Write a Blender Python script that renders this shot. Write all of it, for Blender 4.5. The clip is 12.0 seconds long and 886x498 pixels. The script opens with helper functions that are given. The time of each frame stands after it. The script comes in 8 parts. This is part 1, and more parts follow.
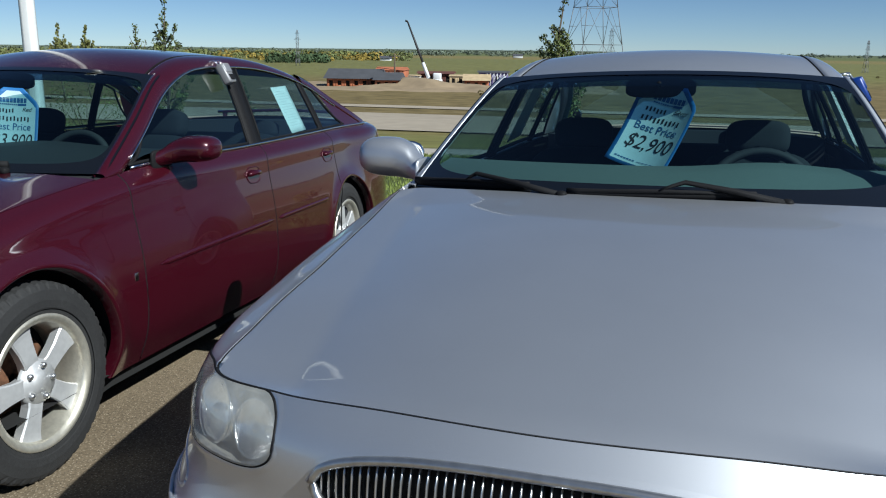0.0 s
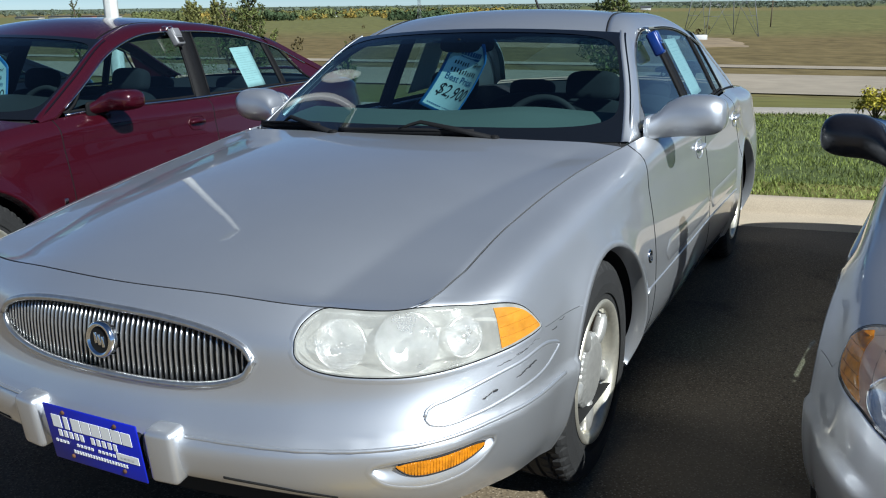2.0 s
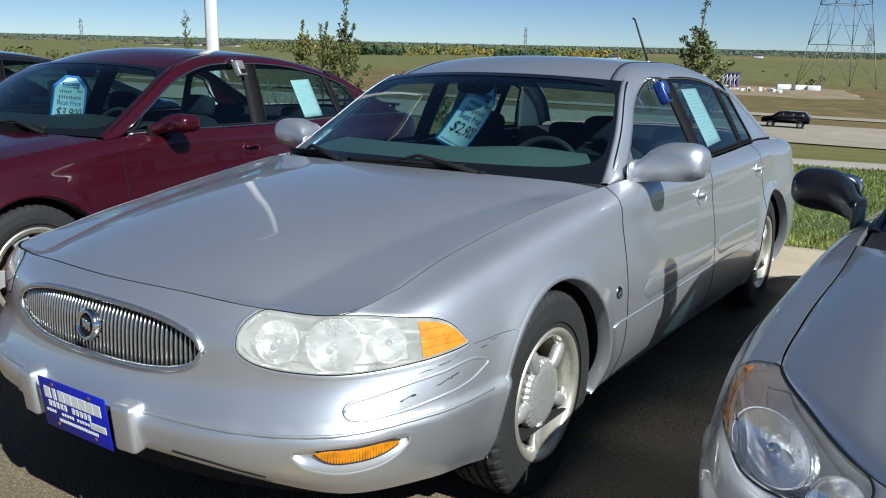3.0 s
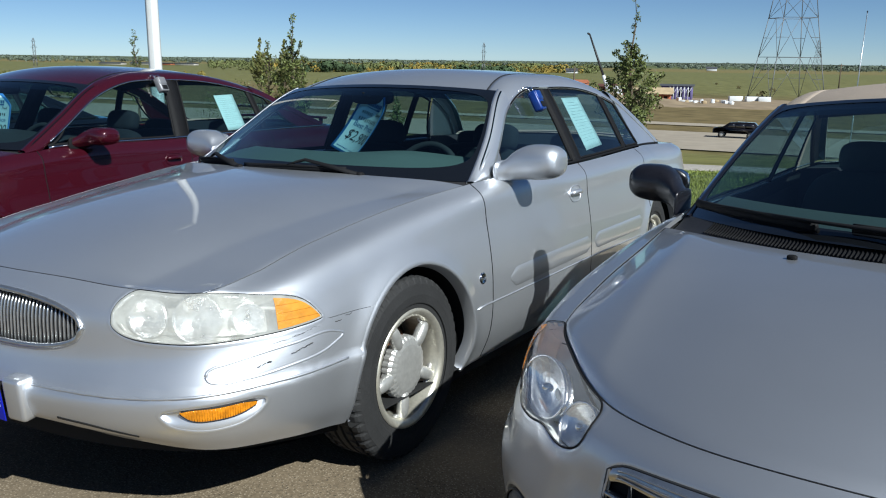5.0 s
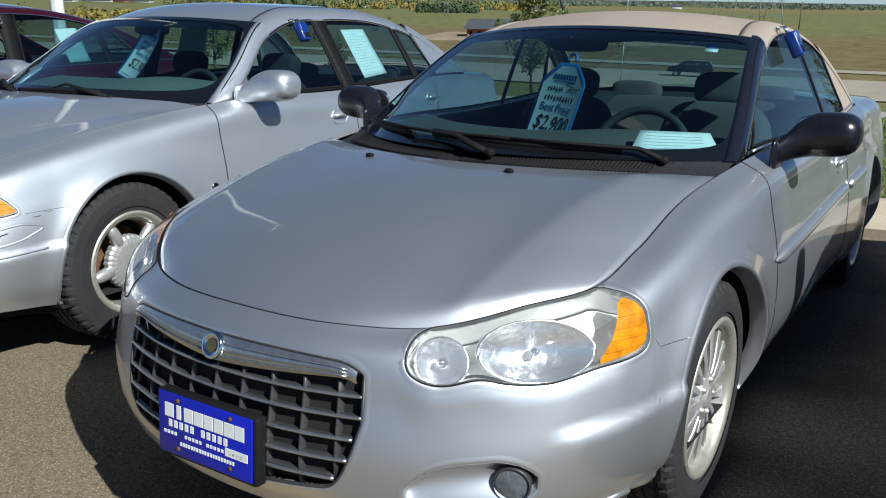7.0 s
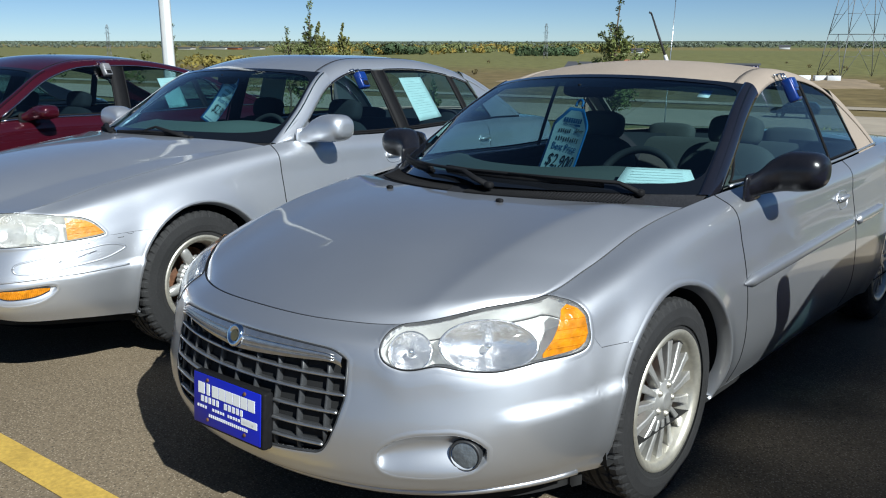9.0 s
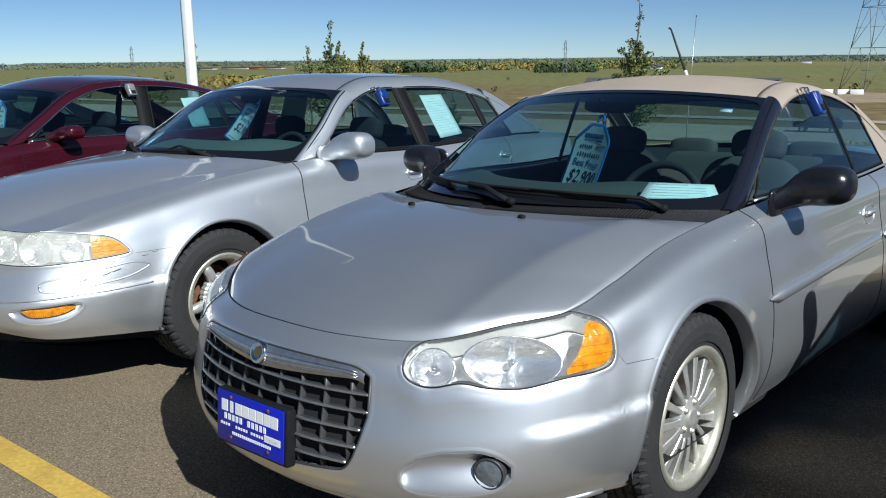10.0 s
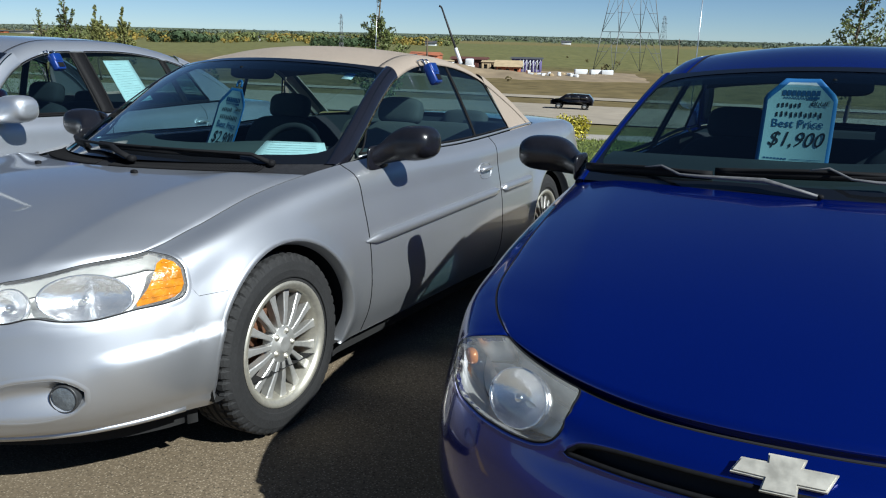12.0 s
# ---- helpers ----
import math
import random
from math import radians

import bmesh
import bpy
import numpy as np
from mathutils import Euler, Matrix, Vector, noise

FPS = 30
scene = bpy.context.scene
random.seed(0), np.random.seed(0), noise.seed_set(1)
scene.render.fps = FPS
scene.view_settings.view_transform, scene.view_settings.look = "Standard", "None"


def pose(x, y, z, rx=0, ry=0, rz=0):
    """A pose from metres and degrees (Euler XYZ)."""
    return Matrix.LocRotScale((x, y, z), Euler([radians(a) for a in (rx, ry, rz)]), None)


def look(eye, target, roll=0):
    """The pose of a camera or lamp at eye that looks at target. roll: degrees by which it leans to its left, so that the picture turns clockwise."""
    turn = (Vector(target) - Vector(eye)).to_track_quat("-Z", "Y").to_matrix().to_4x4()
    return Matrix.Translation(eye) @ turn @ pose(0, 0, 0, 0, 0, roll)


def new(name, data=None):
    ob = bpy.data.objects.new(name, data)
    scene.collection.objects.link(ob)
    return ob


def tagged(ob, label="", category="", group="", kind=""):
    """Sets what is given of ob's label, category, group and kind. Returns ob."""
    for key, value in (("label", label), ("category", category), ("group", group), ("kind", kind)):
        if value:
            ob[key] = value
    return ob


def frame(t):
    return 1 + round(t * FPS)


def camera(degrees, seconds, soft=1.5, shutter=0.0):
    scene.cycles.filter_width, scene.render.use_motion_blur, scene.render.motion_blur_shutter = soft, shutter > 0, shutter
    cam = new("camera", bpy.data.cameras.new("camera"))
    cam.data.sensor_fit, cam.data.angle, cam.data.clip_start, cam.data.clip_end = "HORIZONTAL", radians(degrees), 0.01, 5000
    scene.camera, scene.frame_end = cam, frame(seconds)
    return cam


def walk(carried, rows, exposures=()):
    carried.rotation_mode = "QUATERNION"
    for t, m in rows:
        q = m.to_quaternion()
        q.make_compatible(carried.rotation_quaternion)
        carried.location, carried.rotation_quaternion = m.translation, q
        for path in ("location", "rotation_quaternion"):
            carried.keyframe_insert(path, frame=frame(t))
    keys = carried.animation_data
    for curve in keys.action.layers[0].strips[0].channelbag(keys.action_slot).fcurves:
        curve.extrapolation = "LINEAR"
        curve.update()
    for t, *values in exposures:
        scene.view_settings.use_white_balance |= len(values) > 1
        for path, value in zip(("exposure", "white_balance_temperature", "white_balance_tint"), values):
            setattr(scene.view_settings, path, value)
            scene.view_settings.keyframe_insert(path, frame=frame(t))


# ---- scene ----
cam = camera(56.6, 12.0, 1.1)
PATH = [
    (0, (0.96, -0.289, 1.393), (0.805, 1.648, 0.917), 0.7),
    (0.5, (1.338, -0.402, 1.4), (1.191, 1.521, 0.871), 0.1),
    (1, (1.657, -0.526, 1.403), (1.425, 1.37, 0.809), -0.4),
    (1.5, (1.925, -0.568, 1.417), (1.585, 1.315, 0.835), -0.7),
    (2, (2.22, -0.738, 1.431), (1.781, 1.126, 0.857), -0.7),
    (2.5, (2.485, -0.844, 1.434), (1.942, 1.006, 0.901), 0.2),
    (3, (2.66, -0.849, 1.457), (1.999, 0.974, 0.966), 1.3),
    (3.2, (2.681, -0.866, 1.452), (1.969, 0.941, 0.97), 1.2),
    (4.8, (2.979, -0.985, 1.456), (2.329, 0.854, 1.015), 0.8),
    (5, (3.091, -1.065, 1.455), (2.51, 0.794, 1.002), 0.7),
    (5.5, (3.409, -1.124, 1.442), (2.98, 0.767, 0.953), 1.0),
    (6, (3.774, -1.159, 1.467), (3.42, 0.751, 0.993), 1.1),
    (6.5, (4.07, -1.285, 1.47), (3.627, 0.601, 0.971), 0.8),
    (7, (4.258, -1.273, 1.452), (3.766, 0.574, 0.863), 0.8),
    (7.2, (4.322, -1.246, 1.439), (3.816, 0.584, 0.811), 1.2),
    (8.8, (4.681, -1.562, 1.499), (3.969, 0.233, 0.98), 0.1),
    (9, (4.68, -1.565, 1.498), (3.958, 0.233, 1.003), -0.0),
    (9.5, (4.679, -1.573, 1.502), (3.929, 0.224, 1.044), -0.1),
    (10, (4.673, -1.564, 1.496), (3.902, 0.224, 1.041), -0.6),
    (10.5, (4.753, -1.611, 1.505), (4.018, 0.19, 1.039), -0.7),
    (11, (4.872, -1.693, 1.514), (4.177, 0.124, 1.052), -0.4),
    (11.5, (5.125, -1.775, 1.507), (4.583, 0.093, 1.042), 0.1),
    (12, (5.365, -1.728, 1.485), (5.1, 0.187, 0.975), 1.4),
]
walk(cam, [(t, look(eye, target, roll)) for t, eye, target, roll in PATH],
     ((0, 0.50, 5800, 4), (12, 0.50, 5800, 4)))


# ---- sky, sun ----
SUN_TO = Vector((0.64, -0.42, 0.645)).normalized()
world = bpy.data.worlds.new("world")
scene.world = world
world.use_nodes = True
wn = world.node_tree
sky = wn.nodes.new("ShaderNodeTexSky")
sky.sky_type, sky.sun_disc = "NISHITA", False
sky.sun_elevation = math.asin(SUN_TO.z)
sky.sun_rotation = math.atan2(SUN_TO.x, SUN_TO.y)
sky.air_density, sky.dust_density, sky.ozone_density, sky.altitude = 0.54, 0.0, 3.4, 300
wn.nodes["Background"].inputs[1].default_value = 0.051
wn.links.new(sky.outputs[0], wn.nodes["Background"].inputs[0])
sun = new("sun", bpy.data.lights.new("sun", "SUN"))
sun.data.energy, sun.data.angle, sun.data.color = 5.0, radians(0.53), (1.0, 0.95, 0.87)
sun.matrix_world = look(SUN_TO * 50, (0, 0, 0))


# ---- materials ----
def mat(name, color, rough=0.5, metal=0.0, coat=0.0, noise_scale=0.0, noise_amt=0.0, bump=0.0, bump_scale=200.0,
        large=0.0, large_scale=2.0, island=0.0, spec=0.5):
    m = bpy.data.materials.new(name)
    m.use_nodes = True
    nt = m.node_tree
    b = nt.nodes["Principled BSDF"]
    b.inputs["Base Color"].default_value = (*color, 1)
    b.inputs["Roughness"].default_value = rough
    b.inputs["Metallic"].default_value = metal
    b.inputs["Coat Weight"].default_value = coat
    b.inputs["Coat Roughness"].default_value = 0.03
    b.inputs["Specular IOR Level"].default_value = spec
    tc = nt.nodes.new("ShaderNodeTexCoord")
    last = None

    def vary(scale, amt, src):
        n = nt.nodes.new("ShaderNodeTexNoise")
        n.inputs["Scale"].default_value, n.inputs["Detail"].default_value = scale, 5
        nt.links.new(tc.outputs["Object"], n.inputs["Vector"])
        mr = nt.nodes.new("ShaderNodeMapRange")
        mr.inputs["From Min"].default_value, mr.inputs["From Max"].default_value = 0.3, 0.7
        mr.inputs["To Min"].default_value, mr.inputs["To Max"].default_value = 1 - amt, 1 + amt
        nt.links.new(n.outputs["Fac"], mr.inputs["Value"])
        mix = nt.nodes.new("ShaderNodeMix")
        mix.data_type, mix.blend_type = "RGBA", "MULTIPLY"
        mix.inputs[0].default_value = 1
        if src is None:
            mix.inputs[6].default_value = (*color, 1)
        else:
            nt.links.new(src, mix.inputs[6])
        nt.links.new(mr.outputs[0], mix.inputs[7])
        return mix.outputs[2]
    if noise_amt:
        last = vary(noise_scale, noise_amt, last)
    if large:
        last = vary(large_scale, large, last)
    if island:
        g = nt.nodes.new("ShaderNodeNewGeometry")
        mr = nt.nodes.new("ShaderNodeMapRange")
        mr.inputs["To Min"].default_value, mr.inputs["To Max"].default_value = 1 - island, 1 + island
        nt.links.new(g.outputs["Random Per Island"], mr.inputs["Value"])
        mix = nt.nodes.new("ShaderNodeMix")
        mix.data_type, mix.blend_type = "RGBA", "MULTIPLY"
        mix.inputs[0].default_value = 1
        if last is None:
            mix.inputs[6].default_value = (*color, 1)
        else:
            nt.links.new(last, mix.inputs[6])
        nt.links.new(mr.outputs[0], mix.inputs[7])
        last = mix.outputs[2]
    if last is not None:
        nt.links.new(last, b.inputs["Base Color"])
    if bump:
        n = nt.nodes.new("ShaderNodeTexNoise")
        n.inputs["Scale"].default_value, n.inputs["Detail"].default_value = bump_scale, 4
        nt.links.new(tc.outputs["Object"], n.inputs["Vector"])
        bp = nt.nodes.new("ShaderNodeBump")
        bp.inputs["Strength"].default_value, bp.inputs["Distance"].default_value = bump, 0.01
        nt.links.new(n.outputs["Fac"], bp.inputs["Height"])
        nt.links.new(bp.outputs[0], b.inputs["Normal"])
    return m


def glass(name, tint, haze=(0, 0, 0), haze_amt=0.0, ior=1.5, rough=0.0):
    m = bpy.data.materials.new(name)
    m.use_nodes = True
    nt = m.node_tree
    out = nt.nodes["Material Output"]
    nt.nodes.remove(nt.nodes["Principled BSDF"])
    tr = nt.nodes.new("ShaderNodeBsdfTransparent")
    tr.inputs[0].default_value = (*tint, 1)
    base = tr.outputs[0]
    if haze_amt:
        df = nt.nodes.new("ShaderNodeBsdfDiffuse")
        df.inputs[0].default_value = (*haze, 1)
        n = nt.nodes.new("ShaderNodeTexNoise")
        n.inputs["Scale"].default_value, n.inputs["Detail"].default_value = 14, 5
        tc = nt.nodes.new("ShaderNodeTexCoord")
        nt.links.new(tc.outputs["Object"], n.inputs["Vector"])
        mr = nt.nodes.new("ShaderNodeMapRange")
        mr.inputs["From Min"].default_value, mr.inputs["From Max"].default_value = 0.3, 0.7
        mr.inputs["To Min"].default_value, mr.inputs["To Max"].default_value = haze_amt * 0.7, haze_amt * 1.25
        nt.links.new(n.outputs["Fac"], mr.inputs["Value"])
        mx = nt.nodes.new("ShaderNodeMixShader")
        nt.links.new(mr.outputs[0], mx.inputs[0])
        nt.links.new(base, mx.inputs[1])
        nt.links.new(df.outputs[0], mx.inputs[2])
        base = mx.outputs[0]
    gl = nt.nodes.new("ShaderNodeBsdfGlossy")
    gl.inputs["Roughness"].default_value = rough
    lw = nt.nodes.new("ShaderNodeLayerWeight")
    lw.inputs[0].default_value = 0.5
    pw = nt.nodes.new("ShaderNodeMath")
    pw.operation = "POWER"
    nt.links.new(lw.outputs["Facing"], pw.inputs[0])
    pw.inputs[1].default_value = 3.6
    fr = nt.nodes.new("ShaderNodeMath")
    fr.operation = "MULTIPLY_ADD"
    nt.links.new(pw.outputs[0], fr.inputs[0])
    fr.inputs[1].default_value, fr.inputs[2].default_value = 0.75, ((ior - 1) / (ior + 1)) ** 2 * 1.5
    mx = nt.nodes.new("ShaderNodeMixShader")
    nt.links.new(fr.outputs[0], mx.inputs[0])
    nt.links.new(base, mx.inputs[1])
    nt.links.new(gl.outputs[0], mx.inputs[2])
    nt.links.new(mx.outputs[0], out.inputs[0])
    return m


def paint(name, color, metal=0.75, rough=0.32, flake=0.10):
    m = mat(name, color, rough, metal, 1.0, 2200, flake, 0, 0, 0.03, 3.0)
    return m


SILVER = paint("silver_paint", (0.62, 0.638, 0.672), 0.84, 0.45)
SILVER_B = paint("grey_silver_paint", (0.525, 0.538, 0.564), 0.85, 0.45)
MAROON = paint("maroon_paint", (0.048, 0.0036, 0.0098), 0.3, 0.26)
BLUE = paint("blue_paint", (0.0008, 0.011, 0.19), 0.6, 0.20)
CHROME = mat("chrome", (0.8, 0.81, 0.82), 0.12, 1.0)
ALLOY = mat("wheel_alloy", (0.56, 0.555, 0.53), 0.38, 0.66, 0, 60, 0.08, 0, 0, 0.06, 9)
ALLOY_D = mat("machined_lip", (0.62, 0.59, 0.50), 0.40, 0.75, 0, 60, 0.10, 0, 0, 0.06, 9)
DULLCHROME = mat("dull_chrome", (0.50, 0.505, 0.51), 0.30, 0.9, 0, 50, 0.12)
ALLOY_S = mat("satin_silver_wheel", (0.50, 0.505, 0.51), 0.46, 0.45, 0, 50, 0.06, 0, 0, 0.08, 9)
REFLECT = mat("lamp_reflector", (0.90, 0.90, 0.91), 0.26, 1.0, 0, 30, 0.08, 0.3, 50)
BLACK = mat("black_trim", (0.012, 0.012, 0.013), 0.55, 0, 0, 90, 0.15, 0, 0, 0, 2.0, 0, 0.06)
MIRRORB = mat("satin_black_plastic", (0.010, 0.010, 0.013), 0.26, 0, 0, 60, 0.12, 0, 0, 0, 2.0, 0, 0.5)
LAMPBACK_L = mat("silver_lamp_back", (0.74, 0.74, 0.71), 0.40, 0.15, 0, 40, 0.06)
GLOSSB = mat("gloss_black", (0.010, 0.010, 0.014), 0.12, 0, 1.0, 5, 0.1)
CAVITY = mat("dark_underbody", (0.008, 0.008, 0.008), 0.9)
RUBBER = mat("tyre_rubber", (0.016, 0.016, 0.0165), 0.8, 0, 0, 120, 0.25, 0.15, 300, 0.2, 8)
WIPERARM = mat("dusty_wiper_arm", (0.12, 0.12, 0.125), 0.6, 0, 0, 60, 0.3)
WIPER = mat("wiper_rubber", (0.008, 0.008, 0.009), 0.75, 0, 0, 0, 0, 0, 0, 0, 2.0, 0, 0.2)
RUST = mat("rusty_brake", (0.13, 0.06, 0.03), 0.8, 0.2, 0, 40, 0.5)
DASH_GR = mat("grey_green_dashboard", (0.13, 0.155, 0.14), 0.7, 0, 0, 200, 0.08, 0.1, 400)
DASH_TN = mat("grey_dashboard", (0.085, 0.09, 0.082), 0.7, 0, 0, 200, 0.08, 0.1, 400)
DASH_BK = mat("charcoal_dashboard", (0.03, 0.03, 0.032), 0.7, 0, 0, 200, 0.08)
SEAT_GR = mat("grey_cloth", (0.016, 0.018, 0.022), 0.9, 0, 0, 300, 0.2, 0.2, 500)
# beige seat cloth with the cabin's shade darkened into its colour
SEAT_TN = mat("shaded_beige_cloth", (0.085, 0.082, 0.076), 0.85, 0, 0, 300, 0.15, 0.2, 500)
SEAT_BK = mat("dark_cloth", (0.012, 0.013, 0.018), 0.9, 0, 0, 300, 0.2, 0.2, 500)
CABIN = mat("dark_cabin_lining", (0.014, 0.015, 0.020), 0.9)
CANVAS = mat("tan_canvas", (0.31, 0.255, 0.205), 0.92, 0, 0, 900, 0.14, 0.3, 900, 0.05, 5)
GLASS = glass("window_glass", (0.53, 0.70, 0.72))
SHADE = glass("shade_band_glass", (0.10, 0.16, 0.30))
COWL = mat("black_cowl", (0.016, 0.016, 0.018), 0.55, 0, 0, 60, 0.2, 0.3, 120)
BAND = mat("glass_frit", (0.006, 0.007, 0.009), 0.08, 0, 0.6)
LENS_OLD = glass("hazed_lens", (0.93, 0.93, 0.90), (0.74, 0.745, 0.69), 0.40, 1.45, 0.05)
LENS_CLR = glass("clear_lens", (0.96, 0.97, 0.97), (0.78, 0.78, 0.76), 0.12, 1.45, 0.03)
AMBER = mat("amber_lens", (0.60, 0.215, 0.005), 0.20, 0, 0.6, 38, 0.30, 0.35, 60)
AMBER_OLD = mat("faded_amber_lens", (0.56, 0.235, 0.022), 0.34, 0, 0.3, 25, 0.18, 0.25, 50)
AMBER_PALE = mat("pale_amber", (0.50, 0.20, 0.06), 0.35, 0.2, 0.4, 60, 0.15)
LENS_CAV = glass("dusty_lens", (0.95, 0.96, 0.96), (0.66, 0.67, 0.64), 0.20, 1.45, 0.04)
FOGGLASS = mat("grey_fog_lamp_glass", (0.13, 0.145, 0.16), 0.34, 0.3, 0.0, 60, 0.25, 0.3, 80)
LAMPBACK = mat("lamp_housing", (0.58, 0.58, 0.56), 0.25, 0.6, 0, 30, 0.08)
PLATE_B = mat("plate_blue", (0.008, 0.016, 0.40), 0.45, 0, 0.08, 30, 0.05, 0, 0, 0, 2.0, 0, 0.25)
WHITE = mat("white_print", (0.80, 0.81, 0.80), 0.5)
TAGBLUE = mat("tag_blue", (0.025, 0.13, 0.34), 0.5, 0, 0.3)
TAGPALE = mat("tag_pale_blue", (0.46, 0.60, 0.62), 0.5, 0, 0.3, 20, 0.04)
INK = mat("black_ink", (0.01, 0.012, 0.014), 0.6)
INKB = mat("blue_ink", (0.02, 0.09, 0.22), 0.6)
PAPER = mat("paper", (0.86, 0.88, 0.85), 0.8, 0, 0, 15, 0.04)
LOCKBLUE = mat("lock_box_blue", (0.006, 0.032, 0.19), 0.35, 0.1, 0.4, 40, 0.15)
LOCKGREY = mat("lock_box_grey", (0.22, 0.22, 0.23), 0.4, 0.3)
PALEGREY = mat("grey_print", (0.42, 0.44, 0.45), 0.7)
GRILLEGREY = mat("charcoal_plastic", (0.035, 0.036, 0.038), 0.45, 0, 0, 80, 0.15)
SCRAPE = mat("scraped_plastic", (0.02, 0.02, 0.022), 0.7)


# ---- mesh helpers ----
def mesh_of(name, V, F, smooth=True):
    me = bpy.data.meshes.new(name)
    me.from_pydata([tuple(map(float, v)) for v in V], [], [tuple(int(i) for i in f) for f in F])
    if smooth:
        me.polygons.foreach_set("use_smooth", np.ones(len(me.polygons), dtype=bool))
    me.validate()
    me.update()
    return me


def part(name, data, material, parent, label=""):
    """One mesh object under a thing or a part. data: a mesh, a bmesh, or (V, F)."""
    if isinstance(data, tuple):
        data = mesh_of(name, *data)
    elif isinstance(data, bmesh.types.BMesh):
        me = bpy.data.meshes.new(name)
        data.to_mesh(me)
        data.free()
        data = me
    ob = new(name, data)
    ob.parent = parent
    if material:
        data.materials.clear()
        data.materials.append(material)
    if label:
        ob["label"] = label
    return ob


def grid_faces(n, m, wrap=False, flip=False):
    F = []
    for i in range(n - 1):
        for j in range(m if wrap else m - 1):
            k = (j + 1) % m
            f = (i * m + j, i * m + k, (i + 1) * m + k, (i + 1) * m + j)
            F.append(f[::-1] if flip else f)
    return F


def join(*pieces):
    V, F = [], []
    for v, f in pieces:
        o = len(V)
        V.extend([tuple(p) for p in v])
        F.extend([tuple(i + o for i in q) for q in f])
    return V, F


def moved(piece, m):
    v, f, *smooth = piece
    flip = m.determinant() < 0
    return ([m @ Vector(p) for p in v], [q[::-1] if flip else q for q in f], *smooth)


def solid_box(x, y, z, r=0.01, seg=2):
    """A box with rounded edges, centred, of the full sizes given."""
    bm = bmesh.new()
    bmesh.ops.create_cube(bm, size=1)
    bmesh.ops.scale(bm, vec=(x, y, z), verts=bm.verts)
    r = min(r, 0.49 * min(x, y, z))
    bmesh.ops.bevel(bm, geom=bm.edges[:], offset=r, segments=seg, profile=0.5, affect="EDGES")
    bm.verts.ensure_lookup_table()
    V, F = [v.co.copy() for v in bm.verts], [tuple(v.index for v in f.verts) for f in bm.faces]
    bm.free()
    return V, F


def superell(rx, ry, rz, e1=0.6, e2=0.6, n=20, m=32):
    """A superellipsoid: a rounded, cushion-like solid."""
    def c(a, e):
        return np.sign(np.cos(a)) * abs(np.cos(a)) ** e

    def s(a, e):
        return np.sign(np.sin(a)) * abs(np.sin(a)) ** e
    V = []
    for i in range(n):
        p = -math.pi / 2 + math.pi * (i + 0.5) / n
        for j in range(m):
            q = 2 * math.pi * j / m
            V.append((rx * c(p, e1) * c(q, e2), ry * c(p, e1) * s(q, e2), rz * s(p, e1)))
    F = grid_faces(n, m, True)
    F.append(tuple(range(m))[::-1])
    F.append(tuple((n - 1) * m + j for j in range(m)))
    return V, F


def tube(points, r, n=8, closed=False, squash=1.0, up=(0, 0, 1)):
    """A tube along points. r: radius or a list of radii; squash flattens it along up."""
    P = [Vector(p) for p in points]
    k = len(P)
    V = []
    up = Vector(up)
    for i, p in enumerate(P):
        a = P[(i - 1) % k] if closed or i else P[i]
        b = P[(i + 1) % k] if closed or i < k - 1 else P[i]
        d = (b - a).normalized()
        s = d.cross(up)
        s = s.normalized() if s.length > 1e-4 else d.orthogonal().normalized()
        w = s.cross(d).normalized()
        rr = r[i] if isinstance(r, (list, tuple)) else r
        for j in range(n):
            q = 2 * math.pi * j / n
            V.append(p + s * rr * math.cos(q) + w * rr * squash * math.sin(q))
    F = grid_faces(k, n, True, True)
    if closed:
        F += [((k - 1) * n + j, j, (j + 1) % n, (k - 1) * n + (j + 1) % n) for j in range(n)]
    else:
        F.append(tuple(range(n)))
        F.append(tuple((k - 1) * n + j for j in range(n))[::-1])
    return V, F


def lathe(profile, n=48, axis="x"):
    """Turns (along, radius) points round the axis."""
    V = []
    for a, r in profile:
        for j in range(n):
            q = 2 * math.pi * j / n
            V.append((a, r * math.cos(q), r * math.sin(q)))
    return V, grid_faces(len(profile), n, True)


def spline(P, n):
    """Catmull-Rom by chord length through rows of numbers; gives n rows."""
    P = np.asarray(P, float)
    d = np.r_[0, np.cumsum(np.maximum(np.linalg.norm(np.diff(P[:, :2], axis=0), axis=1), 1e-6))]
    g = np.gradient(P, d, axis=0)
    t = np.linspace(0, d[-1], n)
    i = np.clip(np.searchsorted(d, t, side="right") - 1, 0, len(d) - 2)
    h = (d[i + 1] - d[i])[:, None]
    u = ((t - d[i]) / h[:, 0])[:, None]
    return ((2 * u ** 3 - 3 * u ** 2 + 1) * P[i] + (u ** 3 - 2 * u ** 2 + u) * h * g[i]
            + (-2 * u ** 3 + 3 * u ** 2) * P[i + 1] + (u ** 3 - u ** 2) * h * g[i + 1])




def lettering(text, size, thick=0.0006, shear=0.0):
    cu = bpy.data.curves.new("lettering", "FONT")
    cu.body, cu.size, cu.extrude, cu.align_x, cu.shear = text, size, thick, "CENTER", shear
    cu.resolution_u = 3
    ob = bpy.data.objects.new("lettering", cu)
    scene.collection.objects.link(ob)
    me = bpy.data.meshes.new_from_object(ob.evaluated_get(bpy.context.evaluated_depsgraph_get()))
    bpy.data.objects.remove(ob)
    bpy.data.curves.remove(cu)
    return me


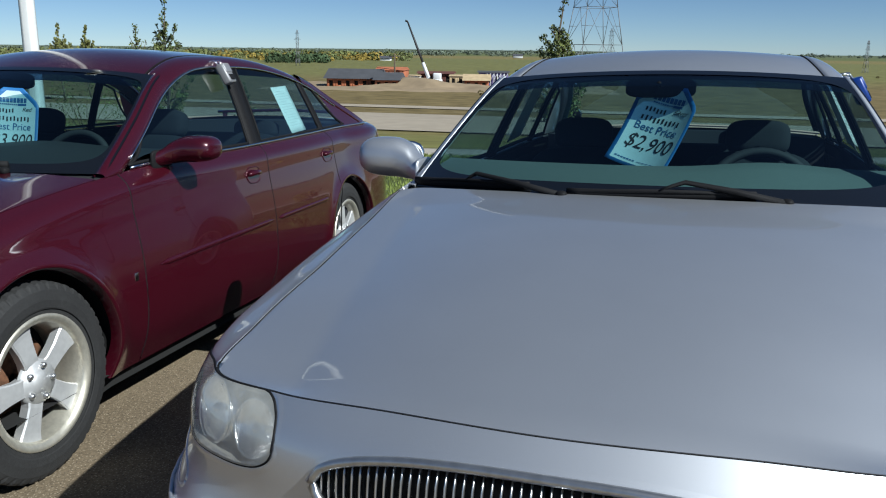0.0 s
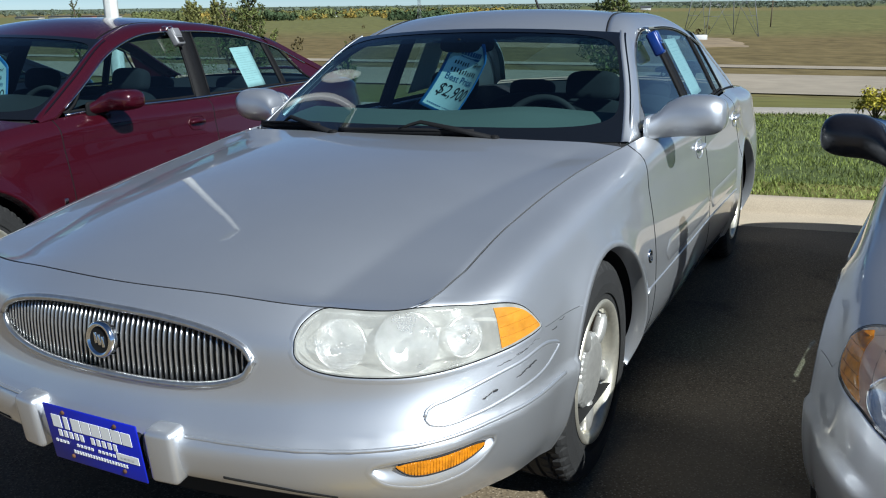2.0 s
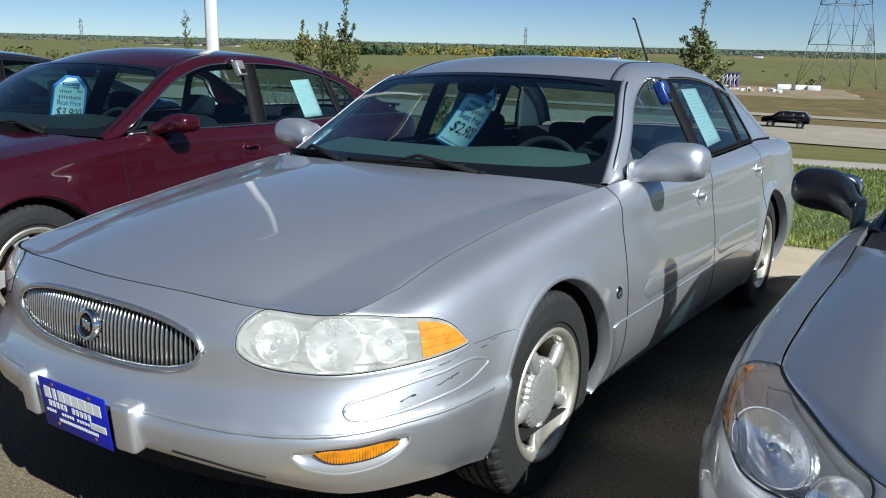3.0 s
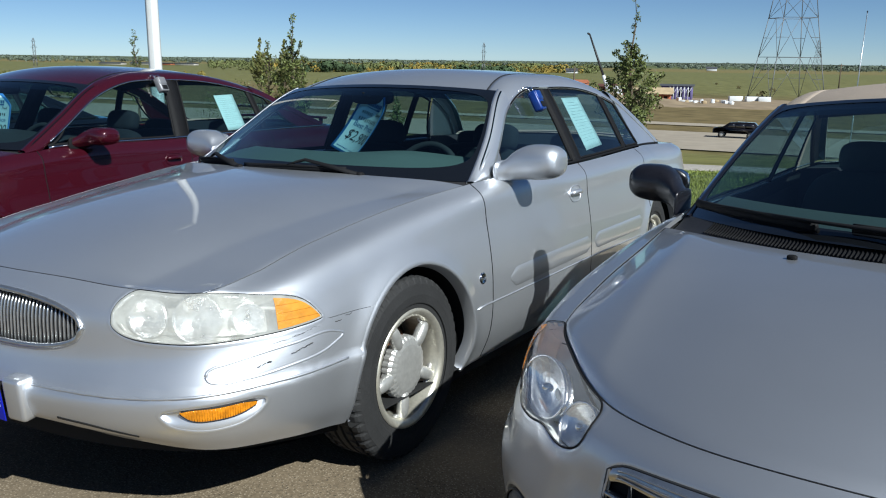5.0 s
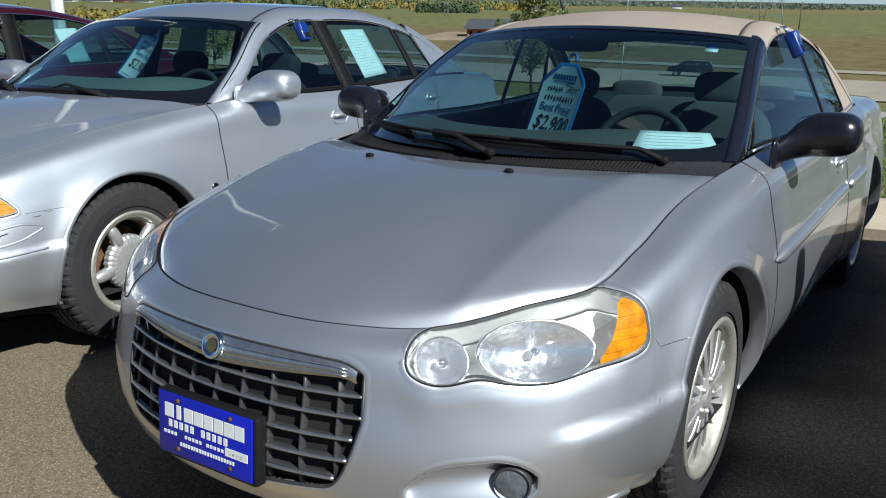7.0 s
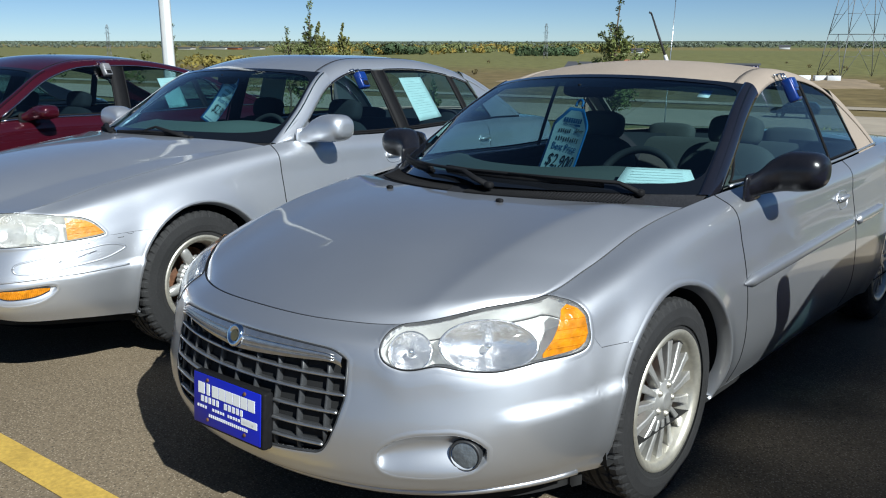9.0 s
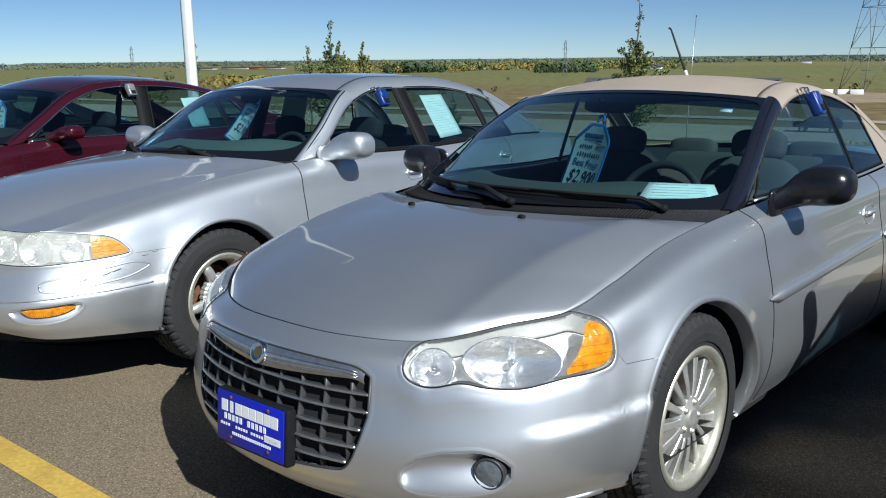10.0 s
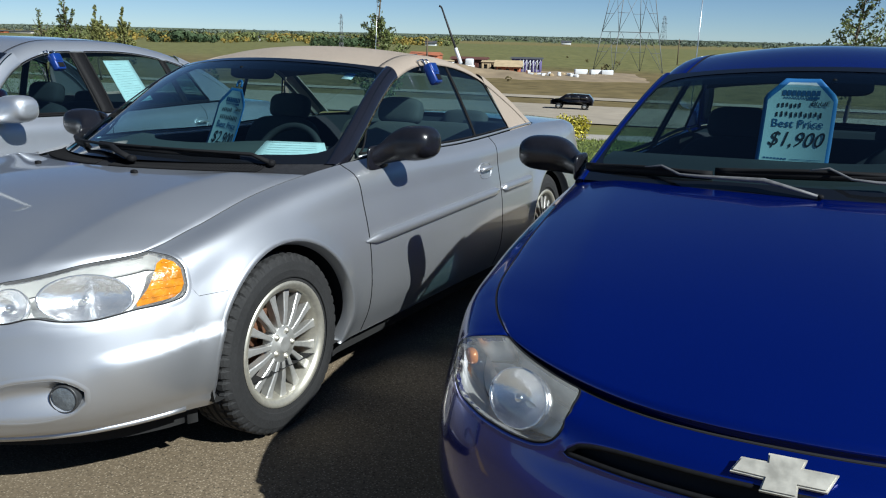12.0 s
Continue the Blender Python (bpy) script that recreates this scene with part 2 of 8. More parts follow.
# ---- car body ----
def soft_band(sh, rows):
    """A band held below the top edge, with its corners rounded."""
    b = Band(rows, False)
    hi = np.minimum(b.hi, [sh.ztop(v) for v in b.a])
    k = np.ones(5) / 5
    f = lambda v, p, q: np.convolve(np.r_[[p] * 2, v, [q] * 2], k, "valid")
    b.lo, b.hi = f(b.lo, b.lo[0], b.lo[-1]), f(hi, hi[0], hi[-1])
    return b


class Shell:
    """The outer skin of a car between sill and hood or window line. Stations run from the nose's middle round the car's left side to the
    tail's middle: x, y, z of the sill, its tuck, z of the widest line, inset and z of the shoulder, inset and z of the top edge.
    a: metres along the outline; t: 0 at the sill, 1 at the top edge."""

    def __init__(self, stations, arches=(), folds=()):
        S = np.asarray(stations, float)
        M = S[1:][::-1].copy()
        M[:, 0] *= -1
        full = np.vstack([M[-4:], S, (S[:-1] * np.array([-1] + [1] * 8))[::-1][:4]])
        rows = spline(full, 4000)
        i0 = int(np.argmin(abs(rows[:2000, 0])))
        i1 = 2000 + int(np.argmin(abs(rows[2000:, 0])))
        rows = rows[i0:i1 + 1]
        rows[0, 0] = 0
        d = np.r_[0, np.cumsum(np.linalg.norm(np.diff(rows[:, :2], axis=0), axis=1))]
        self.A = np.linspace(0, d[-1], 900)
        R = np.array([np.interp(self.A, d, rows[:, k]) for k in range(9)]).T
        tx, ty = np.gradient(R[:, 0]), np.gradient(R[:, 1])
        ln = np.hypot(tx, ty)
        nx, ny = ty / ln, -tx / ln
        nt = 101
        self.T = np.linspace(0, 1, nt)
        self.P = np.zeros((900, nt, 3))
        for k in range(900):
            x, y, zb, tuck, zm, si, zs, ro, zt = R[k]
            prof = [(tuck, zb), (tuck * 0.25, zb + 0.32 * (zm - zb)), (0, zm), (si, zs),
                    (si + 0.34 * (ro - si), zs + 0.74 * (zt - zs)), (ro, zt)]
            pr = spline(prof, nt)
            z = np.maximum.accumulate(pr[:, 1] + np.arange(nt) * 1e-7)
            ins = pr[:, 0].copy()
            for ya, za, ra in arches:
                r = np.hypot(y - ya, z - za)
                ins -= 0.016 * np.exp(-((r - ra) / 0.055) ** 2) * (abs(x) > 0.5)
            for line, depth, above, below in folds:
                la, lz = [p[0] for p in line], [p[1] for p in line]
                if la[0] <= self.A[k] <= la[-1]:
                    s = z - np.interp(self.A[k], la, lz)
                    end = np.clip(min(9 if la[0] <= 0 else (self.A[k] - la[0]) / 0.10, (la[-1] - self.A[k]) / 0.10), 0, 1)
                    ins -= depth * end * end * (3 - 2 * end) * np.where(s > 0, np.clip(1 - s / above, 0, 1), np.exp(-(s / below) ** 2))
            self.P[k, :, 0] = x - nx[k] * ins
            self.P[k, :, 1] = y - ny[k] * ins
            self.P[k, :, 2] = z
        self.P[0, :, 0] = 0
        self.P[-1, :, 0] = 0
        self.R = R
        self.len = d[-1]
        self.front = int(np.argmax(R[:, 0] > 0.9 * R[:, 0].max()))

    def at(self, a, t):
        a, t = np.asarray(a, float), np.asarray(t, float)
        sg = np.where(a < 0, -1.0, 1.0)
        fa = np.clip(abs(a) / self.len, 0, 1) * 899
        ft = np.clip(t, 0, 1) * 100
        i, j = np.minimum(fa.astype(int), 898), np.minimum(ft.astype(int), 99)
        u, v = (fa - i)[..., None], (ft - j)[..., None]
        P = self.P
        p = (1 - u) * ((1 - v) * P[i, j] + v * P[i, j + 1]) + u * ((1 - v) * P[i + 1, j] + v * P[i + 1, j + 1])
        p = p.copy()
        p[..., 0] *= sg
        return p

    def normal(self, a, t):
        e = 0.004
        du = self.at(np.asarray(a) + e, t) - self.at(np.asarray(a) - e, t)
        tt = np.clip(t, 0.012, 0.988)
        dv = self.at(a, tt + 0.01) - self.at(a, tt - 0.01)
        n = np.cross(du, dv)
        return n / np.maximum(np.linalg.norm(n, axis=-1, keepdims=True), 1e-9)

    def t_of(self, a, z):
        a, z = np.broadcast_arrays(np.asarray(a, float), np.asarray(z, float))
        fa = np.clip(abs(a) / self.len, 0, 1) * 899
        out = np.zeros(a.shape)
        for idx in np.ndindex(a.shape):
            i = min(int(fa[idx]), 898)
            u = fa[idx] - i
            col = (1 - u) * self.P[i, :, 2] + u * self.P[i + 1, :, 2]
            out[idx] = np.interp(z[idx], col, self.T)
        return out

    def on(self, a, z, off=0.0):
        """The point of the skin at height z, off metres proud of it."""
        t = self.t_of(a, z)
        return self.at(a, t) + off * self.normal(a, t)

    def a_y(self, y, t=0.45):
        """a on the left side where the skin has this y."""
        col = self.P[self.front:, int(t * 100), 1]
        return float(np.interp(y, col, self.A[self.front:]))

    def a_x(self, x, z=0.6):
        """a at the front where the skin has this x at about that height."""
        n = self.front + 60
        xs = np.array([np.interp(z, self.P[i, :, 2], self.P[i, :, 0]) for i in range(n)])
        k = int(np.argmax(xs))
        return float(math.copysign(np.interp(abs(x), xs[:k + 1], self.A[:k + 1]), x))

    def ztop(self, a):
        return float(np.interp(abs(a), self.A, self.P[:, 100, 2]))


class Band:
    """A region of the skin between two lines over a: rows (a, low z, high z), smoothed."""

    def __init__(self, rows, smooth=True):
        R = np.asarray(rows, float)
        self.a = R[0, 0] + (R[-1, 0] - R[0, 0]) * (0.5 - 0.5 * np.cos(np.linspace(0, math.pi, 72)))
        if smooth and len(R) > 2:
            k = spline(R, 240)
            o = np.argsort(k[:, 0], kind="stable")
            k = k[o]
            self.lo, self.hi = np.interp(self.a, k[:, 0], k[:, 1]), np.interp(self.a, k[:, 0], k[:, 2])
        else:
            self.lo, self.hi = np.interp(self.a, R[:, 0], R[:, 1]), np.interp(self.a, R[:, 0], R[:, 2])

    def mirrored(self):
        return Band(np.c_[-self.a[::-1], self.lo[::-1], self.hi[::-1]], False)

    def snap(self, a, z, ca, cz, tol=0.52):
        lo, hi = np.interp(a, self.a, self.lo), np.interp(a, self.a, self.hi)
        D = np.stack([(lo - z) / cz, (z - hi) / cz, (self.a[0] - a) / ca, (a - self.a[-1]) / ca])
        w, d = D.argmax(0), D.max(0)
        near = abs(d) < tol
        z = np.where(near & (w == 0), lo, np.where(near & (w == 1), hi, z))
        a = np.where(near & (w == 2), self.a[0], np.where(near & (w == 3), self.a[-1], a))
        return a, z, np.where(near, 0, d)

    def patch(self, sh, off=0.0, m=14, inset=0.0):
        a = self.a[0] + inset + (self.a[-1] - self.a[0] - 2 * inset) * (0.5 - 0.5 * np.cos(np.linspace(0, math.pi, 48)))
        lo, hi = np.interp(a, self.a, self.lo) + inset, np.interp(a, self.a, self.hi) - inset
        hi = np.maximum(hi, lo + 1e-4)
        aa = np.repeat(a[:, None], m, 1)
        zz = lo[:, None] + (hi - lo)[:, None] * np.linspace(0, 1, m)[None]
        return sh.on(aa, zz, off).reshape(-1, 3), grid_faces(48, m, flip=False)

    def rim(self, sh, off=0.0):
        a = np.r_[self.a, self.a[::-1]]
        z = np.r_[self.lo, self.hi[::-1]]
        P = sh.on(a, z, off)
        keep = [0]
        for i in range(1, len(P)):
            if np.linalg.norm(P[i] - P[keep[-1]]) > 0.004:
                keep.append(i)
        return P[keep]


def collar(band, sh, w=0.016, off=0.0009):
    """A smooth rim of sheet round an opening, w wide, turned in at the edge."""
    a = np.r_[band.a, band.a[::-1]]
    z = np.r_[band.lo, np.minimum(band.hi, [sh.ztop(v) for v in band.a])[::-1]]
    L = np.r_[0, np.cumsum(np.hypot(np.diff(a), np.diff(z)))]
    k = np.linspace(0, L[-1], 161)[:-1]
    a, z = np.interp(k, L, a), np.interp(k, L, z)
    da, dz = np.roll(a, -2) - np.roll(a, 2), np.roll(z, -2) - np.roll(z, 2)
    ln = np.maximum(np.hypot(da, dz), 1e-9)
    na, nz = dz / ln, -da / ln
    rows = [sh.on(a, z, -0.012), sh.on(a, z, -0.001)]
    for g in (0.0, 0.12, 0.55, 1.0):
        rows.append(sh.on(a + na * w * g, z + nz * w * g, -0.001 if not g else off if g < 1 else 0.0002))
    V = np.array(rows).reshape(-1, 3)
    F = grid_faces(6, 160, True, True)
    return V, F[:160] + F[320:]


def arch_lip(sh, c, z, r):
    """The rolled lip of a wheel arch."""
    q = np.linspace(-0.36, math.pi + 0.36, 90)
    rows = []
    for rr, o in ((r - 0.002, -0.05), (r - 0.002, -0.004), (r + 0.001, 0.0012), (r + 0.012, 0.0014), (r + 0.030, -0.003)):
        zz = np.maximum(z + rr * np.sin(q), sh.at(np.array(c), np.array(0.0))[2] + 0.004)
        rows.append(sh.on(c + rr * np.cos(q), zz, o))
    V = np.array(rows).reshape(-1, 3)
    return V, grid_faces(5, 90, False, False)


class Arch:
    def __init__(self, a, z, r):
        self.c, self.z, self.r = a, z, r

    def snap(self, a, z, ca, cz, tol=0.62):
        r = np.hypot(a - self.c, z - self.z)
        d = (r - self.r) / max(ca, cz)
        near = abs(d) < tol
        k = np.where(near, self.r / np.maximum(r, 1e-6), 1)
        return self.c + (a - self.c) * k, self.z + (z - self.z) * k, np.where(near, 0, d)


def panel(sh, a0, a1, z0=None, z1=None, cuts=(), step=0.014, off=0.0, fold=0.014, gap=0.0032, split=None, drop_hi=None, drop_lo=None):
    """A pressed panel of the skin between a0 and a1 and the heights z0(a) and z1(a), with openings cut and its edges folded in."""
    n = max(3, int(round((a1 - a0) / step)) + 1)
    a = np.linspace(a0 + gap, a1 - gap, n)
    lo = np.zeros(n) if z0 is None else sh.t_of(a, np.array([z0(v) + gap for v in a]))
    hi = np.ones(n) if z1 is None else sh.t_of(a, np.array([z1(v) - gap for v in a]))
    span = float(np.mean(abs(sh.at(a, hi)[:, 2] - sh.at(a, lo)[:, 2]))) + 0.1
    m = max(3, int(round(span / step)) + 1)
    T = lo[:, None] + (hi - lo)[:, None] * np.linspace(0, 1, m)[None]
    A = np.repeat(a[:, None], m, 1)
    keep = np.ones((n - 1, m - 1), bool)
    if split:
        # rows follow the split line, so that the part above or below it can be left out
        ts = sh.t_of(a, np.array([split(v) for v in a]))
        m1 = max(3, m // 2)
        q = np.linspace(0, 1, m1)[None]
        T = np.hstack([lo[:, None] + (ts - lo)[:, None] * q, (ts[:, None] + (hi - ts)[:, None] * np.linspace(0, 1, m - m1 + 1)[None])[:, 1:]])
        for i in range(n - 1):
            c = 0.5 * (a[i] + a[i + 1])
            if drop_hi and drop_hi(c):
                keep[i, m1 - 1:] = False
            if drop_lo and drop_lo(c):
                keep[i, :m1 - 1] = False
    if cuts:
        Z = sh.at(A, T)[..., 2]
        cz = max(float(np.median(np.diff(Z, axis=1))), 0.004)
        moved_any = np.zeros(A.shape, bool)
        bad = np.zeros(A.shape, bool)
        for c in cuts:
            A2, Z2, d = c.snap(A, Z, step, cz)
            ch = (abs(A2 - A) > 1e-9) | (abs(Z2 - Z) > 1e-9)
            A, Z = np.where(ch, A2, A), np.where(ch, Z2, Z)
            moved_any |= ch
            bad |= d < -1e-6
        T = np.where(moved_any, sh.t_of(A, Z), T)
        keep &= ~(bad[:-1, :-1] | bad[1:, :-1] | bad[:-1, 1:] | bad[1:, 1:])
        ac, zc = 0.25 * (A[:-1, :-1] + A[1:, :-1] + A[:-1, 1:] + A[1:, 1:]), 0.25 * (Z[:-1, :-1] + Z[1:, :-1] + Z[:-1, 1:] + Z[1:, 1:])
        for c in cuts:
            keep &= ~(c.snap(ac, zc, step, cz)[2] < 0) & ~((c.snap(ac, zc, step * 1e-3, cz * 1e-3)[2] < 0))
        # bring every point on the rim of an opening onto its line
        kp, rm = np.zeros(A.shape, bool), np.zeros(A.shape, bool)
        for di in (0, 1):
            for dj in (0, 1):
                kp[di:n - 1 + di, dj:m - 1 + dj] |= keep
                rm[di:n - 1 + di, dj:m - 1 + dj] |= ~keep
        rim = kp & rm
        for c in cuts:
            A2, Z2, d = c.snap(A, Z, step, cz, 1.45)
            ch = rim & (d == 0) & ((abs(A2 - A) > 1e-9) | (abs(Z2 - Z) > 1e-9))
            A, Z = np.where(ch, A2, A), np.where(ch, Z2, Z)
            T = np.where(ch, sh.t_of(A, Z), T)
    N = sh.normal(A, T)
    P = sh.at(A, T) + off * N
    F = [(i * m + j, (i + 1) * m + j, (i + 1) * m + j + 1, i * m + j + 1) for i in range(n - 1) for j in range(m - 1) if keep[i, j]]
    V = [tuple(p) for p in P.reshape(-1, 3)]
    if fold:
        Nf = N.reshape(-1, 3)
        count = {}
        for f in F:
            for k in range(4):
                e = (f[k], f[(k + 1) % 4])
                count[e] = 1
        inner, outer = {}, {}
        for (p, q) in list(count):
            if (q, p) not in count:
                for v in (p, q):
                    if v not in inner:
                        outer[v], inner[v] = len(V), len(V) + 1
                        V += [V[v], tuple(np.array(V[v]) - fold * Nf[v])]
                F.append((outer[q], outer[p], inner[p], inner[q]))
    used = sorted({i for f in F for i in f})
    mp = {v: i for i, v in enumerate(used)}
    return [V[i] for i in used], [tuple(mp[i] for i in f) for f in F]


def flipped(piece):
    v, f = piece
    return [(-p[0], p[1], p[2]) for p in v], [q[::-1] for q in f]


def thick(piece, d):
    """Gives an open sheet thickness d below itself (against z or its mean normal)."""
    bm = bmesh.new()
    me = mesh_of("sheet", *piece)
    bm.from_mesh(me)
    bpy.data.meshes.remove(me)
    bmesh.ops.recalc_face_normals(bm, faces=bm.faces)
    bmesh.ops.solidify(bm, geom=bm.faces[:], thickness=d)
    for f in bm.faces:
        f.smooth = True
    return bm


class House:
    """The cabin above the window line: an arch of (y, z) seen from the side from the windscreen's foot over the roof to the rear
    window's foot; it leans in by lean1 * h + lean2 * h * h above the window line."""

    def __init__(self, sh, arch, lean1, lean2, y_top, y_rear, bow, crown, inset=0.0):
        self.sh = sh
        self.arch = spline(arch, 160)
        self.l1, self.l2, self.yt, self.yr, self.bow, self.crown, self.ins = lean1, lean2, y_top, y_rear, bow, crown, inset
        col = sh.P[sh.front:, 100]
        o = np.argmax(col[:, 1])
        self.by, self.bx, self.bz = col[:o, 1], col[:o, 0], col[:o, 2]

    def belt(self, y):
        return np.interp(y, self.by, self.bx) - self.ins, np.interp(y, self.by, self.bz)

    def za(self, y):
        return np.interp(y, self.arch[:, 0], self.arch[:, 1])

    def side(self, y, z, off=0.0):
        bx, bz = self.belt(y)
        h = np.maximum(z - bz, -0.05)
        x = bx - self.l1 * h - self.l2 * h * h + off
        return np.stack(np.broadcast_arrays(x, y, z), -1)

    def edge(self, y0, y1, n, off=0.0):
        y = np.linspace(y0, y1, n)
        return self.side(y, self.za(y), off)

    def screen(self, front=True, n=28, m=33, shrink=0.0, lift=0.0):
        """Windscreen or rear window as a bowed sheet between the two edges of the arch."""
        y0, y1 = (self.arch[0, 0], self.yt) if front else (self.arch[-1, 0], self.yr)
        sg = -1 if front else 1
        # even steps along the edge
        yy = np.linspace(y0, y1, 200)
        E = self.side(yy, self.za(yy))
        d = np.r_[0, np.cumsum(np.linalg.norm(np.diff(E, axis=0), axis=1))]
        v = np.linspace(shrink, 1 - shrink, n) * d[-1]
        E = np.array([np.interp(v, d, E[:, k]) for k in range(3)]).T
        u = np.linspace(-1 + shrink * 1.4, 1 - shrink * 1.4, m)
        V = []
        for i in range(n):
            f = i / (n - 1)
            b = self.bow[0] * (1 - f) + self.bow[1] * f
            c = 0.02 * (1 - f) + self.crown * f
            for k in u:
                w = 1 - k * k
                V.append((E[i, 0] * k, E[i, 1] + sg * b * w, E[i, 2] + c * w + lift))
        return V, grid_faces(n, m, flip=not front)

    def roof(self, n=40, m=33, drop=0.0, y0=None, y1=None, over=0.0):
        y0, y1 = y0 or self.yt, y1 or self.yr
        V = []
        for i in range(n):
            f = i / (n - 1)
            ys = y0 + (y1 - y0) * f
            e = self.side(np.array(ys), self.za(ys))
            for k in np.linspace(-1, 1, m):
                w = 1 - k * k
                b = -self.bow[1] * (1 - f) + self.bow[1] * f * 0.8
                V.append(((e[0] + over) * k, ys + b * w, e[2] + self.crown * w - drop))
        return V, grid_faces(n, m)

    def corner(self, y0, y1, inner, down, bulge, n=36, over=None):
        """The rolled edge between the windscreen (over: None) or the roof and the side: a bent strip, folded in below."""
        V = []
        for i in range(n):
            y = y0 + (y1 - y0) * i / (n - 1)
            z = float(self.za(y))
            e = self.side(np.array(y), np.array(z))
            if over is None:
                front = y < self.yt + 0.03
                y_foot, y_head = (self.arch[0, 0], self.yt) if front else (self.arch[-1, 0], self.yr)
                f = (y - y_foot) / (y_head - y_foot)
                k = 2 * inner / max(e[0], 0.2)
                b = self.bow[0] * (1 - f) + self.bow[1] * f
                A = e + np.array([-inner, (-b if front else b) * k, (0.02 * (1 - f) + self.crown * f) * k]) + np.array([0, -0.001 if front else 0.001, 0.0025])
            else:
                A = e + np.array([-inner, 0, 0.0015])
            C = e + np.array([bulge, -bulge * 0.3, bulge])
            lo = max(z - down, float(self.belt(y)[1]) - 0.005)
            B = self.side(np.array(y), np.array(lo), 0.003)
            rows = [A + np.array([0.002, 0.002, -0.012])]
            for q in np.linspace(0, 1, 8):
                rows.append((1 - q) ** 2 * A + 2 * q * (1 - q) * C + q * q * B)
            rows.append(B + np.array([-0.018, 0, 0.0]))
            V += [tuple(r) for r in rows]
        return V, grid_faces(n, 10, flip=True)

    def pane(self, y0b, y0t, y1b, y1t, low=0.018, high=0.045, off=-0.004, n=26, m=14):
        """A side window: bottom and top y of its front and rear edge."""
        V = []
        for i in range(n):
            f = i / (n - 1)
            for j in range(m):
                g = j / (m - 1)
                y = (y0b + (y1b - y0b) * f) * (1 - g) + (y0t + (y1t - y0t) * f) * g
                lo = self.belt(y)[1] + low
                hi = max(self.za(y) - high, lo + 0.002)
                yb, yt = y0b + (y1b - y0b) * f, y0t + (y1t - y0t) * f
                z = lo + (hi - lo) * g
                V.append(tuple(self.side(np.array(y), np.array(z), off)))
        return V, grid_faces(n, m)

    def quarter(self, yb, yt, n=18, m=12, off=0.0):
        """The panel between the last side window and the rear pillar."""
        V = []
        end = self.arch[-1, 0] - 0.01
        for i in range(n):
            f = i / (n - 1)
            for j in range(m):
                g = j / (m - 1)
                y = (yb + (yt - yb) * g) * (1 - f) + end * f
                lo = self.belt(y)[1] - 0.01
                z = lo + (max(self.za(y), lo + 0.003) - lo) * g
                V.append(tuple(self.side(np.array(y), np.array(z), off)))
        return V, grid_faces(n, m)

    def post(self, yb, yt, w, off=0.001, head=0.045):
        V = []
        m = 10
        for j in range(m):
            g = j / (m - 1)
            y = yb + (yt - yb) * g
            lo, hi = self.belt(y)[1] - 0.004, self.za(y) - head + 0.001
            z = lo + (hi - lo) * g
            for dy, o in ((-w / 2, off - 0.02), (-w / 2, off), (w / 2, off), (w / 2, off - 0.02)):
                V.append(tuple(self.side(np.array(y + dy), np.array(z), o)))
        return V, grid_faces(m, 4, True)


def hood_sheet(sh, aF, aC, yc, zc, crown, bend=(0.6, 0.8, 0.5), n=44, m=81, gap=0.006, ridge=0.0):
    """A hood between the front edge (to aF either side), the fender edge (to aC) and the cowl (middle at yc, zc)."""
    V = []
    S = sh.at(np.linspace(aF, aC, n), np.ones(n))
    U = np.linspace(-1, 1, m)
    Fr = sh.at(U * aF, np.ones(m))
    C0, C1 = Fr[m // 2], np.array([0, yc, zc])
    R1 = S[-1]
    for i in range(n):
        v = i / (n - 1)
        C = C0 + (C1 - C0) * v
        C[2] += crown * 4 * v * (1 - v) * (1 - 0.35 * v)
        for j, uu in enumerate(U):
            u = abs(uu)
            g = u * u
            u0 = bend[0] + (bend[1] - bend[0]) * v
            hinge = lambda q: math.sqrt((q - u0) ** 2 + 0.0006) + q - u0
            fold = (hinge(u) - hinge(0)) / (hinge(1) - hinge(0))
            w = np.array([u, g, (1 - bend[2]) * u ** 2.2 + bend[2] * fold])
            c_s = (1 - w) * C + w * S[i]
            rear = (1 - w) * C1 + w * R1
            fr = Fr[j].copy()
            fr[0] = abs(fr[0])
            f_r = (1 - v) * fr + v * rear
            B = (1 - v) * ((1 - w) * C0 + w * S[0]) + v * ((1 - w) * C1 + w * R1)
            p = c_s + f_r - B
            # a pressed line from the lamps' inner ends to the screen's corners: a ridge, or with a minus a valley
            p[2] += ridge * min(1.0, v / 0.05, (1 - v) / 0.12) * ((u / u0) ** 3 if u < u0 else (1 - u) / (1 - u0))
            p[0] *= math.copysign(1, uu)
            V.append(p)
    V = np.array(V).reshape(n, m, 3)
    V[0, :, 1] += 0.0075 + max(0.0, gap - 0.0075) * (1 - U ** 6)
    V[:, 0, 0] += 0.0062
    V[:, -1, 0] -= 0.0062
    F = grid_faces(n, m)
    V = [tuple(p) for p in V.reshape(-1, 3)]
    edge = ([(0, j) for j in range(m)] + [(i, m - 1) for i in range(1, n)] + [(n - 1, j) for j in range(m - 2, -1, -1)] + [(i, 0) for i in range(n - 2, 0, -1)])
    k, ne = len(V), len(edge)
    V += [V[i * m + j] for i, j in edge]
    for i, j in edge:
        p = V[i * m + j]
        V.append((p[0] * 0.995, p[1] + (0.004 if i == 0 else 0), p[2] - 0.016))
    F += [(k + q, k + ne + q, k + ne + (q + 1) % ne, k + (q + 1) % ne) for q in range(ne)]
    return V, F


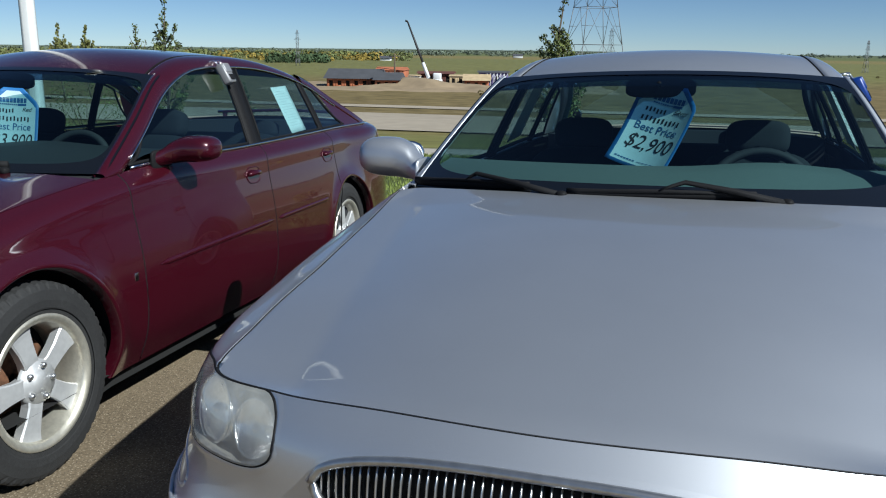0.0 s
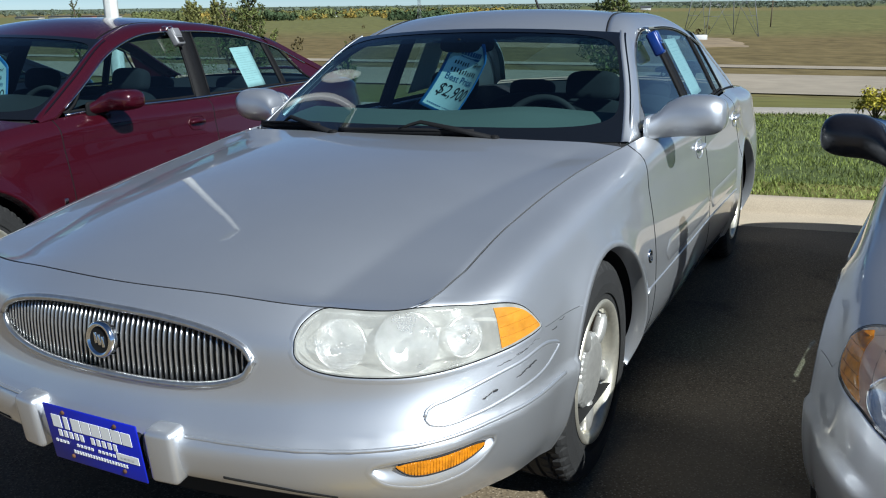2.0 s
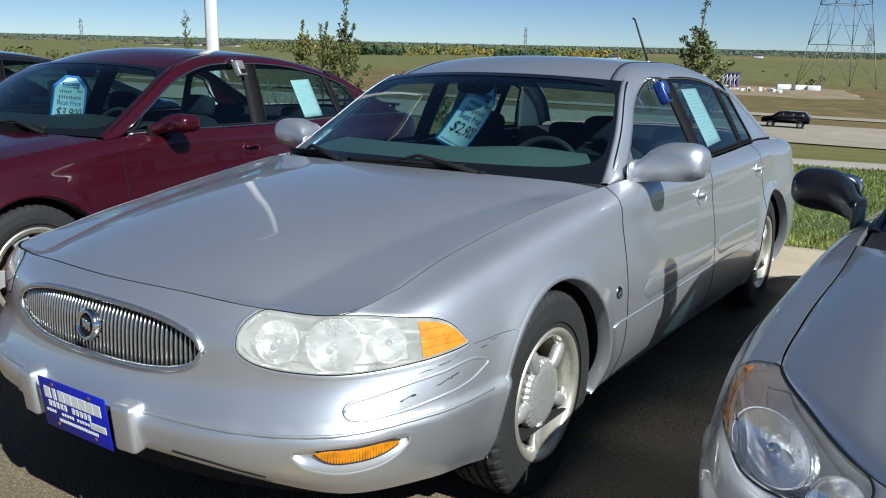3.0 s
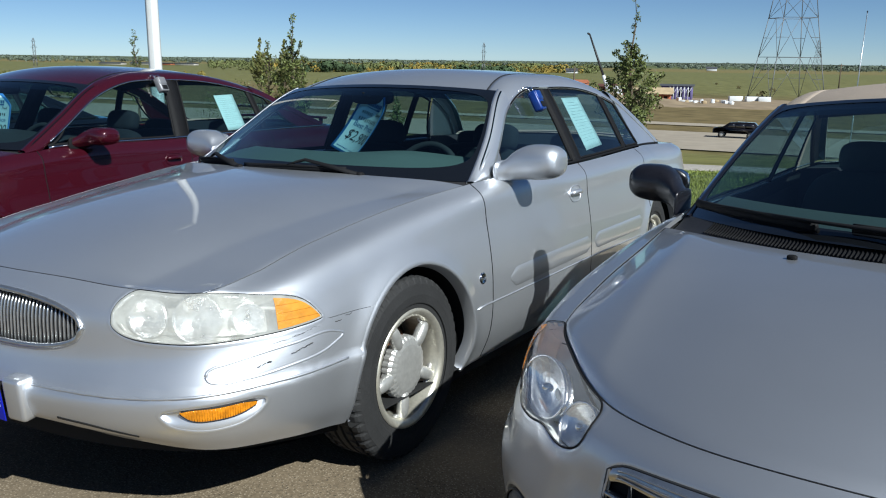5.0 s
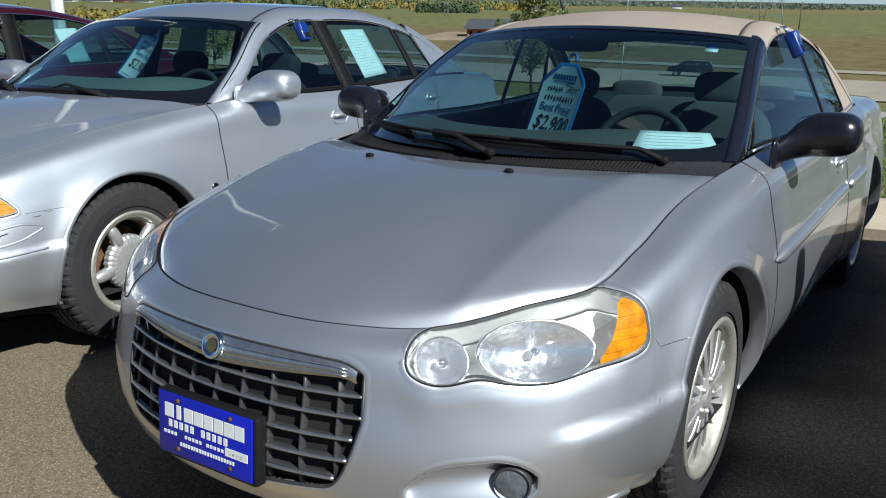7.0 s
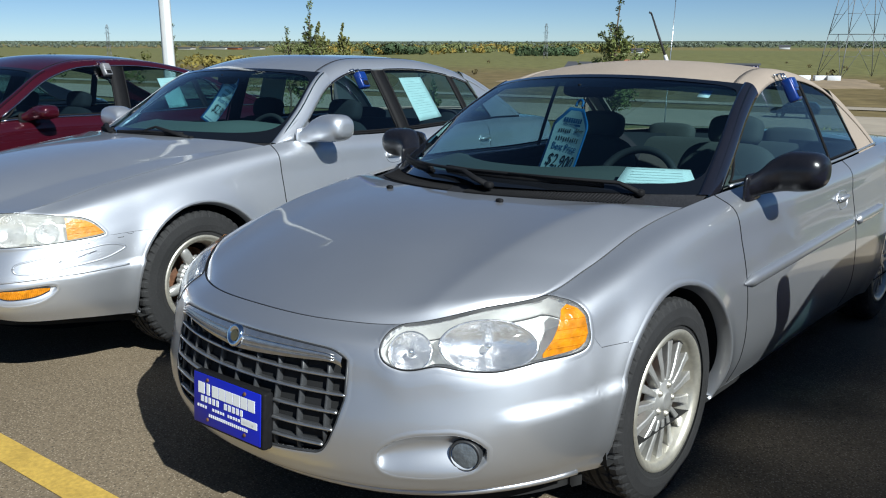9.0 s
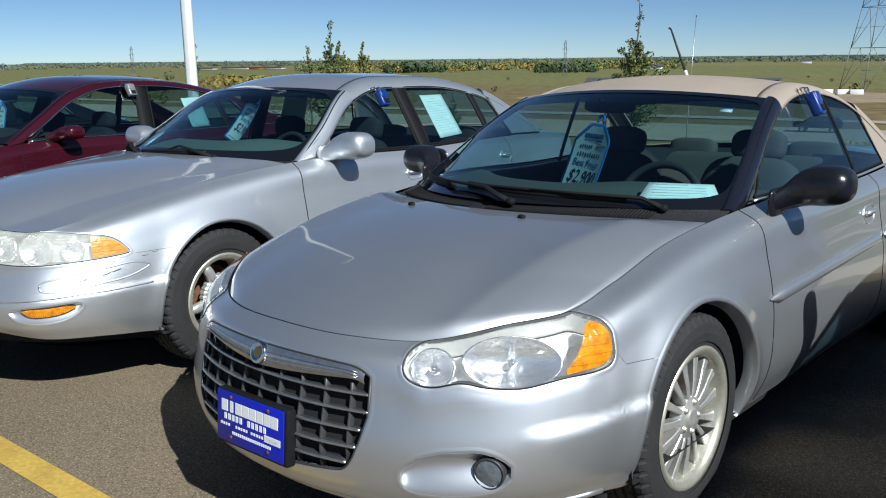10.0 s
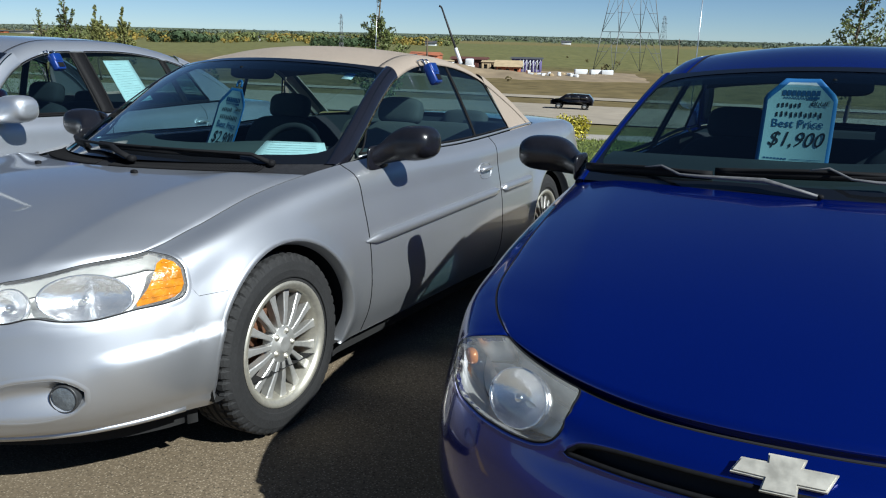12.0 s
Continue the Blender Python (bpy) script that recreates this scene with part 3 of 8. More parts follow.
def hood_z(sheet, x, y):
    P = np.array([p for p in sheet[0]])
    i = np.argmin((P[:, 0] - x) ** 2 + (P[:, 1] - y) ** 2)
    return P[i]


# ---- the sloping lot ----
def lot(x, y):
    return 0.0478 + 0.0142 * x - 0.0386 * y


UP = Vector((-0.0142, 0.0386, 1)).normalized()


def parked(x, y, heading):
    """Pose of a car whose front axle's middle stands over (x, y), nose towards the camera's side; heading: degrees its tail points to the right of ahead."""
    h = radians(heading)
    r = Vector((math.sin(h), math.cos(h), 0))
    r = (r - UP * r.dot(UP)).normalized()
    l = r.cross(UP)
    m = Matrix((l, r, UP)).transposed().to_4x4()
    m.translation = (x, y, lot(x, y))
    return m


def empty_thing(name, m, label, category, group=""):
    ob = new(name)
    ob.matrix_basis = m
    ob.empty_display_size = 0.2
    return tagged(ob, label, category, group)


# ---- wheels ----
def tyre_piece(R, w, rim):
    prof = []
    hw = w / 2
    for a, r in ((-hw * 0.80, rim), (-hw * 0.98, rim + 0.25 * (R - rim)), (-hw, rim + 0.5 * (R - rim)), (-hw * 0.95, R - 0.028), (-hw * 0.86, R - 0.010)):
        prof.append((a, r))
    x = -hw * 0.78
    prof.append((x, R - 0.003))
    for g in (-0.52, -0.17, 0.17, 0.52):
        c = g * hw
        prof += [(c - 0.007, R), (c - 0.005, R - 0.008), (c + 0.005, R - 0.008), (c + 0.007, R)]
    for a, r in ((hw * 0.78, R - 0.003), (hw * 0.86, R - 0.010), (hw * 0.95, R - 0.028), (hw, rim + 0.5 * (R - rim)), (hw * 0.985, rim + 0.30 * (R - rim)),
                 (hw * 0.97, rim + 0.26 * (R - rim)), (hw * 0.95, rim + 0.06), (hw * 0.90, rim + 0.012), (hw * 0.80, rim)):
        prof.append((a, r))
    n = 288
    V, F = lathe(prof, n)
    out = []
    for i, v in enumerate(V):
        a, r = prof[i // n]
        j = i % n
        if r > R - 0.012 and abs(a) > 0.40 * hw and j % 6 < 2:
            s = (r - 0.007) / r
            v = (v[0], v[1] * s, v[2] * s)
        # flat patch where it stands
        zz = max(v[2], -R + 0.006)
        out.append((v[0], v[1], zz))
    return out, F, False


def add_wheel(car, pos, R, w, rim, style, turn=0.0):
    """A wheel whose outer face looks along +x (mirrored for the other side)."""
    side = 1 if pos[0] > 0 else -1
    wheel = new("wheel")
    wheel.parent = car
    wheel.matrix_basis = Matrix.Translation(pos) @ (Matrix.Rotation(math.pi, 4, "Z") if side < 0 else Matrix.Identity(4)) @ Matrix.Rotation(turn, 4, "X")
    part("tyre", tyre_piece(R, w, rim), RUBBER, wheel)
    hw = w / 2
    barrel = lathe([(-hw * 0.7, rim - 0.012), (hw * 0.2, rim - 0.03), (hw * 0.62, rim - 0.022), (hw * 0.80, rim - 0.014), (hw * 0.88, rim - 0.012),
                    (hw * 0.96, rim + 0.003), (hw * 0.98, rim + 0.012), (hw * 0.92, rim + 0.016)], 64)
    part("rim", barrel, ALLOY_D, wheel, "worn alloy rim lip")
    part("brake_disc", lathe([(-0.02, 0.02), (-0.02, rim * 0.72), (-0.035, rim * 0.72), (-0.035, 0.02)], 40), RUST, wheel, "rusty brake disc")
    part("wheel_back", lathe([(-0.05, 0.0), (-0.05, rim - 0.005)], 40), CAVITY, wheel)
    face = hw * 0.72
    if style == "bulge":
        cap = lathe([(face - 0.03, 0.118), (face - 0.006, 0.116), (face + 0.004, 0.106), (face + 0.010, 0.085), (face + 0.013, 0.05), (face + 0.014, 0.0001)], 90)
        V = []
        for i, v in enumerate(cap[0]):
            r = math.hypot(v[1], v[2])
            k = 1 - (0.035 if (i % 90) % 3 == 0 and r > 0.08 else 0)
            V.append((v[0], v[1] * k, v[2] * k))
        part("hub_cap", (V, cap[1], False), ALLOY, wheel, "fluted silver hub cap")
        for q in range(5):
            t = 2 * math.pi * q / 5 + 0.3
            piece = superell(0.022, 0.026, 0.055, 0.8, 0.9, 12, 16)
            m = Matrix.Rotation(t, 4, "X") @ Matrix.Translation((face - 0.006, 0, 0.140))
            part("spoke", moved(piece, m), ALLOY, wheel)
            piece = superell(0.012, 0.05, 0.012, 0.6, 0.6, 8, 12)
            m = Matrix.Rotation(t, 4, "X") @ Matrix.Translation((face - 0.015, 0, rim - 0.02))
            part("spoke_foot", moved(piece, m), ALLOY, wheel)
    elif style == "many":
        for q in range(15):
            t = 2 * math.pi * q / 15
            rows = []
            for r, x, b in ((0.040, face + 0.004, 0.0080), (0.075, face + 0.008, 0.0085), (0.115, face + 0.007, 0.0100), (0.155, face + 0.003, 0.0130), (rim - 0.022, face + 0.001, 0.0175), (rim - 0.008, face + 0.004, 0.0210)):
                rows += [(x - 0.003, -b, r), (x, -b * 0.72, r), (x, b * 0.72, r), (x - 0.003, b, r), (x - 0.036, b * 0.55, r), (x - 0.036, -b * 0.55, r)]
            part("spoke", moved((rows, grid_faces(6, 6, True), False), Matrix.Rotation(t, 4, "X")), ALLOY, wheel)
        part("hub_cap", lathe([(face - 0.03, 0.070), (face + 0.004, 0.068), (face + 0.008, 0.064), (face + 0.008, 0.034), (face + 0.016, 0.030), (face + 0.017, 0.024), (face + 0.015, 0.0001)], 40), ALLOY, wheel, "alloy hub with round centre cap")
        part("spoke_ring", lathe([(face - 0.012, rim - 0.014), (face + 0.005, rim - 0.012), (face + 0.007, rim - 0.004), (face - 0.004, rim - 0.002)], 64), ALLOY_D, wheel, "worn machined ring")
        for q in range(5):
            t = 2 * math.pi * (q + 0.5) / 5
            piece = moved(lathe([(-0.001, 0.012), (0.0, 0.012), (0.001, 0.009), (0.007, 0.008), (0.009, 0.0001)], 10), Matrix.Rotation(t, 4, "X") @ Matrix.Translation((face + 0.008, 0, 0.049)))
            part("wheel_nut", piece, ALLOY_D, wheel)
    else:
        for q in range(5):
            t = 2 * math.pi * q / 5 + 0.12
            rows = []
            for r, x, b in ((0.045, face + 0.001, 0.036), (0.085, face + 0.004, 0.032), (0.13, face + 0.003, 0.036), (0.17, face + 0.001, 0.044), (rim - 0.010, face + 0.002, 0.054), (rim - 0.003, face + 0.004, 0.060)):
                rows += [(x - 0.005, -b, r), (x, -b * 0.88, r), (x, b * 0.88, r), (x - 0.005, b, r), (x - 0.040, b * 0.8, r), (x - 0.040, -b * 0.8, r)]
            part("spoke", moved((rows, grid_faces(6, 6, True), False), Matrix.Rotation(t, 4, "X")), ALLOY_S, wheel)
        part("hub_cap", lathe([(face - 0.02, 0.078), (face + 0.003, 0.074), (face + 0.0045, 0.036), (face + 0.010, 0.033), (face + 0.011, 0.0001)], 40), ALLOY_S, wheel, "alloy hub with centre cap")
        part("spoke_ring", lathe([(face - 0.015, rim - 0.016), (face + 0.004, rim - 0.014), (face + 0.007, rim - 0.004), (face - 0.004, rim - 0.002)], 64), ALLOY_S, wheel)
        for q in range(5):
            t = 2 * math.pi * (q + 0.5) / 5 + 0.12
            piece = moved(lathe([(0, 0.011), (0.014, 0.010), (0.016, 0.0001)], 6), Matrix.Rotation(t, 4, "X") @ Matrix.Translation((face + 0.002, 0, 0.057)))
            part("wheel_nut", piece, DULLCHROME, wheel)
    return wheel


# ---- the rest of a car ----
def add_mirror(car, x, y, z, size, paint_m, arm_m, side, foot):
    """A door mirror as one swelling shell that grows out of the door's corner; side 1 for the car's left. foot: (x, y, z) at the door."""
    lx, ly, lz = size
    x1 = x + lx
    rows = spline([(0.0, 0.60, 0.82, 0.0), (0.10, 0.66, 0.80, 0.24), (0.24, 0.88, 0.86, 0.66), (0.42, 1.0, 0.95, 0.94), (0.64, 1.02, 1.0, 1.0),
                   (0.82, 0.95, 0.96, 1.04), (0.93, 0.76, 0.80, 1.04), (0.985, 0.45, 0.52, 1.03), (1.0, 0.08, 0.10, 1.02)], 34)
    V, m = [], 32
    for q, hz, hy, lift in rows:
        cx, cz = foot[0] + (x1 - foot[0]) * q, foot[2] + (z - foot[2]) * lift
        cy = foot[1] + (y - foot[1]) * min(1.0, lift)
        for j in range(m):
            t = 2 * math.pi * j / m
            c, s_ = math.cos(t), math.sin(t)
            k = (abs(c) ** 2.6 + abs(s_) ** 2.6) ** (-1 / 2.6)
            yy = min(ly * hy * c * k, ly * 0.62)
            V.append((side * cx, cy + yy, cz + lz * hz * s_ * k))
    F = grid_faces(len(rows), m, True, side < 0)
    F.append(tuple(range(m)) if side < 0 else tuple(range(m))[::-1])
    F.append(tuple((len(rows) - 1) * m + j for j in range(m))[::side])
    mir = part("mirror", (V, F), paint_m, car)
    g, gf = superell(lx * 0.80, 0.004, lz * 0.80, 0.6, 0.6, 10, 20)
    part("mirror_glass", ([(side * (p[0] + x + 0.008), p[1] + y + ly * 0.62, p[2] + z) for p in g], gf if side > 0 else [f[::-1] for f in gf]), CHROME, mir)
    part("base", moved(superell(0.012, ly * 0.92, lz * 0.74, 0.4, 0.7, 12, 24), pose(side * (foot[0] + 0.004), foot[1], foot[2] - 0.002)), arm_m, mir)
    return mir


def add_wiper(car, house, pivot, knee, tips, lift=0.014, arm_m=None, bends=()):
    """A wiper on the windscreen, in (u, v) on the sheet: arm from pivot over knee to the middle of the blade between two tips."""
    V = np.array(house.screen(True, 40, 61)[0]).reshape(40, 61, 3)

    def at(u, v, off):
        j, i = np.clip((u + 1) / 2 * 60, 0, 59.99), np.clip(v * 39, 0, 38.99)
        i0, j0, fi, fj = int(i), int(j), i % 1, j % 1
        p = (V[i0, j0] * (1 - fj) + V[i0, j0 + 1] * fj) * (1 - fi) + (V[i0 + 1, j0] * (1 - fj) + V[i0 + 1, j0 + 1] * fj) * fi
        if v < 0:
            p = p + np.array([0, v * 0.5, v * 0.16])
        return p + np.array([0, -0.55, 0.83]) * off
    (t0, t1) = tips
    mid = ((t0[0] + t1[0]) / 2, (t0[1] + t1[1]) / 2)
    arm = [at(*pivot, lift), at(pivot[0] * 0.5 + knee[0] * 0.5, pivot[1] * 0.5 + knee[1] * 0.5, lift + 0.016), at(*knee, lift + 0.018), at(knee[0] * 0.5 + mid[0] * 0.5, knee[1] * 0.5 + mid[1] * 0.5, lift + 0.016), at(*mid, lift + 0.008)]
    rr = [0.017, 0.015, 0.012, 0.009, 0.008]
    if bends:
        arm = [arm[0], at(pivot[0] * 0.3 + knee[0] * 0.7, pivot[1] * 0.3 + knee[1] * 0.7, lift + 0.014), arm[2]] + [at(*q, lift + 0.016) for q in bends] + [arm[-1]]
        rr = [0.007, 0.010, 0.013] + [0.008, 0.006, 0.006] + [0.006]
    w = part("wiper", tube(arm, rr, 8, False, 0.6), arm_m or WIPER, car)
    f = np.linspace(0, 1, 15)
    blade = [at(t0[0] + (t1[0] - t0[0]) * k, t0[1] + (t1[1] - t0[1]) * k, lift * 0.5) for k in f]
    part("blade", tube(blade, 0.010, 6, False, 1.6), WIPER, w)
    bow = [at(t0[0] + (t1[0] - t0[0]) * k, t0[1] + (t1[1] - t0[1]) * k, lift * 0.7 + 0.012 * math.sin(math.pi * k)) for k in f]
    part("blade_bow", tube(bow, 0.0065, 6), WIPER, w)
    part("pivot_cap", moved(superell(*((0.009, 0.009, 0.007) if bends else (0.018, 0.018, 0.014)), 0.8, 0.8, 8, 12), Matrix.Translation(Vector(arm[0]))), BLACK, w)
    return w


def frit(car, house, side, low, top, radius):
    """Dark ceramic border of the windscreen with rounded inner corners, and the blue shade band below its top."""
    S = np.array(house.screen(True, 60, 61)[0]).reshape(60, 61, 3)

    def at(u, v, off):
        j, i = np.clip((u + 1) / 2 * 60, 0, 59.99), np.clip(v * 59, 0, 58.99)
        i0, j0, fi, fj = int(i), int(j), i % 1, j % 1
        p = (S[i0, j0] * (1 - fj) + S[i0, j0 + 1] * fj) * (1 - fi) + (S[i0 + 1, j0] * (1 - fj) + S[i0 + 1, j0 + 1] * fj) * fi
        return p + np.array([0, -0.7, 0.7]) * off
    cu, cv, hu, hv = 0.0, (low + 1 - top) / 2, 1 - side, (1 - top - low) / 2
    V, n = [], 160
    for k in range(n):
        t = 2 * math.pi * k / n
        c, s_ = math.cos(t), math.sin(t)
        q = max(abs(c), abs(s_))
        ou, ov = c / q, s_ / q
        e = (abs(ou) ** radius + abs(ov) ** radius) ** (-1 / radius)
        iu, iv = cu + hu * ou * e, cv + hv * ov * e
        Ou, Ov = ou, 0.5 + 0.5 * ov
        for g in (0, 0.33, 0.67, 1):
            V.append(at(Ou + (iu - Ou) * g, Ov + (iv - Ov) * g, 0.002))
    F = []
    for k in range(n):
        for g in range(3):
            a_, b_ = k * 4 + g, ((k + 1) % n) * 4 + g
            F.append((a_, a_ + 1, b_ + 1, b_))
    part("screen_border", (V, F), BAND, car)
    V = [at(-0.985 + 1.97 * i / 40, 1 - top - 0.11 + (0.10 + top) * j / 6, -0.003) for j in range(7) for i in range(41)]
    part("shade_band", (V, grid_faces(7, 41)), SHADE, car, "blue shade band along the windscreen's top")


def add_seat(car, x, y, material, z=0.30, w=0.25, hr=True):
    seat = new("seat")
    seat.parent = car
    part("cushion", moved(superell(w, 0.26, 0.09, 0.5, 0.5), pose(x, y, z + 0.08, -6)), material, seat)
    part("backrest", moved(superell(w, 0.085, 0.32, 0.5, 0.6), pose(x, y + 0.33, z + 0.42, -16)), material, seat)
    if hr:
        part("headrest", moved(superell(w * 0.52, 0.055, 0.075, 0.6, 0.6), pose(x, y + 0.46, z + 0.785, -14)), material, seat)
        for s in (-0.05, 0.05):
            part("headrest_post", tube([(x + s, y + 0.44, z + 0.70), (x + s, y + 0.455, z + 0.80)], 0.006, 6), CHROME, seat)


def add_cabin(car, sh, house, dash_m, seat_m, wheel_m, y_seat, y_rear, seat_z=0.30, rear=True, sink=0.0):
    V = np.array(house.screen(True, 28, 33)[0]).reshape(28, 33, 3)
    base = V[1]
    dash = []
    prof = ((0.0, -0.020), (0.10, 0.004), (0.25, 0.036), (0.38, 0.050), (0.46, 0.036), (0.50, -0.05), (0.50, -0.20), (0.44, -0.45))
    for dy, dz in prof:
        for k, p in enumerate(base):
            u = k / 16 - 1
            hump = 0.022 * math.exp(-((u - 0.47) / 0.25) ** 2) * (1 if 0.2 < dy < 0.49 else 0)
            ay = p[1] + (dy if dy < 0.3 else dy + 0.30 * 0.16 * (1 - u * u) * 0)
            dash.append((p[0] * 0.985, ay + 0.01, p[2] + dz + hump - sink * min(1.0, dy / 0.2)))
    part("dashboard", (dash, grid_faces(len(prof), 33)), dash_m, car)
    # steering wheel
    zc = base[16][2] - 0.075
    yc = base[16][1] + 0.60
    ring = [(0.36 + 0.178 * math.cos(t), yc + 0.178 * math.sin(t) * 0.42, zc + 0.178 * math.sin(t) * 0.90) for t in np.linspace(0, 2 * math.pi, 40, endpoint=False)]
    sw = part("steering_wheel", tube(ring, 0.016, 8, True), wheel_m, car)
    part("hub", moved(superell(0.075, 0.03, 0.06, 0.7, 0.7), pose(0.36, yc - 0.005, zc, -25)), wheel_m, sw)
    for s in (-1, 1):
        part("spoke", tube([(0.36, yc, zc), (0.36 + s * 0.18, yc, zc)], 0.018, 6, False, 0.5), wheel_m, sw)
    part("column", tube([(0.36, yc, zc), (0.36, yc - 0.30, zc - 0.12)], 0.04, 10), dash_m, sw)
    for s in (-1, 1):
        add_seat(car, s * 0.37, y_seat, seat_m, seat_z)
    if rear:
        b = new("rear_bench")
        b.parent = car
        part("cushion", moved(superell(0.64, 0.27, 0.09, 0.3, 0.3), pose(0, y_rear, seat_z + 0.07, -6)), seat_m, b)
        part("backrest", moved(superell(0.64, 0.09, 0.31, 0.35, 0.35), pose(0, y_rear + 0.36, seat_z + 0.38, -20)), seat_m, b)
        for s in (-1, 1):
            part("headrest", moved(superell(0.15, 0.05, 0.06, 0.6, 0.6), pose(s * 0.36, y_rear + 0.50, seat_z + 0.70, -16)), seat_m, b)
    W = np.array(house.screen(False, 10, 33)[0]).reshape(10, 33, 3)[0]
    shelf = [(p[0] * 0.97, p[1] - d, p[2] - 0.02 - (0.0 if d < 0.5 else 0.35)) for d in (0.0, 0.30, 0.42, 0.52) for p in W]
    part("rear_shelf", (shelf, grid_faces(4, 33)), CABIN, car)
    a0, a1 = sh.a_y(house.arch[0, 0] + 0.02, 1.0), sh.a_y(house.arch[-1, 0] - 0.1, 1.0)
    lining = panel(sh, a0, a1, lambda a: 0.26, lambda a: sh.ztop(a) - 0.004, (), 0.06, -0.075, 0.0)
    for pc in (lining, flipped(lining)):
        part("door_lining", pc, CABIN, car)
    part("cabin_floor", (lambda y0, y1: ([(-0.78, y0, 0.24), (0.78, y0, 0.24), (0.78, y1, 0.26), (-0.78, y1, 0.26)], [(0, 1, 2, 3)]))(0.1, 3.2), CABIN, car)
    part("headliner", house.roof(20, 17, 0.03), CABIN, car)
    # rear view mirror hung from the windscreen
    top = V[-5][16]
    part("rear_view_mirror", join(moved(superell(0.125, 0.022, 0.036, 0.5, 0.5, 12, 24), pose(0, top[1] + 0.09, top[2] - 0.015, -8)),
                                  tube([(0, top[1] + 0.01, top[2]), (0, top[1] + 0.08, top[2] - 0.005)], 0.009, 8)), BLACK, car)


def add_door_handle(car, sh, a, z, paint_m, side):
    rows = [(a - 0.075, z, z + 0.001), (a - 0.055, z - 0.030, z + 0.030), (a, z - 0.040, z + 0.038), (a + 0.055, z - 0.030, z + 0.030), (a + 0.075, z, z + 0.001)]
    b = Band(rows)
    bowl = b.patch(sh, 0.0012)
    rim = tube(b.rim(sh, 0.001), 0.003, 6, True)
    bar = [sh.on(a + s, z + 0.010 * math.cos(s * 20), 0.006 + 0.014 * math.cos(s / 0.062 * 1.5)) for s in np.linspace(-0.062, 0.062, 11)]
    bar = tube(bar, [0.008] + [0.013] * 9 + [0.008], 8)
    f = (lambda p: p) if side > 0 else flipped
    h = part("door_handle", f(bar), paint_m, car)
    part("recess", f(bowl), paint_m, h)
    part("recess_rim", f(rim), paint_m, h)


def seal_line(pane, n, m):
    """The outline of a grid sheet of n by m points."""
    P = [Vector(p) for p in pane[0]]
    return [P[i * m] for i in range(n)] + [P[(n - 1) * m + j] for j in range(1, m)] + [P[i * m + m - 1] for i in range(n - 2, -1, -1)] + [P[j] for j in range(m - 2, 0, -1)]


def thin_out(P, d=0.006):
    out = [P[0]]
    for p in P[1:]:
        if (Vector(p) - Vector(out[-1])).length > d:
            out.append(p)
    if (Vector(out[-1]) - Vector(out[0])).length < d:
        out.pop()
    return out


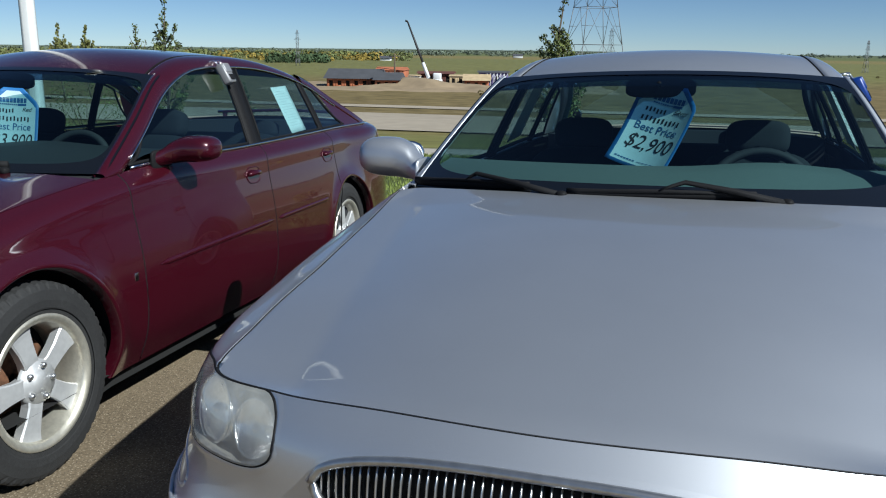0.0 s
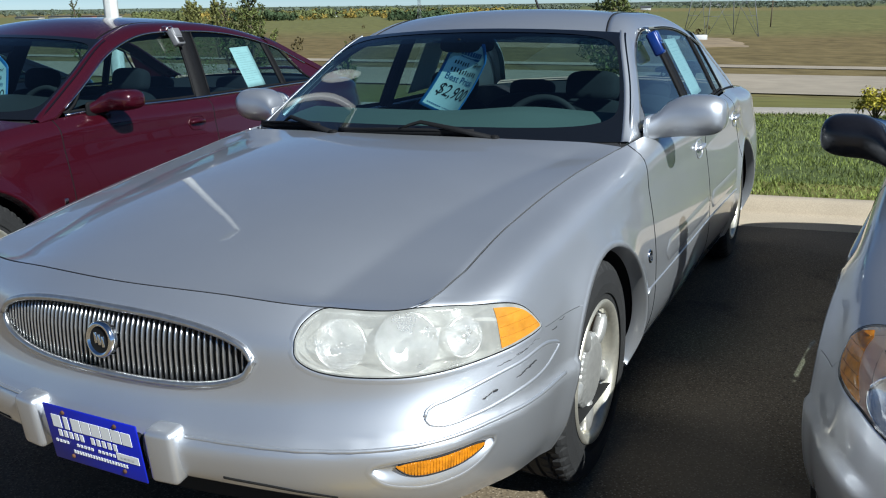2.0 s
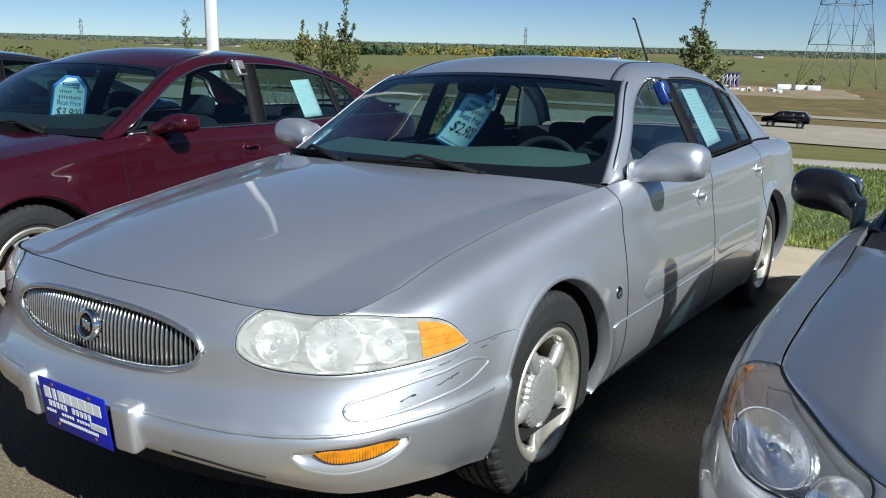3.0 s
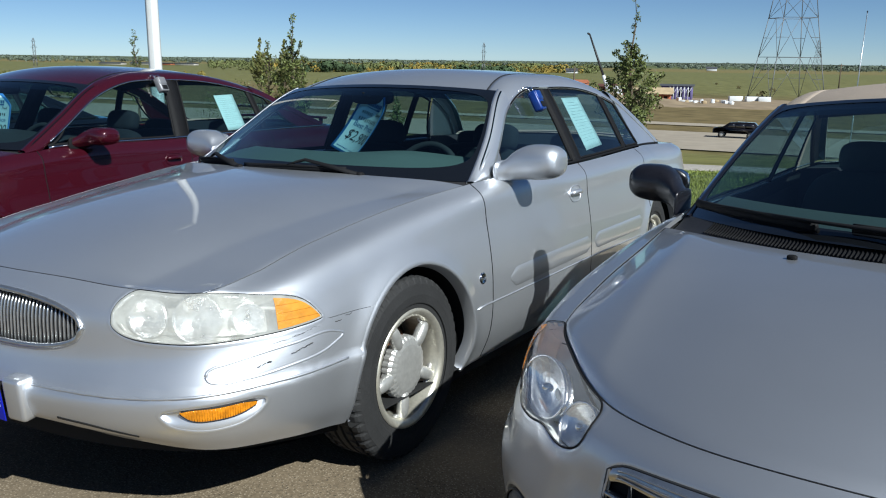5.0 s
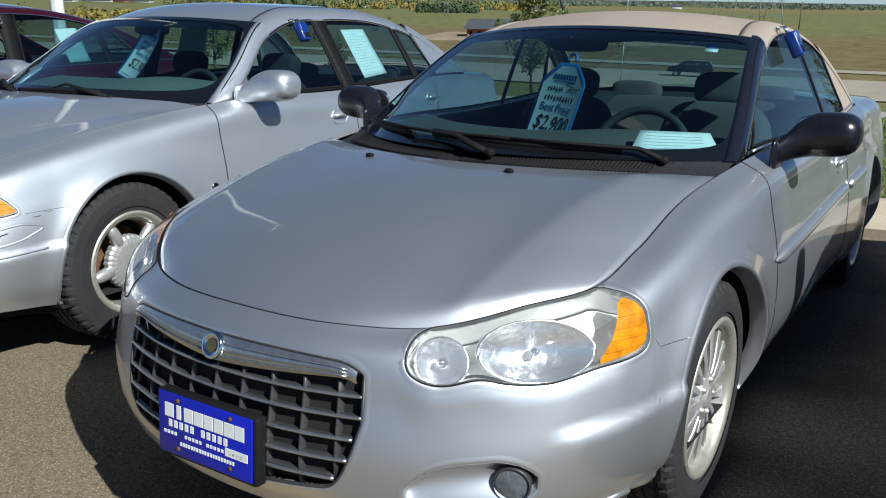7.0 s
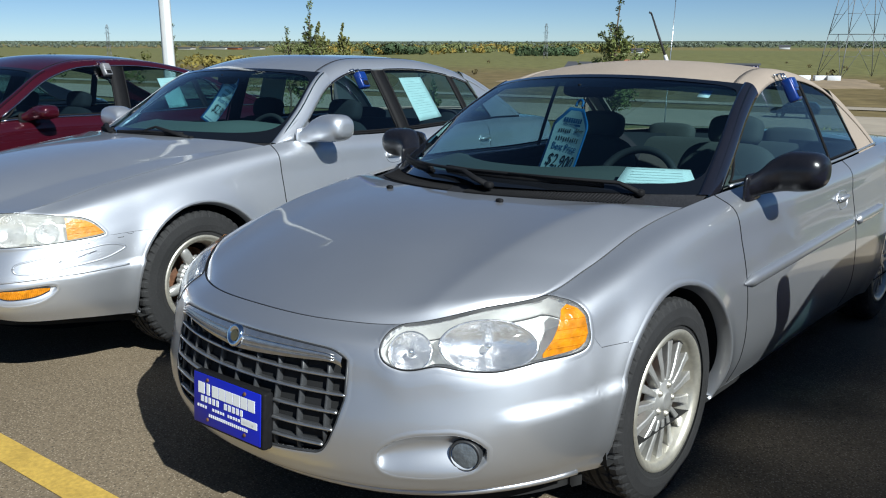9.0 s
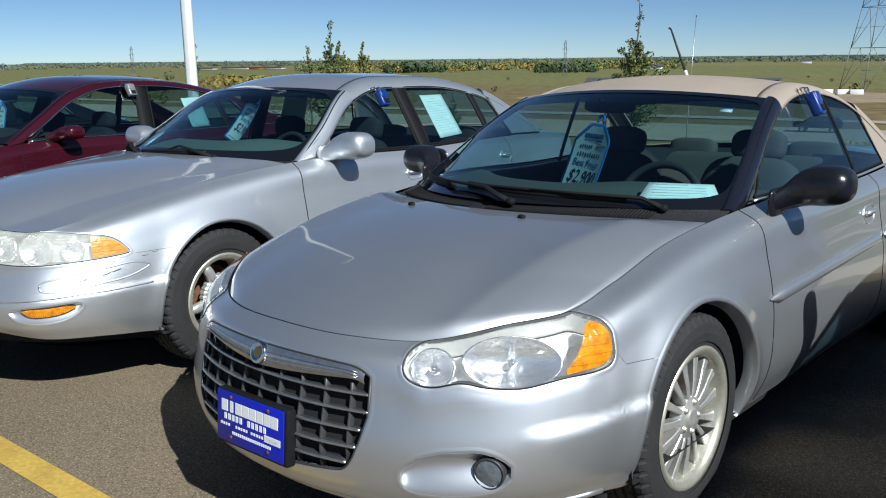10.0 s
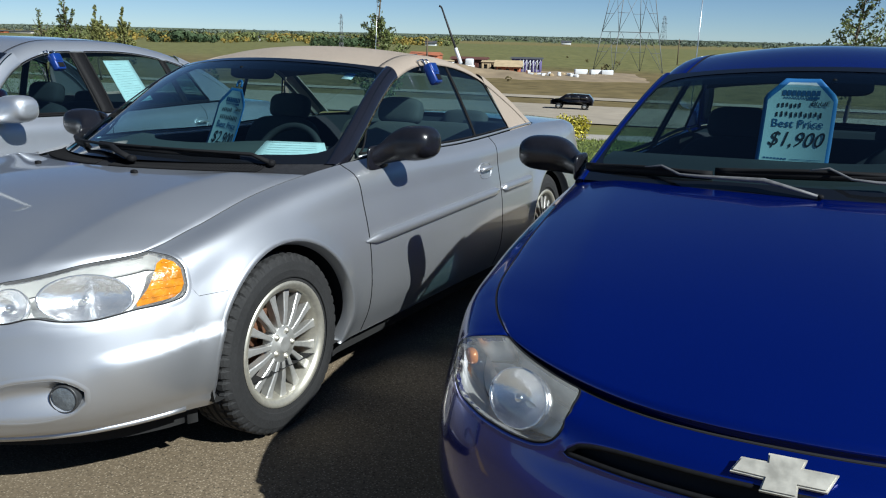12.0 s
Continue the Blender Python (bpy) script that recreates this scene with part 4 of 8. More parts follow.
def build_car(name, m, label, spec, group="cars parked in the row"):
    """A car from its spec: skin, hood, cabin, wheels. Returns the thing, its skin, house and hood sheet."""
    car = empty_thing(name, m, label, "car", group)
    wb, R, paint_m = spec["wheelbase"], spec["R"], spec["paint"]
    ra = spec["arch_r"]
    ax = spec.get("axle", 0.0)
    sh = Shell(spec["stations"], ((ax, R, ra), (wb, R, ra)), spec.get("folds", ()))
    A0, A1 = sh.a_y(ax, 0.3), sh.a_y(wb, 0.3)
    arches = [Arch(A0, R + 0.01, ra), Arch(A1, R + 0.01, ra)]
    aF, aC = spec["aF"](sh), sh.a_y(spec["cowl_side_y"], 1.0)
    light, seam0 = spec["cuts"](sh)[0], spec["seam_z"]
    mid = light.lo + np.interp(light.a, (light.a[0], light.a[-1] - 0.12, light.a[-1]), (0.5, 0.5, 0.02)) * (np.minimum(light.hi, [sh.ztop(v) for v in light.a]) - light.lo)
    aT = light.a[-1]

    def seam_z(a):
        a = abs(a)
        return float(np.interp(a, light.a, mid)) if a < aT else float(np.interp(a, (aT, aT + 0.03), (light.lo[-1], seam0)))
    cuts = spec["cuts"](sh)
    allc = [c for c in cuts] + [c.mirrored() for c in cuts if c.a[0] > 0]
    # front: bumper below the seam, nose panel above it
    part("front_bumper", panel(sh, -(A0 - 0.05), A0 - 0.05, None, None, allc + [arches[0], Arch(-A0, R + 0.01, ra)], split=lambda a: seam_z(a) - 0.0007, drop_hi=lambda a: abs(a) > aF, step=0.010), paint_m, car)
    y_d1, y_d2, y_d3 = spec["doors"]
    d1, d2 = sh.a_y(y_d1), sh.a_y(y_d2)
    for i, f in enumerate((lambda p: p, flipped)):
        part("fender", f(panel(sh, aF, d1, None, None, [arches[0]] + list(cuts), split=lambda a: seam_z(a) + 0.0007, drop_lo=lambda a: a < A0 - 0.05)), paint_m, car)
        d = part("door", f(panel(sh, d1, d2, lambda a: 0.22, None)), paint_m, car)
        if y_d3:
            d3 = sh.a_y(y_d3)
            part("door", f(panel(sh, d2, d3, lambda a: 0.22, None, [arches[1]])), paint_m, car)
        else:
            d3 = d2
        part("sill", f(panel(sh, d1, d3, None, lambda a: 0.22, [arches[1]])), paint_m, car)
        part("quarter_panel", f(panel(sh, d3, sh.len, None, None, [arches[1]], 0.02)), paint_m, car)
        for A in (A0, A1):
            part("arch_lip", f(arch_lip(sh, A, R + 0.01, ra)), paint_m, car)
        for c in cuts:
            if c.a[0] > 0:
                part("opening_rim", f(collar(c, sh)), paint_m, car)
        # black tubes put in the shade of the door gaps
        for dd in (d1, d2, d3):
            t = np.linspace(0.02, 1, 30)
            part("door_seam", f(tube(sh.at(np.full(30, dd), t) - 0.0016 * sh.normal(np.full(30, dd), t), 0.0034, 6)), BLACK, car)
        # wheel houses
        for ya in (ax, wb):
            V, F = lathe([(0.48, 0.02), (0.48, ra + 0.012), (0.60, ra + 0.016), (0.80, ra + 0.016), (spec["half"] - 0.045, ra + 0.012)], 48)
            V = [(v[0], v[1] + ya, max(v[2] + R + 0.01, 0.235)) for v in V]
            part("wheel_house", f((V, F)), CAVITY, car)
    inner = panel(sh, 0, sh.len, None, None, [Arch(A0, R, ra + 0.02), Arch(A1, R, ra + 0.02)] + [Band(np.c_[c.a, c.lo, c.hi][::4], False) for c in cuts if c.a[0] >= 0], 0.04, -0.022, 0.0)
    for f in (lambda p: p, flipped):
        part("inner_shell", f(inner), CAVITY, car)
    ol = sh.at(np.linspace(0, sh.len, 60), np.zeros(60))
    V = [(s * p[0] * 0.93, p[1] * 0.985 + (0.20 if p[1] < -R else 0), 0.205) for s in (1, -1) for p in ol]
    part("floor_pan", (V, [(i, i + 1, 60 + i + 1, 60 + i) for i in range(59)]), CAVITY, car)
    for c in cuts:
        if c.a[0] < 0:
            part("opening_rim", collar(c, sh), paint_m, car)
    # black tube round the hood draws the gap's shade as a dark line
    e = sh.at(np.linspace(-aC, aC, 260), np.ones(260))
    part("hood_gap_shade", tube(e + np.array([0, 0.004, -0.0042]), 0.0040, 6), BLACK, car)
    hood = hood_sheet(sh, aF, aC, spec["cowl"][0], spec["cowl"][1], spec["hood_crown"], spec.get("bend", (0.62, 0.8, 0.45)), gap=spec.get("hood_gap", 0.006), ridge=spec.get("ridge", 0.0))
    part("hood", hood, paint_m, car)
    # added black sheet that stands for the shade in the hood's front gap
    if "hood_gap" in spec:
        e = sh.at(np.linspace(-aF, aF, 80), np.ones(80))
        g = spec["hood_gap"] + 0.03
        part("hood_gap_sheet", ([tuple(p + np.array([0, 0.003, -0.006])) for p in e] + [tuple(p + np.array([0, g, -0.012])) for p in e], grid_faces(2, 80)), CAVITY, car, "black sheet for the shaded gap below the hood's lip")
    # added black skirt to block sun under the car, between wheels and below nose
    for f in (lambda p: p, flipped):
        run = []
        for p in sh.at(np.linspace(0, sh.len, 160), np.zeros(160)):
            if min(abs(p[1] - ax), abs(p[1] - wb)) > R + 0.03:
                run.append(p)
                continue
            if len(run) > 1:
                part("underbody_light_block", f(([(q[0] * 0.94, q[1] * 0.985 + (0.045 if q[1] < -R else 0), z and np.interp(q[2], (0.22, 0.30), (z, 0.265)) or max(0.24, q[2] + 0.01)) for z in (0.15, None) for q in run], grid_faces(2, len(run)))), CAVITY, car)
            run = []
    hs = spec["house"]
    house = House(sh, hs["arch"], hs["lean1"], hs["lean2"], hs["y_top"], hs["y_rear"], hs["bow"], hs["crown"], hs.get("inset", 0.0))
    # cowl between hood and windscreen
    W = np.array(house.screen(True, 28, 33)[0]).reshape(28, 33, 3)
    H = np.array(hood[0][:44 * 81]).reshape(44, 81, 3)[-1]
    Hx = np.array([[np.interp(k, np.linspace(-1, 1, 81), H[:, c]) for c in range(3)] for k in np.linspace(-1, 1, 33)])
    cowl = []
    for g in np.linspace(0, 1, 6):
        for k in range(33):
            p = Hx[k] * (1 - g) + W[2][k] * g
            cowl.append((p[0], p[1] - 0.03 * (1 - g), p[2] - 0.018 * (1 - g) - 0.018 * math.sin(math.pi * g) - 0.004))
    part("cowl", (cowl, grid_faces(6, 33)), COWL, car)
    part("windshield", house.screen(True, 28, 33), GLASS, car)
    frit(car, house, *spec.get("frit", (0.05, 0.07, 0.05, 9)))
    roof = house.roof(40, 33, 0.0, hs.get("roof_y0"), hs.get("roof_y1"), -0.083)
    part("roof", roof, spec["roof_paint"], car)
    part("rear_window", house.screen(False, 20, 33), GLASS, car)
    ar = house.arch
    for s, f in ((1, lambda p: p), (-1, flipped)):
        part("pillar", f(house.corner(ar[0, 0] - 0.01, hs["y_top"] + 0.015, spec["pillar_r"] * 1.15, hs.get("head", 0.045) + 0.002, 0.009)), spec["pillar_paint"], car)
        part("roof_rail", f(house.corner(hs["y_top"] - 0.005, hs["y_rear"] + 0.01, 0.085, hs.get("head", 0.045) + 0.003, 0.0, 40, True)), spec["roof_paint"], car)
        part("pillar", f(house.corner(hs["y_rear"] - 0.01, ar[-1, 0], 0.04, 0.05, 0.006)), spec["roof_paint"], car)
        if spec["roof_paint"] is not CANVAS:
            e = house.edge(hs["y_top"] - 0.01, hs["y_rear"] + 0.01, 30) + np.array([-0.084, 0, 0.0005])
            part("roof_seam", f(tube(e, 0.0032, 6)), BLACK, car)
        part("quarter_pillar", f(house.quarter(hs["panes"][-1][2] + 0.01, hs["panes"][-1][3] + 0.01)), spec["roof_paint"], car)
        for pn in hs["panes"]:
            pane = house.pane(*pn, high=hs.get("head", 0.045))
            wdw = part("window", f(pane), GLASS, car)
            part("window_seal", f(tube(thin_out(seal_line(pane, 26, 14), 0.008), spec.get("seal_r", 0.0075), 6, True)), BLACK, wdw)
        for yb, yt, w in hs["posts"]:
            part("pillar_cover", f(house.post(yb, yt, w, head=hs.get("head", 0.045))), BLACK, car)
        yy = np.linspace(ar[0, 0] + 0.14, ar[-1, 0] - 0.02, 50)
        bx, bz = house.belt(yy)
        part("belt_moulding", f(tube(np.c_[bx + 0.001, yy, bz + 0.008], 0.0065, 8)), spec.get("belt_trim", BLACK), car)
    deck_y = ar[-1, 0]
    aD = sh.a_y(deck_y - 0.02, 1.0)
    D = sh.at(np.linspace(aD, sh.len, 24), np.ones(24))
    Wr = np.array(house.screen(False, 20, 33)[0]).reshape(20, 33, 3)[0]
    V = []
    for i, p in enumerate(D):
        for k in range(33):
            u = k / 16 - 1
            g = i / 23
            V.append((p[0] * u, p[1] + 0.05 * (1 - u * u) * (1 - g), p[2] + 0.035 * (1 - u * u) * (1 - g) + 0.012 * (1 - u * u)))
    part("trunk_lid", (V, grid_faces(24, 33)), paint_m, car)
    part("rear_shelf_trim", ([tuple(Vector(p) + Vector((0, 0.06, -0.01))) for p in Wr] + [tuple(Vector(p) + Vector((0, -0.05, -0.012))) for p in Wr], grid_faces(2, 33)), BLACK, car)
    for ya in (ax, wb):
        for s in (1, -1):
            add_wheel(car, (s * (spec["track"] / 2), ya, R), R, spec["tyre_w"], spec["rim_r"], spec["style"], 0.4 * ya + (0.2 if s > 0 else 1))
    return car, sh, house, hood


# ---- lamps, grilles, plates ----
def facing(p, n):
    """A pose at p whose x axis looks along n."""
    q = Vector(n).to_track_quat("X", "Z")
    return Matrix.Translation(Vector(p)) @ q.to_matrix().to_4x4()


def add_lamp(car, sh, band, lens_m, bulbs, amber=None, amber_m=None, depth=0.06, side=1, name="headlight", label="", back=LAMPBACK, amber_off=0.0045):
    f = (lambda p: p) if side > 0 else flipped
    lamp = part(name, f(band.patch(sh, -depth, 14, 0.003)), back, car, label)
    r0, r1 = band.rim(sh, -0.002), band.rim(sh, -depth)
    i0, i1 = np.linspace(0, len(r0) - 1, 90).astype(int), np.linspace(0, len(r1) - 1, 90).astype(int)
    V = [tuple(p) for p in r0[i0]] + [tuple(p) for p in r1[i1]]
    part("housing", f((V, grid_faces(2, 90, True))), back, lamp)
    for a, z, rad, wide in bulbs:
        t = sh.t_of(a, z)
        p, n = sh.at(a, t), sh.normal(a, t)
        n = n * 0.85 + np.array([0.10, -1, 0.0]) * 0.15
        n = n / np.linalg.norm(n)
        back_x = -depth - 0.002
        pr = [(back_x + 0.036 * (q ** 2), rad * q) for q in np.linspace(0.02, 1, 10)] + [(back_x + 0.038, rad * 1.05), (back_x + 0.02, rad * 1.06)]
        part("reflector", f(moved(lathe(pr, 36), facing(p, n) @ Matrix.Diagonal((1, wide, 1, 1)))), REFLECT, lamp)
        part("lamp_ring", f(moved(tube([(back_x + 0.038, rad * 1.03 * math.cos(q), rad * 1.03 * math.sin(q)) for q in np.linspace(0, 2 * math.pi, 40, endpoint=False)], 0.003, 6, True), facing(p, n) @ Matrix.Diagonal((1, wide, 1, 1)))), REFLECT, lamp)
        part("bulb", f(moved(superell(0.016, 0.012, 0.012, 1, 1, 8, 12), facing(p - 0.045 * n, n))), CHROME, lamp)
    if amber is not None:
        part("turn_signal", f(amber.patch(sh, amber_off)), amber_m or AMBER, lamp, "amber turn signal lens")
        ribs = []
        for z in (0.615, 0.637, 0.659, 0.681, 0.703):
            aa = np.array([v for v in np.linspace(amber.a[0] + 0.004, amber.a[-1] - 0.004, 40) if np.interp(v, amber.a, amber.lo) < z - 0.003 and np.interp(v, amber.a, amber.hi) > z + 0.003])
            if len(aa) > 4:
                ribs.append(tube(sh.on(aa, np.full(len(aa), z), amber_off + 0.0003), 0.0014, 5))
        part("signal_ribs", f(join(*ribs)), amber_m or AMBER, lamp)
    ln = part("lens", f(band.patch(sh, 0.003, 20, 0.001)), lens_m, lamp, "clouded clear plastic lens" if lens_m is LENS_OLD else "")
    ln.visible_shadow = False
    part("lamp_seal", f(tube(thin_out([tuple(p) for p in band.rim(sh, 0.0)], 0.005), 0.0030, 6, True)), BLACK, lamp)
    return lamp


def add_plate(car, p, tilt, yaw=0.0, bracket=None):
    """A dealer's plate in place of a number plate: blue with white lettering as bars."""
    m = pose(p[0], p[1], p[2], 90 + tilt, 0, yaw)
    pl = part("dealer_plate", moved(solid_box(0.305, 0.152, 0.004, 0.0019), m), PLATE_B, car, "blue dealer plate with white printing")
    bars = ((0.0, 0.034, 0.262, 0.034), (-0.02, 0.002, 0.20, 0.018), (-0.005, -0.022, 0.262, 0.008), (0.105, -0.020, 0.07, 0.020), (0.01, -0.043, 0.18, 0.009))
    for k, (x, y, w, h) in enumerate(bars):
        n = (8, 11, 22, 1, 20)[k]
        for i in range(n):
            gw = w / n
            wd = gw * (1 if n == 1 else (0.90 if i != 1 else 0.45) if k == 0 else 0.62)
            if k == 1 and i == 5 or (k == 2 and i in (4, 5, 11, 17)):
                continue
            part("printed_bar", moved((*solid_box(wd, h, 0.0012, 0.0002, 1), False), m @ Matrix.Translation((x - w / 2 + gw * (i + 0.5), y, 0.0026))), WHITE, pl)
    for s, yy in ((-0.085, 0.062), (0.085, 0.062), (-0.085, -0.058), (0.085, -0.058)):
        part("screw", moved(lathe([(0, 0.006), (0.003, 0.005), (0.004, 0.0001)], 10), m @ Matrix.Translation((s, yy, 0.002)) @ pose(0, 0, 0, 0, -90, 0)), RUST, pl)
    if bracket:
        part("plate_bracket", moved(solid_box(*bracket, 0.008), m @ Matrix.Translation((0, -0.004, -bracket[2] / 2 - 0.003))), BLACK, pl)
    return pl


def hang_tag(m, price, words, w=0.24, h=0.36, bend=0.0, shear=0.25, hooked=True):
    """A price tag hung inside the windscreen: its face looks along -y of m. Chamfered top corners, blue border."""
    def outline(k):
        W, H = w / 2 - k, h / 2 - k
        c = 0.075 * h / 0.36
        return [(-W, -H), (W, -H), (W, H - c), (W - c, H), (-W + c, H), (-W, H - c)]

    def bent(x, z, off):
        return m @ Vector((x, -off - bend * ((x / (w / 2)) ** 2 + 0.6 * (z / (h / 2)) ** 2), z))

    def sheet(k, off, nx=14, nz=18):
        O = outline(k)
        H = O[3][1]
        V = []
        for j in range(nz):
            z = -H + 2 * H * j / (nz - 1)
            W = O[1][0] if z < O[2][1] else O[1][0] - (z - O[2][1]) / (O[3][1] - O[2][1]) * (O[1][0] - O[3][0])
            for i in range(nx):
                V.append(bent(-W + 2 * W * i / (nx - 1), z, off))
        return V, grid_faces(nz, nx)
    tag = part("price_tag", thick(sheet(0, 0.0), 0.0012), TAGBLUE, None)
    tagged(tag, "pale blue hanging price tag with blue border and handwritten price", "price tag", "price tags")
    part("tag_face", sheet(0.013, 0.002), TAGPALE, tag)

    f, g = w / 0.235, h / 0.36

    def bar(x, z, bw, bh, ink):
        x, z, bw, bh = x * f, z * g, bw * f, bh * g
        V = [bent(x + sx * bw / 2, z + sz * bh / 2, 0.0036) for sx in (-1, -0.33, 0.33, 1) for sz in (-1, 1)]
        part("printed_bar", (V, grid_faces(4, 2, flip=True)), ink, tag)

    def text(body, x, z, size, ink, sh=0.0, tall=1.0):
        me = lettering(body, size, 0.0003, sh)
        for v in me.vertices:
            v.co = bent((x + v.co.x) * f, (z + v.co.y * tall) * g, 0.0036 + v.co.z)
        part("lettering", me, ink, tag)
    for i in range(8):
        bar(-0.054 + i * 0.0154, 0.121, 0.0125, 0.022, INKB)
    for i in range(9):
        bar(-0.052 + i * 0.0085, 0.101, 0.006, 0.006, INKB)
    bar(0.040, 0.101, 0.038, 0.010, INKB)
    for q in words:
        text(q, 0.062, 0.070, 0.027, INK, 0.3)
    for i in range(6):
        bar(-0.068 + i * 0.0135, 0.070 + 0.002 * (i % 3 - 1), 0.0065, 0.016 + 0.003 * (i % 2), INK)
    for i in range(10):
        bar(-0.070 + i * 0.0155, 0.033 + 0.002 * (i % 3 - 1), 0.0068, 0.018 + 0.004 * (i % 2), INK)
    text("Best Price", 0.0, -0.020, 0.041, INKB, 0.0, 1.15)
    text(price, 0.0, -0.098, 0.064, INK, shear, 1.35)
    for i in range(7):
        bar(-0.088 + i * 0.011, -0.152, 0.008, 0.006, INKB)
    bar(0.042, -0.152, 0.10, 0.002, INKB)
    if not hooked:
        return tag
    hook = [m @ Vector((0.02 * math.cos(t), -0.001, h / 2 + 0.018 + 0.02 * math.sin(t))) for t in np.linspace(-0.5, math.pi + 0.5, 16)]
    part("hook", tube(hook, 0.006, 6), TAGBLUE, tag)
    return tag


def lock_box(m, color, label):
    """A dealer's key box clipped over the top of a door window."""
    box = part("key_lock_box", moved(solid_box(0.045, 0.075, 0.105, 0.010), m), color, None)
    tagged(box, label, "key box", "key boxes on the windows")
    part("lid", moved(solid_box(0.030, 0.068, 0.052, 0.006), m @ Matrix.Translation((0.012, 0, 0.025))), color, box)
    part("button_pad", moved(solid_box(0.006, 0.045, 0.030, 0.002), m @ Matrix.Translation((0.024, 0, -0.026))), BLACK, box)
    part("shackle", tube([m @ Vector(p) for p in ((-0.005, -0.025, 0.05), (-0.01, -0.025, 0.082), (-0.035, -0.025, 0.09), (-0.045, -0.025, 0.04))], 0.005, 6), CHROME, box)
    part("shackle", tube([m @ Vector(p) for p in ((-0.005, 0.025, 0.05), (-0.01, 0.025, 0.082), (-0.035, 0.025, 0.09), (-0.045, 0.025, 0.04))], 0.005, 6), CHROME, box)
    return box


def paper_sheet(P0, P1, P2, P3, label, lines=14):
    """A printed sheet between four corners (lower front, lower rear, upper rear, upper front)."""
    P = [Vector(p) for p in (P0, P1, P2, P3)]
    V = []
    for i in range(7):
        for j in range(9):
            u, v = i / 6, j / 8
            V.append((P[0] * (1 - u) + P[1] * u) * (1 - v) + (P[3] * (1 - u) + P[2] * u) * v)
    pp = part("paper_notice", thick((V, grid_faces(7, 9)), 0.0008), PAPER, None)
    tagged(pp, label, "paper notice", "notices in the windows")
    n = (P[1] - P[0]).cross(P[3] - P[0]).normalized()
    for k in range(lines):
        v = 0.9 - 0.8 * k / lines
        e = 0.85 if k % 4 else 0.6
        a = (P[0] * 0.88 + P[1] * 0.12) * (1 - v) + (P[3] * 0.88 + P[2] * 0.12) * v
        b = (P[0] * (1 - e) + P[1] * e) * (1 - v) + (P[3] * (1 - e) + P[2] * e) * v
        part("printed_bar", tube([a + n * 0.0009, b + n * 0.0009], 0.0008, 4), PALEGREY, pp)
    return pp


def groove(car, sh, rows, r=0.0035, material=None, off=0.0, name="body_line", side=0):
    """A raised line or bead along (a, z) rows on the skin, on one side or both."""
    R = spline(rows, max(8, len(rows) * 10)) if len(rows) > 2 else np.linspace(rows[0], rows[1], 24)
    P = sh.on(R[:, 0], R[:, 1], off)
    t = tube(P, r, 6)
    if side >= 0:
        part(name, t, material, car)
    if side <= 0:
        part(name, flipped(t), material, car)


def add_antenna(car, x, y, z, top, lean):
    """A whip antenna on a rear wing."""
    mast = part("antenna", tube([(x, y, z), (x + lean * 0.5, y + 0.01, (z + top) / 2), (x + lean, y + 0.03, top)], [0.0034, 0.0028, 0.0020], 6), DULLCHROME, car, "thin whip antenna")
    part("antenna_base", moved(superell(0.018, 0.018, 0.012, 0.8, 0.9, 8, 14), Matrix.Translation((x, y, z))), BLACK, mast)
    part("antenna_tip", moved(superell(0.004, 0.004, 0.006, 1, 1, 6, 8), Matrix.Translation((x + lean, y + 0.03, top))), BLACK, mast)


def moulding(car, sh, a0, a1, z0, z1, h, material, off=0.010):
    """A protective strip along the doors."""
    n = 40
    a = np.linspace(a0, a1, n)
    z = np.linspace(z0, z1, n)
    V = []
    for g, o in ((-0.5, 0.0), (-0.42, 0.7), (-0.2, 1.0), (0.2, 1.0), (0.42, 0.7), (0.5, 0.0)):
        taper = np.minimum(1, np.minimum(np.arange(n), np.arange(n)[::-1]) / 2.5 + 0.15)
        V.append(sh.on(a, z + g * h * taper, 0.001) + (o * off * taper)[:, None] * sh.normal(a, sh.t_of(a, z)))
    V = np.array(V).transpose(1, 0, 2).reshape(-1, 3)
    for f in (lambda p: p, flipped):
        part("side_moulding", f(([tuple(p) for p in V], grid_faces(n, 6, flip=True))), material, car)


# ---- silver sedan ----
LES_ST = [
    (0, -1.075, 0.345, 0.055, 0.43, 0.045, 0.54, 0.120, 0.776),
    (0.30, -1.050, 0.345, 0.055, 0.43, 0.045, 0.54, 0.118, 0.774),
    (0.56, -0.985, 0.325, 0.055, 0.44, 0.045, 0.555, 0.108, 0.760),
    (0.78, -0.86, 0.300, 0.050, 0.46, 0.040, 0.58, 0.095, 0.755),
    (0.895, -0.64, 0.285, 0.050, 0.48, 0.030, 0.63, 0.160, 0.788),
    (0.930, -0.30, 0.25, 0.055, 0.52, 0.028, 0.70, 0.185, 0.848),
    (0.940, 0.10, 0.22, 0.06, 0.55, 0.032, 0.76, 0.168, 0.908),
    (0.945, 0.55, 0.22, 0.06, 0.56, 0.035, 0.80, 0.115, 0.957),
    (0.945, 1.60, 0.22, 0.06, 0.56, 0.035, 0.82, 0.095, 0.968),
    (0.940, 2.85, 0.22, 0.06, 0.57, 0.040, 0.84, 0.125, 1.000),
    (0.860, 3.70, 0.24, 0.06, 0.57, 0.040, 0.85, 0.13, 0.985),
]
LES_ST.append((0, 3.98, 0.26, 0.06, 0.57, 0.04, 0.85, 0.13, 0.985))


